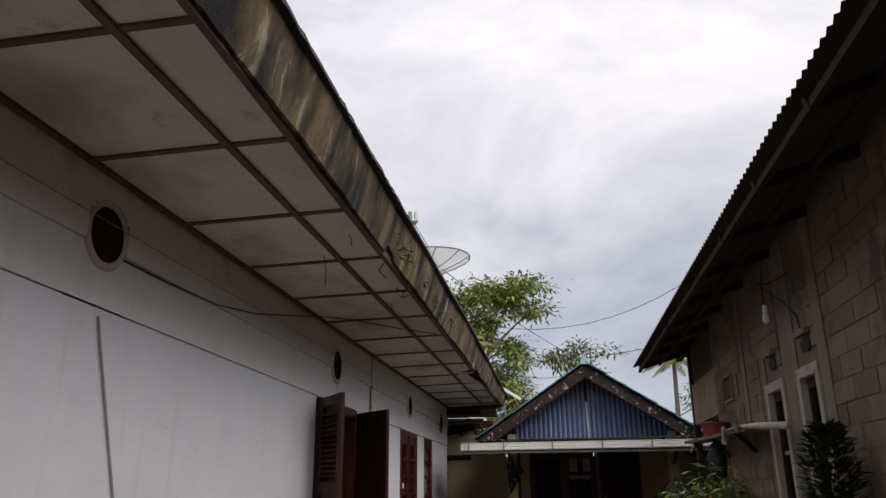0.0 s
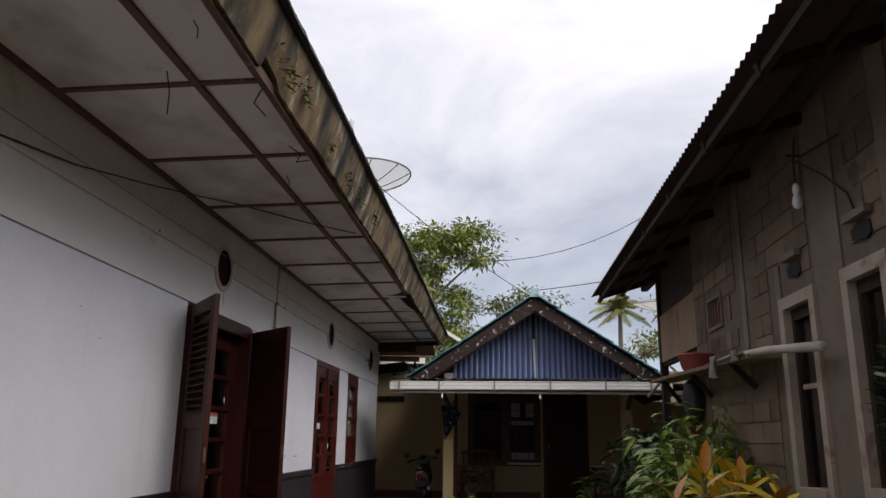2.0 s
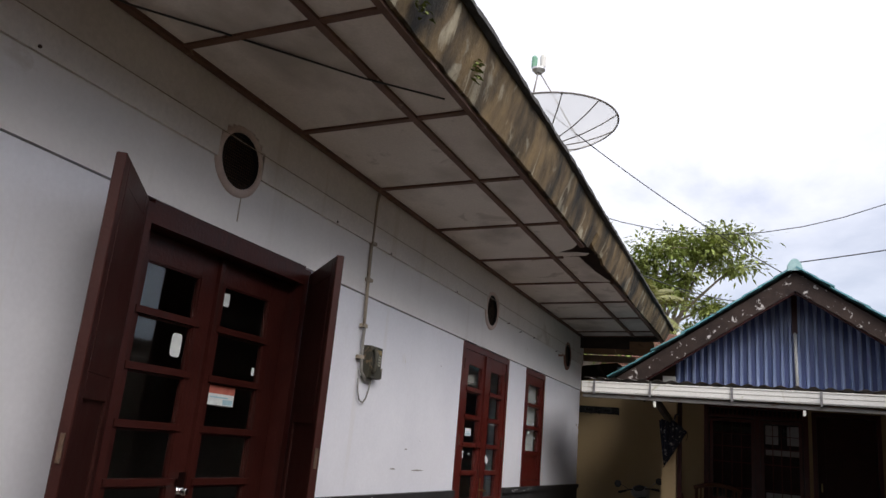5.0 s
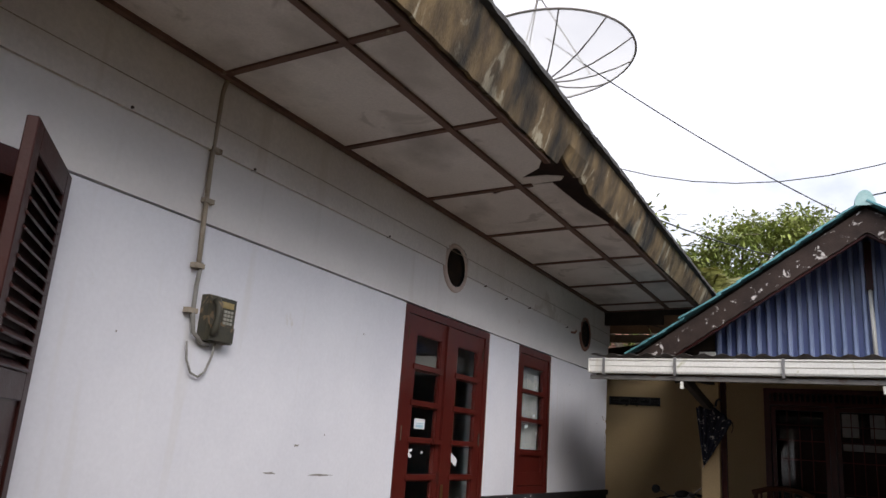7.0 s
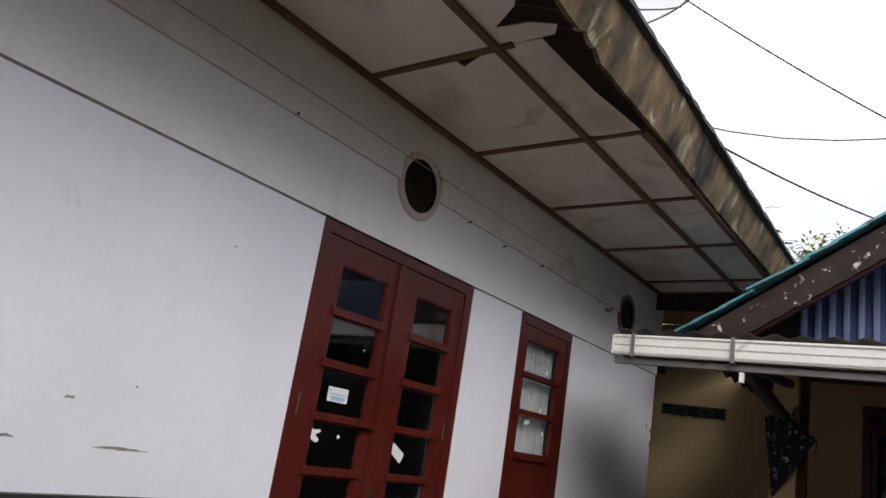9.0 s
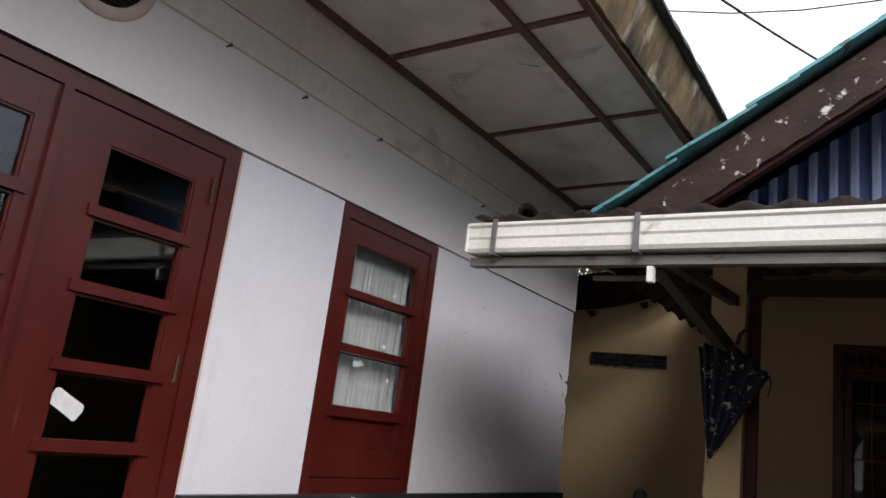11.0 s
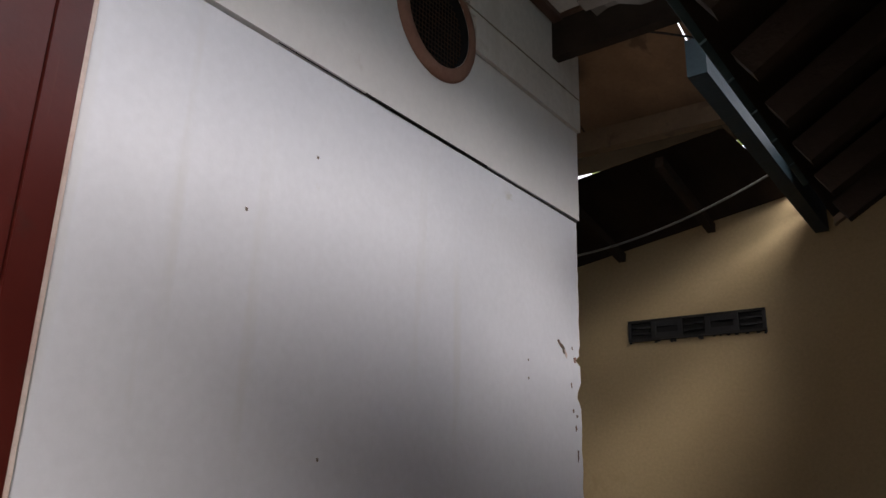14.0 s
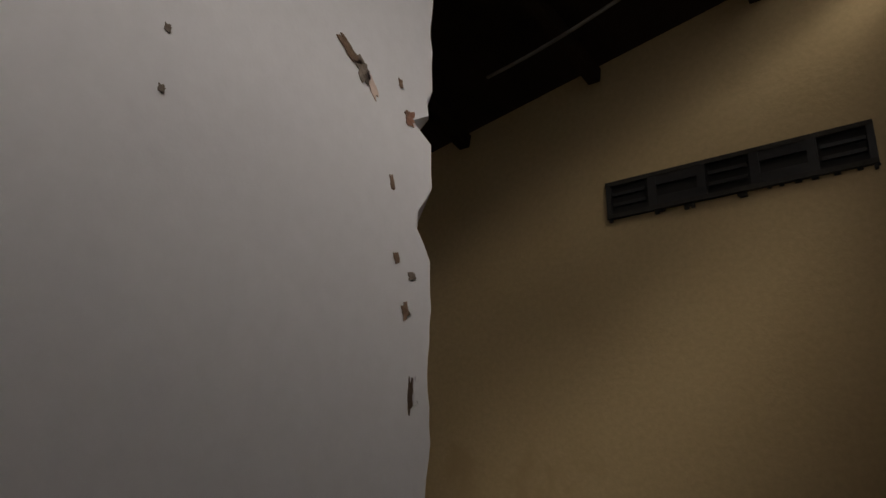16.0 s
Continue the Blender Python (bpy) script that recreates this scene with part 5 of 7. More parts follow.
hw = thing("porch_window", (0.07, FY, 0.66), "dark red double window with iron grille and slatted top", "window")
x0, x1, z0, z1 = HW
part("window_frame", boxes((x0, x0 + 0.07, FY - 0.03, FY + 0.10, z0, z1), (x1 - 0.07, x1, FY - 0.03, FY + 0.10, z0, z1), (0.075, 0.145, FY - 0.03, FY + 0.10, z0 + 0.07, 1.98), (x0 + 0.07, x1 - 0.07, FY - 0.03, FY + 0.10, z1 - 0.06, z1), (x0 + 0.07, x1 - 0.07, FY - 0.03, FY + 0.10, 1.98, 2.03), (x0 + 0.07, x1 - 0.07, FY - 0.05, FY + 0.10, z0, z0 + 0.07)), REDWOOD, hw, bevel=0.005)
for k in range(21):
    x = x0 + 0.10 + k * 0.0635
    part("slat", boxes((x - 0.012, x + 0.012, FY + 0.01, FY + 0.03, 2.03, 2.13)), REDWOOD, hw)
for a, b in ((x0 + 0.08, 0.07), (0.15, x1 - 0.08)):
    sash = part("sash", boxes((a, a + 0.05, FY - 0.01, FY + 0.03, 0.74, 1.97), (b - 0.05, b, FY - 0.01, FY + 0.03, 0.74, 1.97), (a + 0.05, b - 0.05, FY - 0.01, FY + 0.03, 1.92, 1.97), (a + 0.05, b - 0.05, FY - 0.01, FY + 0.03, 0.74, 0.79)), REDWOOD, hw, bevel=0.004)
    gl = part("pane", boxes((a + 0.05, b - 0.05, FY + 0.005, FY + 0.009, 0.79, 1.92)), GLASS, sash)
    gl.visible_shadow = False
    gr = bmesh.new()
    for k in range(1, 4):
        x = a + 0.05 + (b - a - 0.1) * k / 4
        tube(gr, ((x, FY - 0.02, 0.79), (x, FY - 0.02, 1.92)), 0.006, 6)
    for z in (0.95, 1.32, 1.55, 1.74):
        tube(gr, ((a + 0.05, FY - 0.022, z), (b - 0.05, FY - 0.022, z)), 0.006, 6)
    part("grille", gr, REDWOOD, sash, "thin red iron grille")
part("sill", boxes((0.13, x1 + 0.02, FY - 0.075, FY - 0.03, z0 + 0.03, z0 + 0.065)), PVC, hw, "pale sill strip", bevel=0.004)
# Pale strips paint in the bright glare on the right sash.
for a, b, c, d in ((0.22, 0.40, 1.62, 1.90), (0.52, 0.72, 1.62, 1.90), (0.22, 0.72, 1.46, 1.54), (0.22, 0.72, 0.78, 0.92)):
    single("window_blind", boxes((a, b, FY - 0.003, FY + 0.001, c, d)), CURTAINGLARE, "pale strip standing in for bright glare in the porch window", "curtain", group="cloth strips in the porch window")

hd = thing("front_door", (1.31, FY, 0.06), "dark brown front door standing in shade", "door")
part("door_frame", boxes((HD[0], HD[0] + 0.06, FY - 0.03, FY + 0.10, HD[2], HD[3]), (HD[1] - 0.06, HD[1], FY - 0.03, FY + 0.10, HD[2], HD[3]), (HD[0] + 0.06, HD[1] - 0.06, FY - 0.03, FY + 0.10, HD[3] - 0.06, HD[3])), REDWOOD, hd, bevel=0.005)
part("leaf", boxes((HD[0] + 0.065, HD[1] - 0.065, FY + 0.03, FY + 0.07, HD[2], HD[3] - 0.065)), BROWNWOOD, hd, bevel=0.004)
for zz in ((0.3, 0.95), (1.1, 1.9)):
    part("panel", boxes((HD[0] + 0.17, HD[1] - 0.17, FY + 0.018, FY + 0.03, *zz)), BROWNWOOD, hd, bevel=0.008)
part("handle", bar((HD[0] + 0.11, FY - 0.01, 1.0), (HD[0] + 0.11, FY - 0.01, 1.12), 0.01), BRASS, hd)

# slotted vent block in the cream wall
vb = thing("vent_block", (-2.335, FY, 1.96), "long dark grey slotted cement vent block in the cream wall", "vent")
vm = bmesh.new()
bx0, bx1, bz0, bz1 = -2.69, -1.98, 1.906, 2.02
box(vm, bx0, bx1, FY - 0.016, FY - 0.001, bz0, bz0 + 0.013)
box(vm, bx0, bx1, FY - 0.016, FY - 0.001, bz1 - 0.013, bz1)
part("rim", vm, SOOT, vb, bevel=0.003)
cell = (bx1 - bx0) / 5
for k in range(6):
    part("rib", boxes((bx0 + k * cell - (0.012 if 0 < k < 5 else 0 if k == 0 else 0.016), bx0 + k * cell + (0.012 if 0 < k < 5 else 0.016 if k == 0 else 0), FY - 0.015, FY - 0.001, bz0 + 0.013, bz1 - 0.013)), DADO, vb)
for k in range(5):
    c = bx0 + (k + 0.5) * cell
    if k % 2 == 0:
        part("slot_bar", boxes((c - cell / 2 + 0.02, c + cell / 2 - 0.02, FY - 0.013, FY - 0.001, bz0 + 0.036, bz0 + 0.046), (c - cell / 2 + 0.02, c + cell / 2 - 0.02, FY - 0.013, FY - 0.001, bz1 - 0.046, bz1 - 0.036)), DADO, vb)
    else:
        part("slot_bar", boxes((c - cell / 2 + 0.012, c + cell / 2 - 0.012, FY - 0.013, FY - 0.001, bz0 + 0.013, bz0 + 0.040), (c - cell / 2 + 0.012, c + cell / 2 - 0.012, FY - 0.013, FY - 0.001, bz1 - 0.040, bz1 - 0.013)), DADO, vb)
# Black sheet behind the bars gives the slots their shade.
part("backing", boxes((bx0 + 0.01, bx1 - 0.01, FY - 0.004, FY - 0.0012, bz0 + 0.01, bz1 - 0.01)), DARK, vb)
rng = random.Random(31)
for _ in range(16):
    x = rng.uniform(bx0, bx1)
    d = rng.uniform(0.004, 0.010)
    part("mortar_crumb", boxes((x - d, x + d, FY - 0.012, FY - 0.001, bz0 - rng.uniform(0.004, 0.016), bz0 - 0.001)), SOOT, vb, bevel=0.002)

# low lean-to over the passage and boards above it
bm = bmesh.new()
vs = [bm.verts.new(p) for p in ((-5.0, 17.10, 2.29), (-1.90, 17.10, 2.665), (-1.78, 17.90, 2.573), (-5.0, 17.90, 2.02))]
bm.faces.new(vs)
bmesh.ops.solidify(bm, geom=bm.faces[:], thickness=0.02)
structure("passage_roof", bm, RAFTER, "dark lean-to roof over the passage")
for k in range(6):
    x = -4.2 + k * 0.5
    structure("passage_rafter", beam((x, 17.12, 2.245 + 0.121 * (x + 5)), (x, 17.83, 1.985 + 0.1717 * (x + 5)), 0.04, 0.05), RAFTER, "dark rafter over the passage")
structure("passage_beam", beam((-5.0, 17.02, 2.74), (-1.60, 17.02, 2.702), 0.06, 0.10), PALEBOARD, "brown timber beam over the passage")
bm = bmesh.new()
for k in range(6):
    x0b, x1b = -5.0 + k * 0.62, -5.0 + k * 0.62 + 0.615
    vs = [bm.verts.new(p) for p in ((x0b, 16.42, 2.98), (x1b, 16.42, 2.98), (x1b, 17.04, 2.775), (x0b, 17.04, 2.785))]
    bm.faces.new(vs)
bmesh.ops.solidify(bm, geom=bm.faces[:], thickness=0.012)
structure("passage_boards", bm, PALEBOARD, "brown boards closing the roof over the passage")
structure("passage_upper_boards", boxes((-5.0, -1.62, 17.05, 17.98, 3.0, 3.02)), RAFTER, "dark boards above the lean-to roof")
structure("passage_end", boxes((-5.1, -5.0, Y_END, FY, 0.0, 2.4)), CREAM, "plain wall closing the passage")
single("passage_cable", tube(bmesh.new(), sag((-2.95, 17.6, 2.36), (-1.7, 17.3, 2.52), 0.06), 0.006, 6), CABLE, "thin cable sagging under the passage roof", "cable", smooth=True)
single("roof_cable", tube(bmesh.new(), ((-2.2, 16.45, 2.93), (-1.95, 16.55, 2.86), (-1.7, 16.7, 2.8), (-1.45, 16.8, 2.72)), 0.005, 5), BLACKWIRE, "dark wire under the roof boards", "cable", smooth=True)

# ---- things on the porch ----
um = thing("umbrella", (-0.93, 15.03, 1.17), "half-folded navy umbrella with white flowers, hung on the pillar", "umbrella")
um_bm = bmesh.new()
tipp, topc = Vector((-0.918, 15.05, 1.18)), Vector((-0.815, 15.02, 1.66))
ax = (topc - tipp).normalized()
su = Vector((0.168, 0, -0.062))
su.normalize()
sv = ax.cross(su)
ringsu = []
n_u = 128
for j in range(11):
    s = j / 10
    ring = []
    for k in range(n_u):
        a = 2 * math.pi * k / n_u
        fold = 0.5 + 0.5 * math.cos(13 * a + 0.5 * math.sin(2 * a))
        depth = (0.012 + 0.052 * s) * (0.15 + 0.85 * fold)
        half = 0.008 + 0.172 * s ** 0.95
        arch = 0.075 * s * (1 - math.cos(a) ** 2) - 0.018 * s * (1 - fold) * (1 if j == 10 else 0.3)
        ring.append(um_bm.verts.new(tipp.lerp(topc, s) + Vector((0, 0, 1)) * arch * (1 if math.sin(a) < 0 else 0.7) + su * half * math.cos(a) + sv * depth * math.sin(a)))
    ringsu.append(ring)
for a, b in zip(ringsu, ringsu[1:]):
    for k in range(n_u):
        um_bm.faces.new((a[k], a[(k + 1) % n_u], b[(k + 1) % n_u], b[k]))
um_bm.faces.new(ringsu[0][::-1])
um_bm.faces.new(ringsu[-1])
part("canopy", um_bm, UMBRELLA, um, smooth=True)
part("tip", bar(tipp - ax * 0.025, tipp + ax * 0.01, 0.006), CHROME, um)
part("shaft", bar(tipp + ax * 0.05, topc + ax * 0.10, 0.006), STEEL, um)
for k in range(8):
    a = 2 * math.pi * k / 8
    part("rib", bar(tipp + ax * 0.1 + su * 0.03 * math.cos(a) + sv * 0.012 * math.sin(a), topc + su * 0.12 * math.cos(a) + sv * 0.02 * math.sin(a), 0.0025, 5), STEEL, um)
part("handle", tube(bmesh.new(), (topc + ax * 0.08, topc + ax * 0.13, topc + ax * 0.16 + su * 0.02, topc + ax * 0.15 + su * 0.045), 0.011, 8), BLACKPLASTIC, um, smooth=True)
part("strap", tube(bmesh.new(), (topc + su * 0.18, topc + su * 0.195 - ax * 0.05, topc + su * 0.19 - ax * 0.10), 0.004, 5), BLACKPLASTIC, um)


def motorbike(cx, y0, k):
    """A small commuter bike, tail towards the yard; k scales it."""
    b = thing("motorbike", (cx, y0 + 0.9 * k, 0.03), "black and silver small motorbike parked on the porch", "motorbike")

    def P(x, y, z):
        return (cx + x * k, y0 + y * k, 0.03 + z * k)

    for y, nm in ((0.32, "rear_wheel"), (1.55, "front_wheel")):
        wheel = part(nm, bar(P(-0.05, y, 0.29), P(0.05, y, 0.29), 0.045 * k, 12), STEEL, b)
        for rr, tr, mt, nn in ((0.245, 0.045, RUBBER, "tyre"), (0.205, 0.018, CHROME, "rim")):
            t = bmesh.new()
            vs = []
            for i in range(28):
                a = 2 * math.pi * i / 28
                vs.append([t.verts.new(P(tr * math.cos(q), y + (rr + tr * math.sin(q)) * math.cos(a), 0.29 + (rr + tr * math.sin(q)) * math.sin(a))) for q in (2 * math.pi * j / 8 for j in range(8))])
            for i in range(28):
                for j in range(8):
                    t.faces.new((vs[i][j], vs[(i + 1) % 28][j], vs[(i + 1) % 28][(j + 1) % 8], vs[i][(j + 1) % 8]))
            part(nn, t, mt, wheel, smooth=True)
        sp = bmesh.new()
        for i in range(12):
            a = 2 * math.pi * i / 12
            tube(sp, (P(0, y, 0.29), P(0, y + 0.2 * math.cos(a), 0.29 + 0.2 * math.sin(a))), 0.003, 4)
        part("spokes", sp, STEEL, wheel)
    def hull(rows):
        """Smooth cowling from cross-sections (y, half width, low, high)."""
        bm = bmesh.new()
        rs = []
        for y, w, lo, hi in rows:
            rs.append([bm.verts.new(P(w * math.cos(a) * (1 if abs(math.cos(a)) < 0.95 else 0.97), y, (lo + hi) / 2 + (hi - lo) / 2 * math.sin(a))) for a in (2 * math.pi * i / 14 for i in range(14))])
        for a, c in zip(rs, rs[1:]):
            for i in range(14):
                bm.faces.new((a[i], a[(i + 1) % 14], c[(i + 1) % 14], c[i]))
        bm.faces.new(rs[0][::-1])
        bm.faces.new(rs[-1])
        return bm
    part("tail_cowl", hull(((0.0, 0.05, 0.66, 0.74), (0.12, 0.10, 0.58, 0.76), (0.45, 0.13, 0.52, 0.74), (0.8, 0.10, 0.45, 0.66))), SILVERPAINT, b, smooth=True)
    part("seat", hull(((0.02, 0.07, 0.74, 0.79), (0.2, 0.13, 0.73, 0.82), (0.6, 0.13, 0.70, 0.80), (0.85, 0.09, 0.68, 0.76))), BLACKPLASTIC, b, smooth=True)
    part("leg_shield", hull(((1.05, 0.16, 0.35, 0.75), (1.2, 0.17, 0.40, 0.86), (1.32, 0.10, 0.55, 0.90))), BLACKPLASTIC, b, smooth=True)
    part("front_cowl", hull(((1.08, 0.10, 0.90, 1.02), (1.2, 0.17, 0.84, 1.04), (1.38, 0.14, 0.78, 0.98), (1.45, 0.05, 0.82, 0.92))), SILVERPAINT, b, smooth=True)
    part("instrument_panel", hull(((1.04, 0.08, 0.95, 1.02), (1.12, 0.11, 0.94, 1.05), (1.18, 0.07, 0.97, 1.05))), BLACKPLASTIC, b, smooth=True)
    part("engine", hull(((0.6, 0.10, 0.22, 0.42), (0.75, 0.14, 0.18, 0.46), (1.0, 0.10, 0.22, 0.40))), STEEL, b, smooth=True)
    part("frame_tube", tube(bmesh.new(), (P(0, 0.3, 0.6), P(0, 0.8, 0.48), P(0, 1.1, 0.55), P(0, 1.25, 0.9)), 0.03 * k, 8), BLACKPLASTIC, b)
    for s in (-1, 1):
        part("fork", bar(P(0.07 * s, 1.28, 0.86), P(0.07 * s, 1.55, 0.29), 0.018 * k), STEEL, b)
        part("shock_absorber", bar(P(0.12 * s, 0.34, 0.30), P(0.12 * s, 0.45, 0.62), 0.024 * k), CHROME, b)
        part("handlebar", tube(bmesh.new(), (P(0, 1.12, 0.97), P(0.16 * s, 1.1, 0.98), P(0.33 * s, 1.02, 0.95)), 0.013 * k, 8), BLACKPLASTIC, b)
        part("grip", bar(P(0.23 * s, 1.07, 0.965), P(0.35 * s, 1.01, 0.945), 0.02 * k, 10), RUBBER, b)
        part("lever", tube(bmesh.new(), (P(0.2 * s, 1.10, 0.965), P(0.27 * s, 1.12, 0.95), P(0.36 * s, 1.09, 0.93)), 0.006 * k, 6), CHROME, b)
        mr = part("mirror", lathe(bmesh.new(), P(0.36 * s, 1.12, 1.09), ((0.02 * k, -0.012 * k), (0.062 * k, -0.004 * k), (0.062 * k, 0.008 * k), (0.04 * k, 0.02 * k)), 18, pose(0, 0, 0, 78, 0, 6 * s)), BLACKPLASTIC, b)
        part("mirror_stem", tube(bmesh.new(), (P(0.17 * s, 1.10, 0.98), P(0.25 * s, 1.12, 1.04), P(0.35 * s, 1.13, 1.09)), 0.006 * k, 6), CHROME, mr)
        part("turn_signal", lathe(bmesh.new(), P(0.11 * s, 0.06, 0.62), ((0.012 * k, -0.02 * k), (0.03 * k, 0.0), (0.012 * k, 0.025 * k)), 12, pose(0, 0, 0, 0, 90)), STICKRED, b)
    part("tail_light", hull(((-0.035, 0.03, 0.60, 0.66), (0.0, 0.06, 0.57, 0.69), (0.04, 0.06, 0.57, 0.70))), TAILRED, b, smooth=True)
    part("light_rim", tube(bmesh.new(), (P(-0.07, -0.02, 0.70), P(0.07, -0.02, 0.70), P(0.045, -0.02, 0.565), P(-0.045, -0.02, 0.565), P(-0.07, -0.02, 0.70)), 0.008 * k, 6), CHROME, b)
    part("plate", boxes((cx - 0.11 * k, cx + 0.11 * k, y0 - 0.03 * k, y0 - 0.02 * k, 0.03 + 0.42 * k, 0.03 + 0.53 * k)), BLACKPLASTIC, b, "dark number plate")
    part("mudguard", hull(((-0.02, 0.05, 0.36, 0.56), (0.05, 0.06, 0.40, 0.62), (0.2, 0.06, 0.54, 0.62))), BLACKPLASTIC, b, smooth=True)
    part("rear_rack", tube(bmesh.new(), (P(-0.12, 0.30, 0.80), P(-0.11, 0.0, 0.80), P(-0.06, -0.05, 0.80), P(0.06, -0.05, 0.80), P(0.11, 0.0, 0.80), P(0.12, 0.30, 0.80)), 0.012 * k, 8), CHROME, b)
    part("exhaust", tube(bmesh.new(), (P(0.14, 0.8, 0.25), P(0.15, 0.45, 0.26), P(0.16, 0.02, 0.36)), (0.02 * k, 0.045 * k, 0.045 * k), 10), CHROME, b)
    part("side_stand", bar(P(-0.08, 0.75, 0.25), P(-0.15, 0.85, 0.02), 0.012 * k), IRON, b)
    return b


motorbike(-1.34, 15.72, 0.81).rotation_euler = (0, -0.14, 0)

# wooden porch chair
ch = thing("porch_chair", (-0.42, 16.9, 0.03), "brown varnished wooden armchair on the porch", "chair")
for x in (-0.72, -0.14):
    part("back_leg", tube(bmesh.new(), ((x, 17.2, 0.03), (x, 17.17, 0.42), (x, 17.25, 0.92)), (0.025, 0.028, 0.022), 8), CHAIRWOOD, ch)
    part("front_leg", tube(bmesh.new(), ((x, 16.62, 0.03), (x, 16.6, 0.62)), 0.026, 8), CHAIRWOOD, ch)
    part("armrest", boxes((x - 0.035, x + 0.035, 16.56, 17.2, 0.62, 0.65)), CHAIRWOOD, ch, bevel=0.01)
part("seat", boxes((-0.72, -0.14, 16.6, 17.18, 0.38, 0.42)), CHAIRWOOD, ch, bevel=0.01)
part("top_rail", tube(bmesh.new(), ((-0.76, 17.25, 0.90), (-0.6, 17.26, 0.95), (-0.43, 17.26, 0.97), (-0.26, 17.26, 0.95), (-0.10, 17.25, 0.90)), 0.03, 8), CHAIRWOOD, ch)
for k in range(5):
    part("back_slat", bar((-0.66 + k * 0.115, 17.19, 0.42), (-0.66 + k * 0.115, 17.25, 0.93), 0.012), CHAIRWOOD, ch)
# round-topped post chair beside the pillar
bc = thing("wooden_bench", (-0.83, 16.55, 0.03), "dark carved wooden bench end beside the pillar", "bench")
part("end_post", tube(bmesh.new(), ((-0.86, 16.55, 0.03), (-0.86, 16.55, 0.5), (-0.85, 16.55, 0.72), (-0.87, 16.55, 0.83)), (0.035, 0.035, 0.04, 0.025), 10), CHAIRWOOD, bc)
part("rail", boxes((-0.84, -0.1, 16.53, 16.57, 0.66, 0.70)), CHAIRWOOD, bc, bevel=0.008)
part("seat_board", boxes((-0.88, -0.1, 16.1, 16.55, 0.40, 0.44)), CHAIRWOOD, bc, bevel=0.008)
part("front_post", bar((-0.86, 16.12, 0.03), (-0.86, 16.12, 0.42), 0.03), CHAIRWOOD, bc)

# ---- block-built house on the other side ----
RX = 1.9
RB = RX + 0.16
W1, W2, WS = (5.70, 6.21, 0.89, 2.11), (6.58, 7.15, 0.84, 2.11), (8.50, 8.95, 2.14, 2.43)
Y_BLK = 9.42
core = bmesh.new()
for y0, y1, z0, z1 in ((-9.0, W1[0], 0, 3.28), (W1[0], W1[1], 0, W1[2]), (W1[0], W1[1], W1[3], 3.28), (W1[1], W2[0], 0, 3.28), (W2[0], W2[1], 0, W2[2]), (W2[0], W2[1], W2[3], 3.28), (W2[1], WS[0], 0, 3.28), (WS[0], WS[1], 0, WS[2]), (WS[0], WS[1], WS[3], 3.28), (WS[1], Y_BLK, 0, 3.28)):
    box(core, RX + 0.005, RB, y0, y1, z0, z1)
east = structure("wall_east", core, MORTAR, "unplastered cement block wall of the shed house")
structure("shed_inside", boxes((5.9, 6.0, -9.0, 11.2, 0, 3.2), (RB, 5.9, -9.1, -9.0, 0, 3.2), (RB, 5.9, 9.9, 10.0, 0, 3.2)), ROOM, "plain inner walls of the shed house")
structure("shed_floor", boxes((RX + 0.02, 5.9, -9.0, 11.2, -0.1, 0.005)), ROOM)
# plywood end, with a dark panel as the shade of the open store below
structure("ply_sheet", boxes((RX + 0.01, RX + 0.03, Y_BLK + 0.004, 11.18, 2.08, 2.62)), PLY, "weathered plywood sheet under the eaves", bevel=0.003)
structure("upper_board", boxes((RX + 0.035, RX + 0.055, Y_BLK, 11.18, 2.60, 3.25)), RUSTZINC, "dark brown sheet above the plywood")
structure("end_cladding", boxes((RX + 0.056, 5.9, 11.10, 11.14, 2.1, 3.9)), RUSTZINC, "dark sheet end of the shed house")
structure("corner_post", boxes((RX, RX + 0.08, 11.08, 11.18, 0.0, 3.24)), RAFTER, "dark timber corner post", bevel=0.006)
structure("store_lintel", boxes((RX + 0.031, RX + 0.09, Y_BLK + 0.004, 11.08, 2.04, 2.12)), RAFTER, "dark timber lintel over the open store")
structure("store_door", boxes((RX + 0.3, RX + 0.34, Y_BLK + 0.004, 11.0, 0.0, 2.04)), BROWNWOOD, "dark panel standing in for the shade inside the open store")
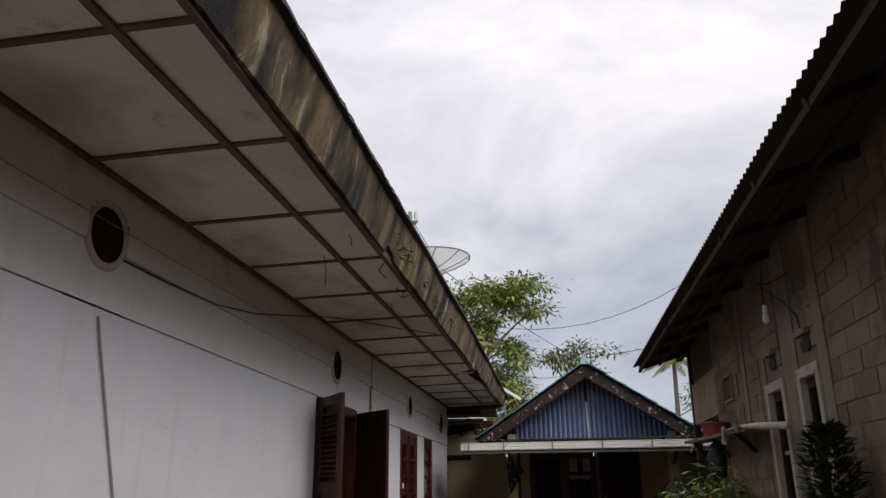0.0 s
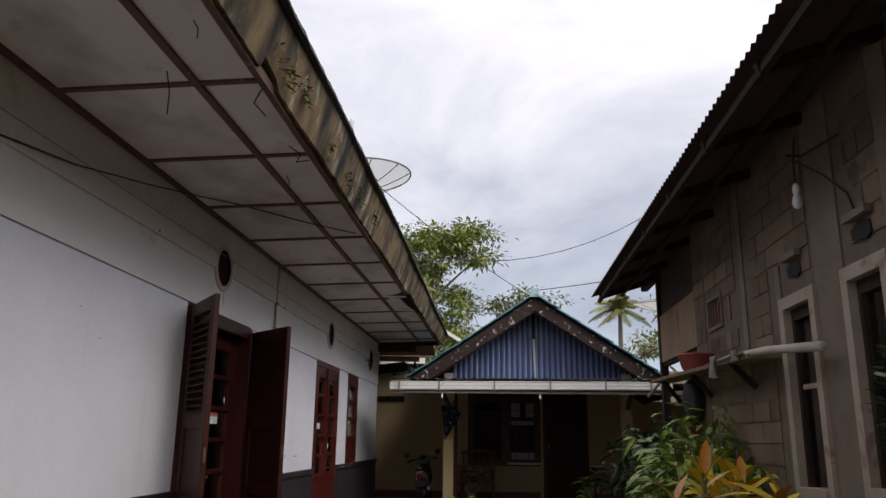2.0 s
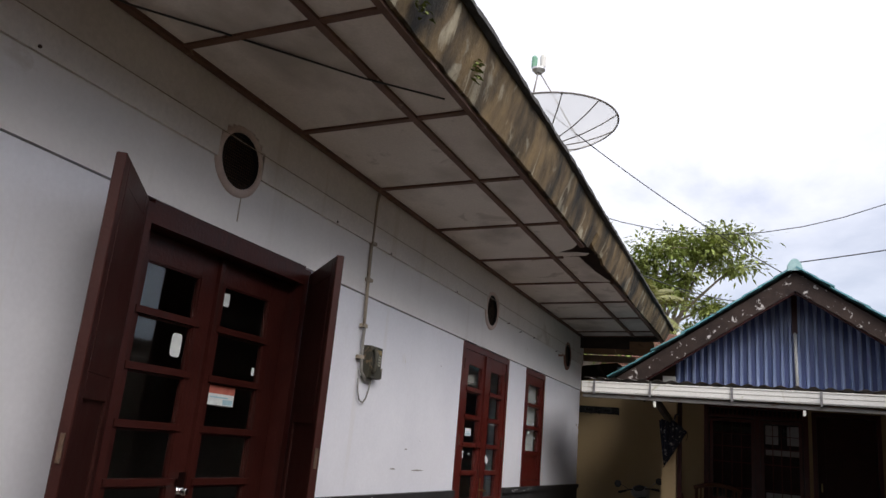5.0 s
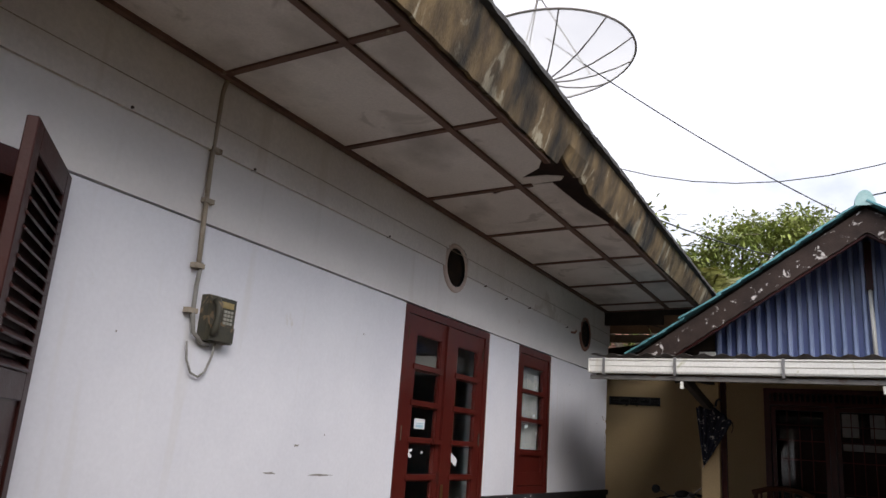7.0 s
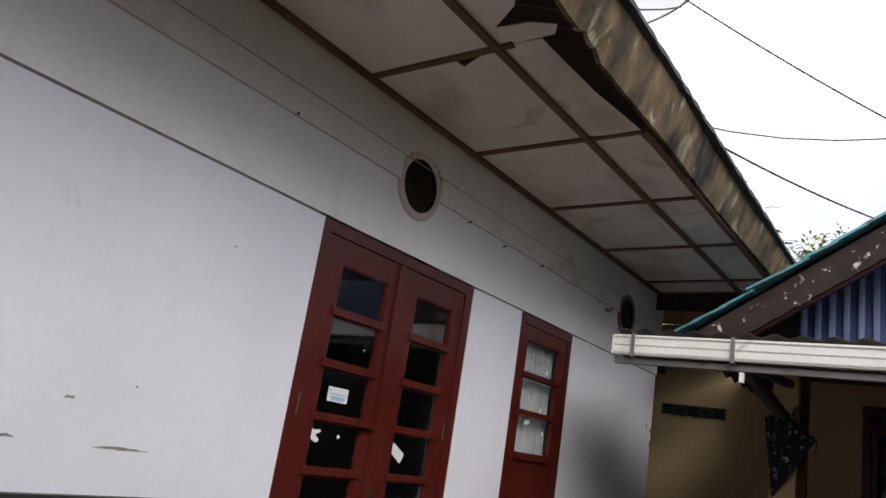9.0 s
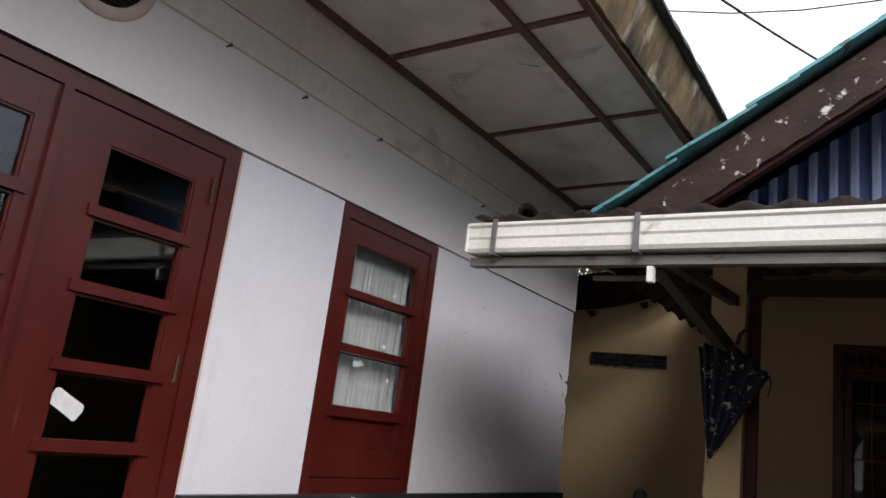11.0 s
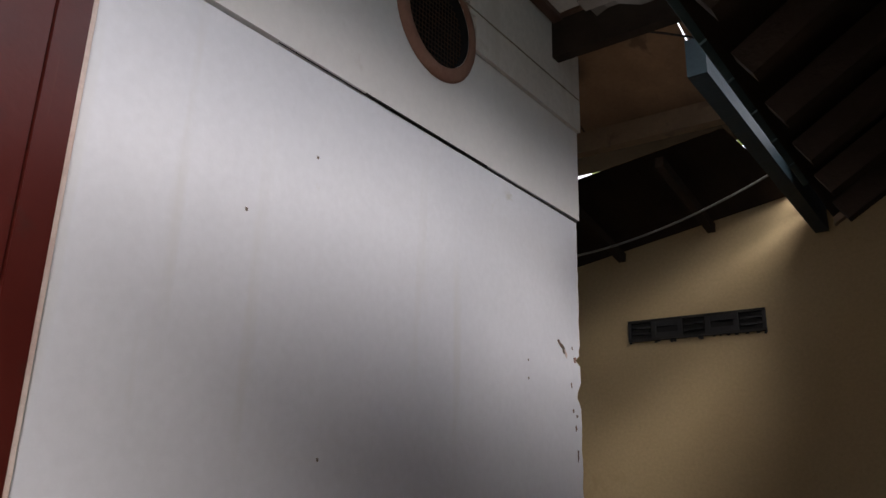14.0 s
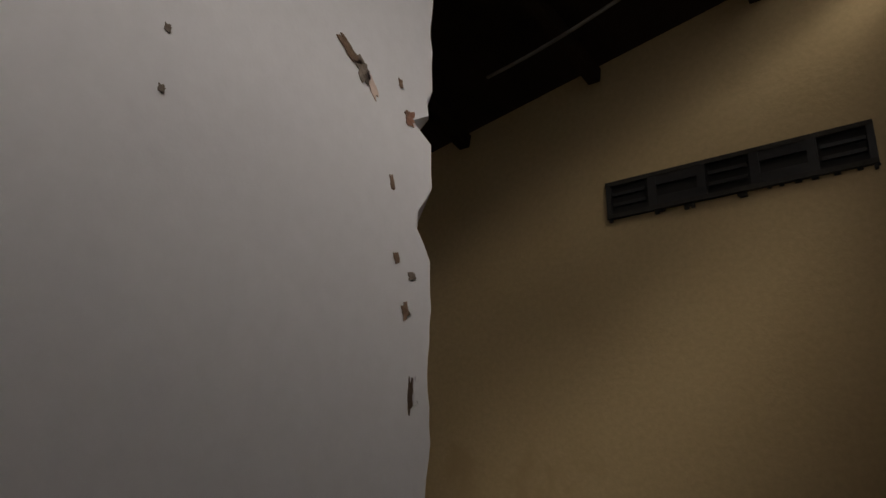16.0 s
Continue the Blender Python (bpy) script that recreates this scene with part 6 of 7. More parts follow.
# windows with pale cement surrounds
for (y0, y1, z0, z1) in (W1, W2):
    wd = thing("shed_window", (RX, (y0 + y1) / 2, z0), "tall narrow unglazed window with a pale cement surround", "window", "windows of the shed house")
    part("surround", boxes((RX - 0.03, RX + 0.10, y0 + 0.0, y0 + 0.075, z0, z1), (RX - 0.03, RX + 0.10, y1 - 0.075, y1, z0, z1), (RX - 0.03, RX + 0.10, y0 + 0.075, y1 - 0.075, z1 - 0.075, z1), (RX - 0.045, RX + 0.10, y0 + 0.075, y1 - 0.075, z0, z0 + 0.09)), FRAMECEM, wd, bevel=0.008)
    part("inner_frame", boxes((RX + 0.02, RX + 0.09, y0 + 0.076, y0 + 0.115, z0 + 0.09, z1 - 0.076), (RX + 0.02, RX + 0.09, y1 - 0.115, y1 - 0.076, z0 + 0.09, z1 - 0.076), (RX + 0.02, RX + 0.09, y0 + 0.115, y1 - 0.115, z1 - 0.15, z1 - 0.076)), RAFTER, wd, bevel=0.004)
    gl = part("pane", boxes((RX + 0.05, RX + 0.054, y0 + 0.115, y1 - 0.115, z0 + 0.09, z1 - 0.15)), GLASS, wd)
    gl.visible_shadow = False
    part("glazing_bar", boxes((RX + 0.035, RX + 0.06, y0 + 0.115, y1 - 0.115, 1.52, 1.55)), FRAMECEM, wd)
ws = thing("small_window", (RX, 8.72, 2.14), "small opening with brown wooden bars in the block wall", "window")
part("window_frame", boxes((RX - 0.015, RX + 0.08, WS[0], WS[0] + 0.03, WS[2], WS[3]), (RX - 0.015, RX + 0.08, WS[1] - 0.03, WS[1], WS[2], WS[3]), (RX - 0.015, RX + 0.08, WS[0] + 0.03, WS[1] - 0.03, WS[3] - 0.03, WS[3]), (RX - 0.015, RX + 0.08, WS[0] + 0.03, WS[1] - 0.03, WS[2], WS[2] + 0.03)), CEMENT, ws)
for k in range(4):
    y = WS[0] + 0.09 + k * 0.09
    part("bar", boxes((RX + 0.01, RX + 0.04, y - 0.016, y + 0.016, WS[2] + 0.03, WS[3] - 0.03)), CHAIRWOOD, ws)
# Black sheet in place of the shaded space behind the bars.
part("backing", boxes((RX + 0.09, RX + 0.10, WS[0], WS[1], WS[2], WS[3])), DARK, ws)
structure("wood_insert", boxes((RX - 0.006, RX + 0.02, 8.28, 8.34, 2.16, 2.36)), CHAIRWOOD, "small brown board set in the block wall")
# rendered piers beside the windows, and black plugs painted as shaded holes above them
for pier in ((RX - 0.006, RX + 0.012, W1[1], W2[0], 0.4, 3.2), (RX - 0.010, RX + 0.012, 5.52, W1[0], 0.3, 3.2), (RX - 0.006, RX + 0.012, W2[1], 7.24, 0.4, 2.35), (RX - 0.007, RX + 0.012, 7.88, 7.98, 1.6, 3.2)):
    structure("cement_pier", boxes(pier), CEMENT, "rough cement render beside the windows", bevel=0.006)
for y in (5.94, 6.87):
    hm = bmesh.new()
    ring = [(y - 0.10, 2.235), (y - 0.04, 2.21), (y + 0.11, 2.235), (y + 0.12, 2.29), (y + 0.02, 2.32), (y - 0.09, 2.30)]
    a = [hm.verts.new((RX - 0.012, *p)) for p in ring]
    b = [hm.verts.new((RX + 0.011, *p)) for p in ring]
    hm.faces.new(a)
    hm.faces.new(b[::-1])
    for k in range(6):
        hm.faces.new((a[k], b[k], b[(k + 1) % 6], a[(k + 1) % 6]))
    single("wall_hole", hm, DARK, "rough hole above a window, its shade painted as a black plug", "hole", group="holes above the windows")
    single("hole_ledge", boxes((RX - 0.05, RX - 0.013, y - 0.13, y + 0.13, 2.33, 2.37)), CEMENT, "broken cement ledge above a wall hole", "ledge", bevel=0.012, group="ledges above the holes")

# roof of the shed house
structure("shed_roof", corrugated((1.235, -9.0, 3.02), (1.235, 12.08, 3.04), (5.2, -9.0, 4.25), 250, 0.011, 4), RUSTZINC, "rusty brown corrugated roof with a deep overhang")
structure("shed_rear_roof", corrugated((9.2, -9.0, 3.02), (9.2, 12.08, 3.04), (5.2, -9.0, 4.25), 60, 0.011, 4), RUSTZINC, "rear slope of the shed roof")
for x, zz in ((1.32, 2.985), (1.62, 3.08), (2.0, 3.20)):
    structure("roof_purlin", boxes((x - 0.02, x + 0.02, -9.0, 11.95, zz - 0.045, zz)), RAFTER, "dark purlin under the overhang")
for k in range(13):
    y = -0.6 + k * 1.02
    structure("roof_rafter", beam((1.29, y, 2.965), (3.0, y, 3.495), 0.045, 0.07), RAFTER, "dark rafter under the overhang")
structure("verge_board", beam((1.9, 11.2, 3.13), (1.9, 11.9, 3.13), 0.08, 0.10), RAFTER, "short dark beam end under the verge")

# bulb on its wire
lb = thing("light_bulb", (1.76, 6.38, 2.55), "white hanging light bulb in a dark holder under the eaves", "lamp")
bb = bmesh.new()
lathe(bb, (1.76, 6.38, 2.60), ((0.006, -0.085), (0.022, -0.075), (0.030, -0.05), (0.026, -0.02), (0.016, 0.005), (0.014, 0.02)), 16)
part("bulb", bb, BULB, lb, smooth=True)
part("holder", lathe(bmesh.new(), (1.76, 6.38, 2.63), ((0.02, -0.02), (0.022, 0.02), (0.010, 0.04)), 12), PVC, lb)
part("wire", tube(bmesh.new(), ((1.76, 6.38, 2.66), (1.755, 6.37, 2.80), (1.77, 6.36, 2.95)), 0.006, 6), BLACKWIRE, lb)
single("bulb_bracket", tube(bmesh.new(), ((1.72, 6.38, 2.845), (1.82, 6.40, 2.85), (1.93, 6.0, 2.86)), 0.008, 6), IRON, "thin rod under the eaves carrying the lamp wire", "rod")
single("wall_cable", tube(bmesh.new(), ((1.76, 6.36, 2.80), (1.84, 6.2, 2.66), (1.89, 6.05, 2.50), (1.885, 5.98, 2.38)), 0.006, 6), BLACKWIRE, "black cable running from the lamp to the wall", "cable", smooth=True)

# plank shelf, basin, pole and rag
sh = thing("wall_shelf", (1.78, 8.9, 1.78), "rough plank shelf on the block wall", "shelf")
part("plank", beam((1.80, 7.25, 1.755), (1.76, 10.45, 1.815), 0.24, 0.03), PALEBOARD, sh)
for y in (7.8, 9.0, 10.2):
    part("bracket", beam((1.895, y, 1.58), (1.72, y, 1.755 + 0.019 * (y - 7.25)), 0.03, 0.04), RAFTER, sh)
bk = bmesh.new()
lathe(bk, (1.76, 8.95, 1.803), ((0.105, 0.0), (0.12, 0.01), (0.15, 0.125), (0.163, 0.13), (0.163, 0.142), (0.145, 0.142), (0.11, 0.012)), 26)
single("basin", bk, REDPLASTIC, "red plastic basin standing on the plank shelf", "basin", smooth=True)
single("cloth_sack", lathe(bmesh.new(), (1.82, 9.35, 1.50), ((0.02, -0.16), (0.07, -0.12), (0.10, 0.0), (0.115, 0.09), (0.085, 0.17), (0.09, 0.21), (0.03, 0.26)), 9), DADO, "dark cloth sack hanging under the shelf", "sack", smooth=True)
single("bamboo_pole", tube(bmesh.new(), ((1.70, 8.15, 1.79), (1.70, 7.6, 1.79), (1.72, 7.0, 1.765), (1.80, 6.35, 1.715)), (0.02, 0.022, 0.026, 0.03), 10), BAMBOO, "pale round pole lying along the shelf and sticking out", "pole", smooth=True)
rng = random.Random(41)
for y0, ln in ((7.95, 0.16), (7.40, 0.09)):
    rg = bmesh.new()
    rows = []
    for i in range(9):
        s = i / 8
        rows.append([rg.verts.new((1.66 - 0.02 * math.sin(j * 1.9 + s * 3), y0 + j * 0.028 + 0.012 * math.sin(s * 6 + j), 1.83 - ln * s + rng.uniform(-0.006, 0.006))) for j in range(7)])
    for a, b in zip(rows, rows[1:]):
        for j in range(6):
            rg.faces.new((a[j], a[j + 1], b[j + 1], b[j]))
    bmesh.ops.solidify(rg, geom=rg.faces[:], thickness=0.006)
    single("rag", rg, RAG, "dirty pale rag hung over the pole", "rag", smooth=True, group="rags on the pole")
single("shelf_stick", beam((1.66, 7.3, 1.78), (1.68, 8.3, 1.79), 0.02, 0.015), PALEBOARD, "thin stick lying on the shelf edge", "stick")
single("cross_pole", bar((1.97, 11.1, 1.96), (2.25, 13.86, 1.84), 0.02, 8), BAMBOO, "pale pole lying between shed post and gutter", "pole")

# ---- plants ----


def pot(parent, x, y, z, r, h, material):
    part("pot", lathe(bmesh.new(), (x, y, z), ((r * 0.7, 0), (r * 0.75, 0.01), (r * 0.95, h * 0.85), (r * 1.06, h * 0.87), (r * 1.06, h), (r * 0.92, h), (r * 0.9, h * 0.9)), 22), material, parent, smooth=False)
    part("soil", lathe(bmesh.new(), (x, y, z), ((r * 0.6, h * 0.86), (r * 0.89, h * 0.9), (r * 0.3, h * 0.93)), 18), SOIL, parent)


def rosette(name, at, stems, leaves, length, width, mats, label, category, seed, bend=0.35, pot_spec=None, upright=0.5, parts=True):
    """A potted or bedded plant: stems, each with a tuft of long leaves, every leaf a part."""
    rng = random.Random(seed)
    t = thing(name, at, label, category)
    base = Vector(at)
    if pot_spec:
        pot(t, base.x, base.y, base.z, *pot_spec)
    meshes = [leaf_mesh("leaf", length * k, width * k, bend, 0.18, 5, m) for k in (0.8, 1.0, 1.2) for m in mats]
    for dx, dy, h in stems:
        top = base + Vector((dx, dy, h))
        foot = base + Vector((dx * 0.25, dy * 0.25, pot_spec[1] * 0.9 if pot_spec else 0))
        part("stem", tube(bmesh.new(), (foot, foot.lerp(top, 0.5) + Vector((rng.uniform(-0.03, 0.03), rng.uniform(-0.03, 0.03), 0)), top), 0.011, 6), BARK, t)
        for i in range(leaves):
            s = (i + rng.random()) / leaves
            a = i * 2.4 + rng.uniform(-0.3, 0.3)
            el = upright * 70 * s + rng.uniform(-12, 12) - 5
            o = part("leaf", rng.choice(meshes), mats[0], t)
            o.matrix_parent_inverse = Matrix()
            o.matrix_basis = Matrix.Translation(top - base - Vector((0, 0, 0.28 * h * (1 - s)))) @ pose(0, 0, 0, rng.uniform(-25, 25), -el, math.degrees(a))
    return t


def shrub(name, at, size, count, length, width, material, label, category, seed, stems=7, droop=0.25, pot_spec=None):
    """A leafy bush: several branching stems and a mass of leaves in clusters along them."""
    rng = random.Random(seed)
    t = thing(name, at, label, category)
    base = Vector(at)
    z0 = 0.0
    if pot_spec:
        pot(t, base.x, base.y, base.z, *pot_spec)
        z0 = pot_spec[1] * 0.9
    spots = []
    for i in range(stems):
        a = 2 * math.pi * i / stems + rng.uniform(-0.4, 0.4)
        top = base + Vector((size[0] * math.cos(a) * rng.uniform(0.35, 1), size[1] * math.sin(a) * rng.uniform(0.35, 1), size[2] * rng.uniform(0.6, 1.0)))
        foot = base + Vector((0.05 * math.cos(a), 0.05 * math.sin(a), z0))
        midp = foot.lerp(top, 0.55) + Vector((0, 0, 0.12 * size[2]))
        part("stem", tube(bmesh.new(), (foot, midp, top), (0.014, 0.010, 0.005), 6), BARK, t)
        for _ in range(count // stems):
            s = rng.uniform(0.3, 1.0)
            c = foot.lerp(midp, s / 0.55) if s < 0.55 else midp.lerp(top, (s - 0.55) / 0.45)
            off = Vector((rng.gauss(0, 1), rng.gauss(0, 1), rng.gauss(0, 0.8))) * 0.16 * size[2] * 0.6
            spots.append((c + off, (off.x * 3, off.y * 3, off.z * 2 + 0.3)))
    ob = part("leaves", foliage("leaves", spots, length, width, material, 0.35, droop, rng), material, t)
    ob["kind"] = "stuff"
    return t


rosette("croton", (1.28, 6.75, 0.0), ((-0.10, -0.12, 1.02), (0.16, 0.05, 0.98), (0.02, 0.2, 0.9), (-0.22, 0.1, 0.86), (0.3, -0.15, 0.92), (0.2, 0.35, 0.95)), 13, 0.24, 0.055, (LEAFYELLOW, LEAFYELLOW, LEAFORANGE), "yellow and orange croton with long narrow leaves", "plant", 3, bend=0.25, upright=0.9)
for at, sz, n_l, sd, lab in (((1.62, 8.35, 0.0), (0.24, 0.6, 1.45), 620, 5, "dense green leafy bush against the block wall"), ((1.72, 9.6, 0.0), (0.22, 0.5, 1.35), 520, 6, "tall green bush beside the open store"), ((1.62, 7.5, 0.0), (0.25, 0.4, 1.2), 330, 7, "green bush under the shed windows"), ((1.88, 10.7, 0.0), (0.24, 0.4, 1.05), 420, 8, "green bush at the shed corner")):
    shrub("bush", at, sz, n_l, 0.17, 0.06, LEAF, lab, "bush", sd, stems=9)
shrub("fern_bush", (1.5, 9.0, 0.0), (0.2, 0.5, 0.75), 420, 0.15, 0.03, LEAFDARK, "low dark ferny bush in front of the taller ones", "bush", 9, stems=10, droop=0.5)
shrub("low_bush", (1.38, 7.9, 0.0), (0.22, 0.5, 0.85), 360, 0.14, 0.05, LEAF, "low green bush behind the croton", "bush", 21, stems=9)
# dark columnar plant on a pale stem
cp = thing("column_shrub", (1.68, 5.14, 0.0), "dark green dense columnar shrub on a pale trunk", "plant")
part("trunk", tube(bmesh.new(), ((1.69, 5.16, 0.0), (1.68, 5.13, 0.6), (1.68, 5.14, 1.3)), (0.025, 0.02, 0.015), 8), BAMBOO, cp)
rng = random.Random(12)
spots = []
for _ in range(1500):
    z = rng.uniform(0, 1)
    r = 0.155 * (math.sin(math.pi * (0.12 + 0.80 * z)) ** 0.6) * math.sqrt(rng.random())
    a = rng.uniform(0, 2 * math.pi)
    spots.append(((1.68 + r * math.cos(a), 5.14 + r * math.sin(a), 1.02 + 0.60 * z), (math.cos(a), math.sin(a), 0.7)))
o = part("leaves", foliage("leaves", spots, 0.075, 0.026, LEAFDARK, 0.2, 0.0, rng), LEAFDARK, cp)
o["kind"] = "stuff"
# porch plants
rosette("potted_plant", (1.55, 15.0, 0.03), ((-0.15, -0.1, 0.55), (0.15, 0.0, 0.62), (0.3, -0.1, 0.5), (0.0, 0.12, 0.68), (0.5, 0.05, 0.6)), 9, 0.27, 0.13, (LEAF, LEAFDARK), "big-leaved green plant on the porch", "plant", 13, bend=0.45, pot_spec=(0.14, 0.22, POTRED), upright=0.5)
rosette("potted_plant", (1.32, 14.72, 0.0), ((0.0, 0.0, 0.36), (0.05, 0.05, 0.42)), 7, 0.16, 0.07, (LEAF,), "small green plant in a white pot", "plant", 14, pot_spec=(0.09, 0.17, POTWHITE))
rosette("red_leaf_plant", (-0.52, 15.35, 0.03), ((-0.12, 0.0, 0.62), (0.1, 0.05, 0.7), (0.0, -0.1, 0.55), (0.2, -0.05, 0.6)), 10, 0.2, 0.07, (LEAFRED, LEAFDARK), "dark red leafy plant in a black pot", "plant", 15, pot_spec=(0.13, 0.2, POTDARK))
rosette("potted_plant", (-0.74, 14.78, 0.0), ((0.0, 0.0, 0.26), (0.06, 0.0, 0.22)), 10, 0.13, 0.05, (LEAFDARK, LEAF), "low dark green plant in a dark pot", "plant", 16, pot_spec=(0.09, 0.12, POTDARK))
rosette("potted_plant", (-0.50, 14.70, 0.0), ((0.0, 0.0, 0.27), (-0.05, 0.03, 0.24)), 9, 0.11, 0.05, (LEAF,), "bright green plant in a small white pot", "plant", 18, pot_spec=(0.07, 0.13, POTWHITE))
single("white_pot", lathe(bmesh.new(), (-0.36, 14.68, 0.0), ((0.045, 0), (0.055, 0.01), (0.075, 0.11), (0.08, 0.12), (0.068, 0.12)), 18), POTWHITE, "small empty white pot on the porch edge", "pot")
shrub("tall_shrub", (2.35, 14.6, 0.0), (0.35, 0.3, 1.55), 420, 0.2, 0.07, LEAFDARK, "tall dark shrub beside the porch pillar", "bush", 19, stems=6)
shrub("tall_shrub", (1.95, 13.1, 0.0), (0.45, 0.45, 1.35), 380, 0.17, 0.06, LEAFDARK, "dark leafy shrub between shed and porch", "bush", 20, stems=7)

# ---- trees and distance ----


def spread_tree(at, height, label, seed, crowns, leaf_n, k=1.0):
    """A tall open tree: tapered trunk, forking limbs, leaf clumps in flat layers with gaps."""
    rng = random.Random(seed)
    t = thing("tree", at, label, "tree")
    base = Vector(at)
    height *= k
    top = base + Vector((0.6 * k, 0, height * 0.62))
    part("trunk", tube(bmesh.new(), (base, base + Vector((0.2 * k, 0, height * 0.3)), top), (0.35 * k, 0.26 * k, 0.15 * k), 10), BARK, t)
    spots = []
    for cx, cy, cz, rx, rz, share in crowns:
        c = base + Vector((cx, cy, cz)) * k
        rx, rz = rx * k, rz * k
        part("limb", tube(bmesh.new(), (top.lerp(base, rng.uniform(0.05, 0.4)), top.lerp(c, 0.5) - Vector((0, 0, 0.4)), c), (0.12 * k, 0.07 * k, 0.03 * k), 7), BARK, t)
        for _ in range(int(9 * share)):
            q = c + Vector((rng.gauss(0, rx * 0.5), rng.gauss(0, rx * 0.5), rng.gauss(0, rz * 0.5)))
            part("twig", tube(bmesh.new(), (c, c.lerp(q, 0.5) + Vector((0, 0, 0.1)), q), (0.03 * k, 0.02 * k, 0.01 * k), 5), BARK, t) if rng.random() < 0.5 else None
            n = int(1.9 * leaf_n * share / 9 / max(0.4, share) * rng.uniform(0.5, 1.4))
            for _ in range(n):
                d = Vector((rng.gauss(0, 0.42), rng.gauss(0, 0.42), rng.gauss(0, 0.15))) * k
                spots.append((q + d, (d.x, d.y, d.z * 2 + 0.2)))
    o = part("crown", foliage("crown", spots, 0.25 * k, 0.11 * k, LEAFTREE, 0.25, 0.1, rng), LEAFTREE, t)
    o["kind"] = "stuff"
    return t


spread_tree((-7.9, 62.2, -0.05), 11.5, "tall open-crowned tree behind the houses", 2,
            ((3.2, 0, 10.9, 1.0, 0.25, 1.0), (2.4, -0.4, 10.2, 1.2, 0.4, 1.3), (1.0, 0, 10.6, 1.4, 0.4, 1.4), (-0.4, 0.3, 9.7, 1.4, 0.5, 1.4), (3.6, 0, 9.5, 0.8, 0.22, 0.8), (1.5, 0, 9.2, 1.2, 0.5, 1.2), (0.6, -0.3, 8.3, 1.3, 0.5, 1.3), (2.2, 0.2, 7.6, 1.0, 0.5, 1.0), (1.8, 0, 6.4, 1.1, 0.6, 1.2), (2.6, 0, 5.6, 0.9, 0.6, 1.1), (0.9, 0, 5.6, 1.3, 0.7, 1.4), (3.2, 0, 4.4, 0.9, 0.6, 1.0), (1.6, 0, 4.2, 1.3, 0.7, 1.3), (-1.8, 0, 9.2, 1.2, 0.4, 1.0), (-2.2, 0, 8.0, 1.2, 0.6, 1.2), (-3.2, 0, 7.2, 1.2, 0.6, 1.2), (-1.2, 0, 6.8, 1.2, 0.6, 1.2), (-3.0, 0, 9.0, 1.1, 0.5, 1.1)), 620, 1.63)
spread_tree((1.3, 44, -0.05), 8.0, "smaller round tree far behind the roof", 4, ((-1.6, 0, 8.6, 0.9, 0.5, 1.0), (-0.4, 0, 8.4, 1.0, 0.5, 1.0), (0.7, 0, 8.9, 1.0, 0.4, 1.0), (0.2, 0, 7.6, 1.2, 0.5, 1.2)), 240)
spread_tree((9.2, 40, -0.05), 6.5, "leafy tree far behind the shed house", 6, ((-0.6, 0, 7.3, 1.0, 0.6, 1.2), (0.8, 0, 7.0, 1.0, 0.6, 1.2), (0, 0, 5.9, 1.3, 0.7, 1.3), (-1.8, 0, 5.7, 1.0, 0.6, 1.2)), 260)

spread_tree((-4.4, 24.4, -0.05), 6.4, "leafy tree behind the passage between the houses", 9, ((0.0, 0, 5.3, 1.2, 0.8, 1.2), (0.9, -0.3, 4.5, 1.0, 0.7, 1.0), (-0.9, 0, 4.7, 1.0, 0.7, 1.0), (0.2, 0.2, 6.3, 1.0, 0.6, 1.0)), 420)


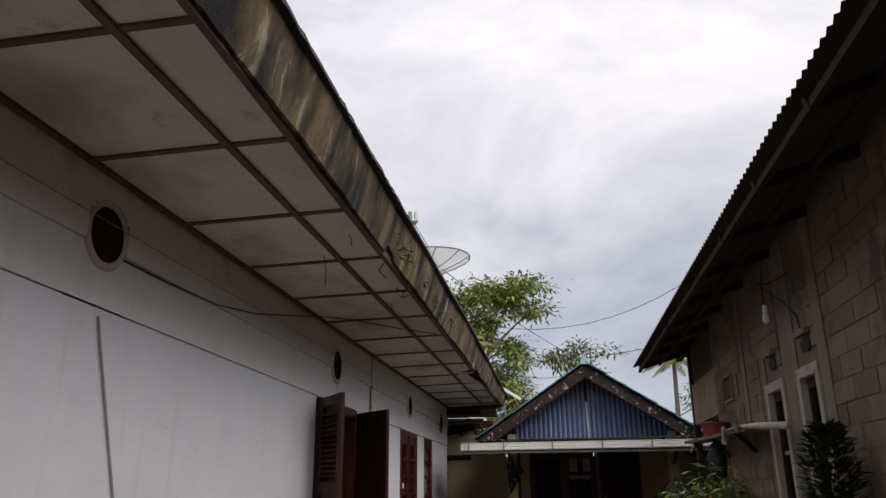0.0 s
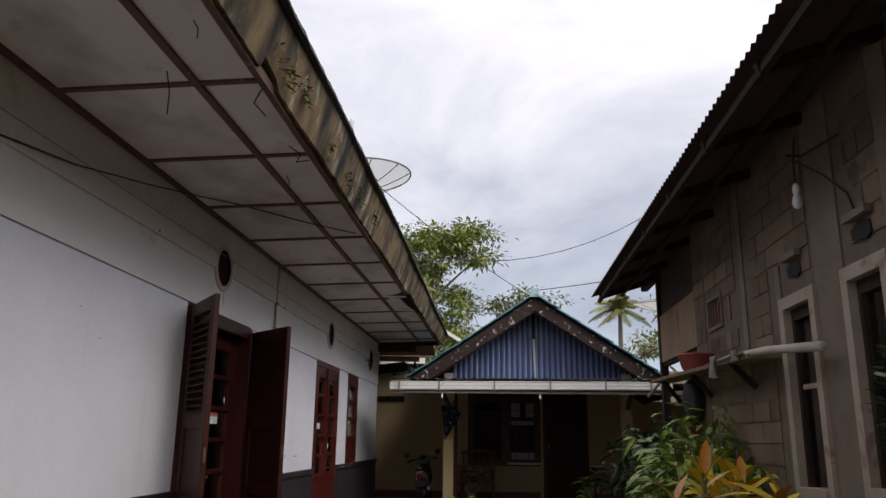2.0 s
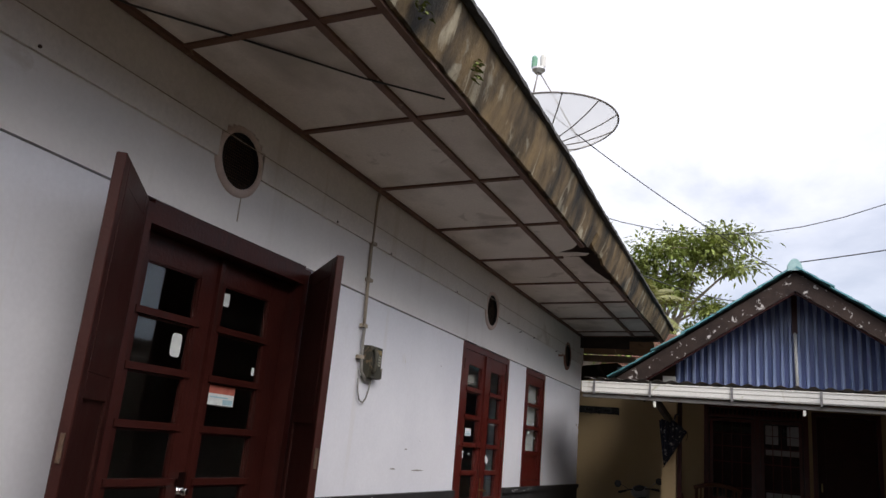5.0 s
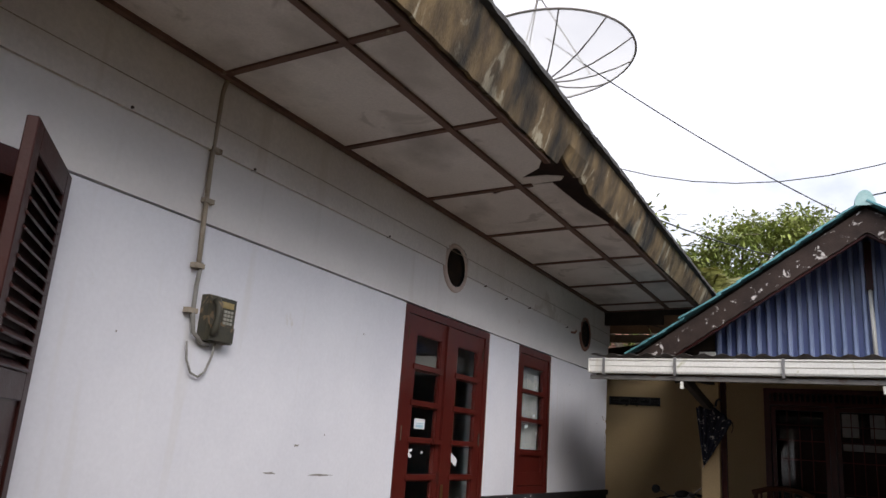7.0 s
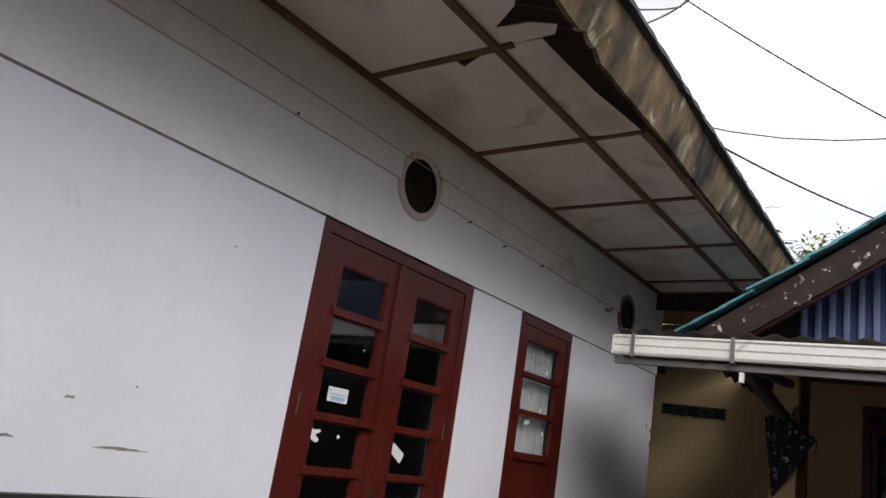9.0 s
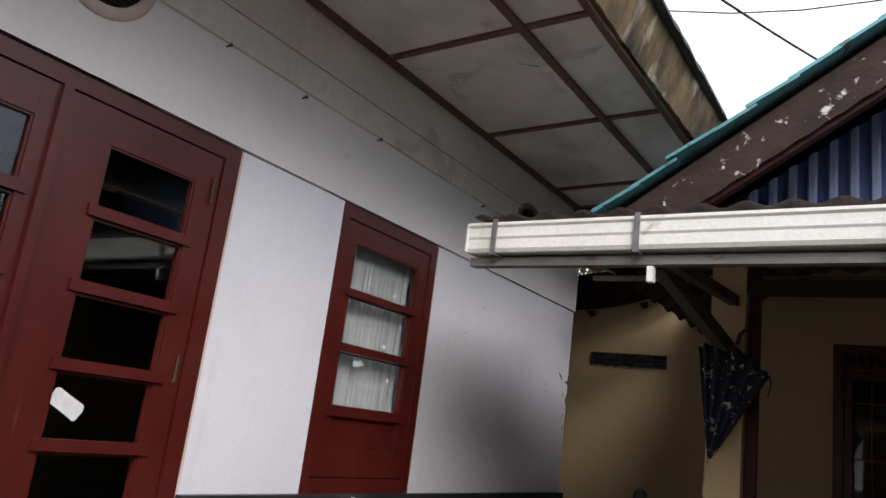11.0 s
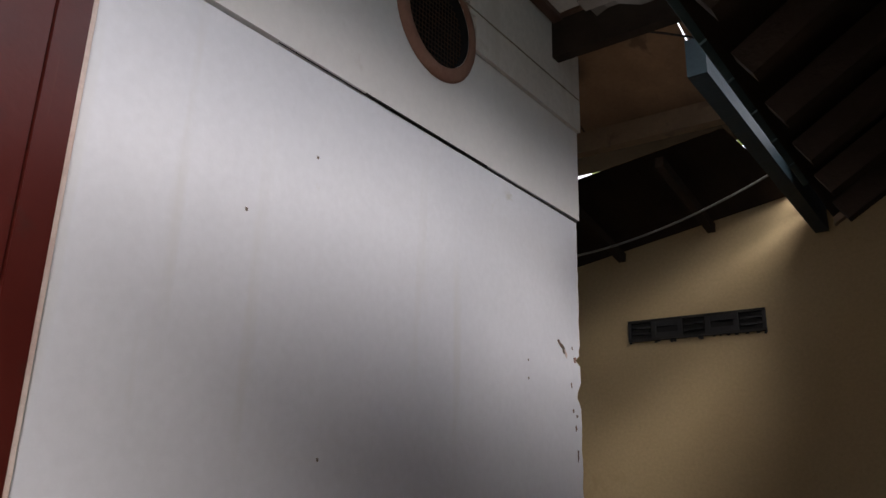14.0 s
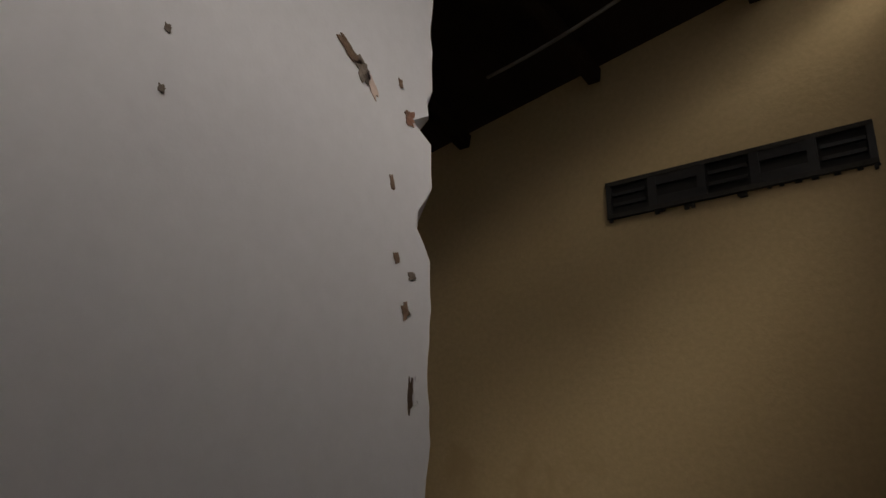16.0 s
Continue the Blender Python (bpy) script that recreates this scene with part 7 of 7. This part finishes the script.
def palm(at, height, frond, count, label, seed, lean=(0.3, 0)):
    """A coconut palm: ringed trunk and arching fronds, each with many leaflets."""
    rng = random.Random(seed)
    t = thing("palm_tree", at, label, "palm")
    base = Vector(at)
    top = base + Vector((lean[0], lean[1], height))
    part("trunk", tube(bmesh.new(), (base, base.lerp(top, 0.5) + Vector((lean[0] * -0.3, 0, 0)), top), (0.20, 0.14, 0.11), 10), BARK, t)
    for i in range(count):
        a = i * 2.39996
        el = radians(rng.uniform(-30, 78) if i > 3 else 80)
        d = Vector((math.cos(a) * math.cos(el), math.sin(a) * math.cos(el), math.sin(el)))
        verts, faces = [], []
        ln = frond * rng.uniform(0.8, 1.1)
        prev = None
        pts = []
        for j in range(13):
            s = j / 12
            pts.append(d * ln * s + Vector((0, 0, -0.55 * ln * s * s * (1.0 if el > 0 else 0.6))))
        for j in range(1, 48):
            s = j / 48
            f = s * 12
            k = min(11, int(f))
            p = pts[k].lerp(pts[k + 1], f - k)
            tang = (pts[k + 1] - pts[k]).normalized()
            side = tang.cross(Vector((0, 0, 1)))
            side = side.normalized() if side.length > 1e-3 else Vector((1, 0, 0))
            l2 = ln * 0.26 * math.sin(math.pi * (0.15 + 0.8 * s))
            for sg in (-1, 1):
                tip = p + side * sg * l2 * 0.75 + tang * l2 * 0.5 - Vector((0, 0, l2 * rng.uniform(0.35, 0.7)))
                b = len(verts)
                verts += [p - tang * 0.012 * frond, p + tang * 0.012 * frond, p.lerp(tip, 0.6) + tang * 0.010 * frond, tip, p.lerp(tip, 0.6) - tang * 0.010 * frond]
                faces += [(b, b + 1, b + 2, b + 3, b + 4)]
        me = bpy.data.meshes.new("frond")
        me.from_pydata([tuple(v + top) for v in verts], [], faces)
        me.materials.append(LEAFPALM)
        fr = part("frond", me, LEAFPALM, t)
        part("midrib", tube(bmesh.new(), [p + top for p in pts], [0.02 * (1 - 0.8 * j / 12) for j in range(13)], 5), LEAFPALM, fr)
    for i in range(5):
        part("coconut", lathe(bmesh.new(), top + Vector((0.18 * math.cos(i * 1.3), 0.18 * math.sin(i * 1.3), -0.18)), ((0.02, -0.11), (0.08, -0.06), (0.09, 0.02), (0.05, 0.10)), 10), LEAFPALM, t, smooth=True)


palm((6.2, 42, -0.05), 7.95, 1.75, 24, "coconut palm far behind the blue house", 5, (0.1, 0))
palm((-6.2, 49, -0.05), 9.9, 3.4, 22, "coconut palm in front of the tall tree", 8, (-0.2, 0))

# unseen dark wall behind the walk, added so the window panes reflect less sky
structure("yard_end_wall", boxes((-9.0, 9.0, -14.2, -14.0, -0.05, 4.6)), BROWNWOOD, "unseen dark wall added behind the walk to darken pane reflections")

# far neighbouring roofs
nb = thing("neighbour_house", (-4.5, 27.0, -0.05), "neighbouring house with a terracotta roof and pale eaves board", "house")
part("wall", boxes((-8.0, -2.2, 26.5, 31, -0.05, 3.5)), BROWNWOOD, nb)
part("eaves_board", boxes((-8.2, -2.4, 26.1, 26.16, 3.48, 3.66)), PVC, nb, "white eaves board")
slab = bmesh.new()
vs = [slab.verts.new(p) for p in ((-8.2, 26.1, 3.66), (-2.2, 26.1, 3.66), (-2.2, 30.5, 5.3), (-8.2, 30.5, 5.3))]
slab.faces.new(vs)
bmesh.ops.solidify(slab, geom=slab.faces[:], thickness=0.06)
part("roof", slab, TERRACOTTA, nb)
tl = bmesh.new()
for i in range(16):
    y = 26.1 + i * 0.27
    for j in range(26):
        x = -8.2 + j * 0.23
        box(tl, x, x + 0.22, y, y + 0.30, 3.675 + (y - 26.1) * 0.373, 3.70 + (y - 26.1) * 0.373)
o = part("roof_tiles", tl, TERRACOTTA, nb)
o["kind"] = "stuff"
part("verge_board", beam((-1.95, 26.0, 4.62), (-1.2, 26.0, 4.15), 0.05, 0.10), PVC, nb, "pale verge board")
fh = thing("far_house", (6.2, 27.0, -0.05), "small far house with a pale wall and red-brown roof", "house")
part("wall", boxes((4.3, 8.2, 26.4, 30, -0.05, 3.3)), CEMENT, fh)
vs_b = bmesh.new()
q = [vs_b.verts.new(p) for p in ((4.2, 26.2, 3.65), (5.6, 26.2, 4.35), (5.6, 30.2, 4.35), (4.2, 30.2, 3.65))]
vs_b.faces.new(q)
bmesh.ops.solidify(vs_b, geom=vs_b.faces[:], thickness=0.06)
part("roof", vs_b, TERRACOTTA, fh)


def dish(at, radius, depth, m, label, gap=0.0):
    """A big mesh satellite dish: bowl, rim, ribs, feed on struts, post."""
    t = thing("satellite_dish", at, label, "satellite dish", "satellite dishes")
    mm = Matrix.Translation(at) @ m
    bm = bmesh.new()
    rr = []
    for j in range(1, 8):
        r = radius * j / 7
        rr.append([bm.verts.new((r * math.cos(a), r * math.sin(a), depth * (j / 7) ** 2)) for a in (2 * math.pi * k / 48 for k in range(48))])
    c = bm.verts.new((0, 0, 0))
    for k in range(48):
        bm.faces.new((c, rr[0][k], rr[0][(k + 1) % 48]))
    for a, b in zip(rr, rr[1:]):
        for k in range(48):
            bm.faces.new((a[k], a[(k + 1) % 48], b[(k + 1) % 48], b[k]))
    bmesh.ops.transform(bm, matrix=mm, verts=bm.verts)
    part("bowl", bm, DISHMESH_THIN, t, smooth=True)
    part("rim", tube(bmesh.new(), [mm @ Vector((radius * math.cos(a), radius * math.sin(a), depth)) for a in (2 * math.pi * k / 48 for k in range(49))], 0.014, 6, False), DISHRIB, t)
    for k in range(12):
        a = 2 * math.pi * k / 12
        part("rib", tube(bmesh.new(), [mm @ Vector((radius * s * math.cos(a), radius * s * math.sin(a), depth * s * s - 0.012)) for s in (0.05, 0.3, 0.55, 0.8, 1.0)], 0.009, 5), DISHRIB, t)
    f = Vector((0, 0, radius * 1.08))
    for k in range(3):
        a = 2 * math.pi * (k + 0.2) / 3
        part("feed_strut", bar(mm @ Vector((0.5 * radius * math.cos(a), 0.5 * radius * math.sin(a), depth * 0.25)), mm @ f, 0.009, 6), DISHRIB, t)
    part("feed", lathe(bmesh.new(), mm @ f, ((0.05, -0.05), (0.10, 0.0), (0.10, 0.03), (0.04, 0.05)), 12), STEEL, t)
    for dx, mt in ((-0.07, LNBGREEN), (0.06, POTWHITE)):
        part("receiver", lathe(bmesh.new(), (mm @ f) + Vector((dx, 0, 0.04)), ((0.04, 0.0), (0.045, 0.02), (0.045, 0.17), (0.03, 0.20)), 12), mt, t)
    part("hub", lathe(bmesh.new(), mm @ Vector((0, 0, -0.03)), ((0.14, -0.05), (0.16, 0.0), (0.10, 0.04)), 16), DISHRIB, t)
    return t, mm


DISHMESH_THIN = bpy.data.materials.new("pale_mesh_panel")
DISHMESH_THIN.use_nodes = True
nt = DISHMESH_THIN.node_tree
pb = nt.nodes["Principled BSDF"]
pb.inputs["Base Color"].default_value, pb.inputs["Roughness"].default_value = (0.66, 0.66, 0.60, 1), 0.7
tr = nt.nodes.new("ShaderNodeBsdfTransparent")
tl_n = nt.nodes.new("ShaderNodeBsdfTranslucent")
tl_n.inputs["Color"].default_value = (0.8, 0.8, 0.74, 1)
mx1, mx2 = nt.nodes.new("ShaderNodeMixShader"), nt.nodes.new("ShaderNodeMixShader")
mx1.inputs[0].default_value, mx2.inputs[0].default_value = 0.5, 0.42
nt.links.new(pb.outputs[0], mx1.inputs[1])
nt.links.new(tl_n.outputs[0], mx1.inputs[2])
nt.links.new(mx1.outputs[0], mx2.inputs[1])
nt.links.new(tr.outputs[0], mx2.inputs[2])
nt.links.new(mx2.outputs[0], nt.nodes["Material Output"].inputs[0])

d, mm = dish((-2.66, 14.85, 5.47), 1.10, 0.29, pose(0, 0, 0, 2, -5, 0), "large pale mesh satellite dish on a post above the roof")
part("post", bar((-2.66, 14.87, 3.9), (-2.66, 14.85, 5.44), 0.045, 10), DISHRIB, d)
d, mm = dish((5.35, 26.0, 5.15), 1.15, 0.40, pose(0, 0, 0, 10, -8, 0), "pale satellite dish far behind the shed house")
part("post", bar((5.35, 26.3, 3.7), (5.35, 26.05, 5.1), 0.05, 10), DISHRIB, d)

# overhead wires
for p0, p1, dr, lab in (((-2.55, 14.6, 5.9), (0.65, 16.2, 3.78), 0.12, "wire from the dish down to the blue roof"), ((-3.5, 17.0, 5.68), (4.0, 17.0, 6.31), 1.28, "overhead wire sagging across the yard"), ((-1.12, 13.6, 3.29), (0.3, 17.5, 3.72), 0.10, "wire from eaves to the blue roof"), ((0.6, 14.6, 3.62), (5.5, 13.2, 4.25), 0.08, "wire from the ridge to the shed house")):
    single("overhead_wire", tube(bmesh.new(), sag(p0, p1, dr), 0.007, 5), BLACKWIRE, lab, "cable", smooth=True, group="overhead wires")

# ---- blocks of the shed wall, laid in courses ----
CL, CH = 0.37, 0.148
rng = random.Random(51)
blk = bmesh.new()
box(blk, -0.016, 0.0, 0.006, CL - 0.006, 0.006, CH - 0.006)
block_me = finish("block", blk, BLOCK, bevel=0.006)
rest = bmesh.new()
holes = (W1, W2, WS, (5.52, 5.70, 0, 9), (6.21, 6.58, 0.4, 9), (7.15, 7.24, 0.4, 2.35), (7.88, 7.98, 1.6, 9), (8.28, 8.34, 2.16, 2.36))


def hits(y0, y1, z0, z1):
    return any(y0 < b - 0.012 and y1 > a + 0.012 and z0 < d - 0.012 and z1 > c + 0.012 for a, b, c, d in holes)


made = 0
for r in range(int(3.22 / CH)):
    z = r * CH
    y = -8.9 + (CL / 2 if r % 2 else 0)
    while y < Y_BLK - 0.02:
        wlen = CL if y + CL <= Y_BLK else CL / 2
        if y + wlen > Y_BLK + 0.01:
            break
        if not hits(y, y + wlen, z, z + CH):
            if 3.6 < y and z > 0.85 and made < 290 and wlen == CL:
                ob = part("block", block_me, BLOCK, east)
                ob.matrix_basis = pose(RX + 0.013 + rng.uniform(0, 0.005), y, z, rng.uniform(-0.4, 0.4), 0, rng.uniform(-0.6, 0.6))
                made += 1
            else:
                box(rest, RX - 0.003 + rng.uniform(0, 0.004), RX + 0.013, y + 0.006, y + wlen - 0.006, z + 0.006, z + CH - 0.006)
        else:
            for k in range(2):
                ya = y + k * CL / 2
                if wlen == CL and not hits(ya, ya + CL / 2, z, z + CH):
                    box(rest, RX - 0.003 + rng.uniform(0, 0.004), RX + 0.013, ya + 0.006, ya + CL / 2 - 0.006, z + 0.006, z + CH - 0.006)
        y += wlen
o = part("block_rest", rest, BLOCK, east)
o["kind"] = "stuff"
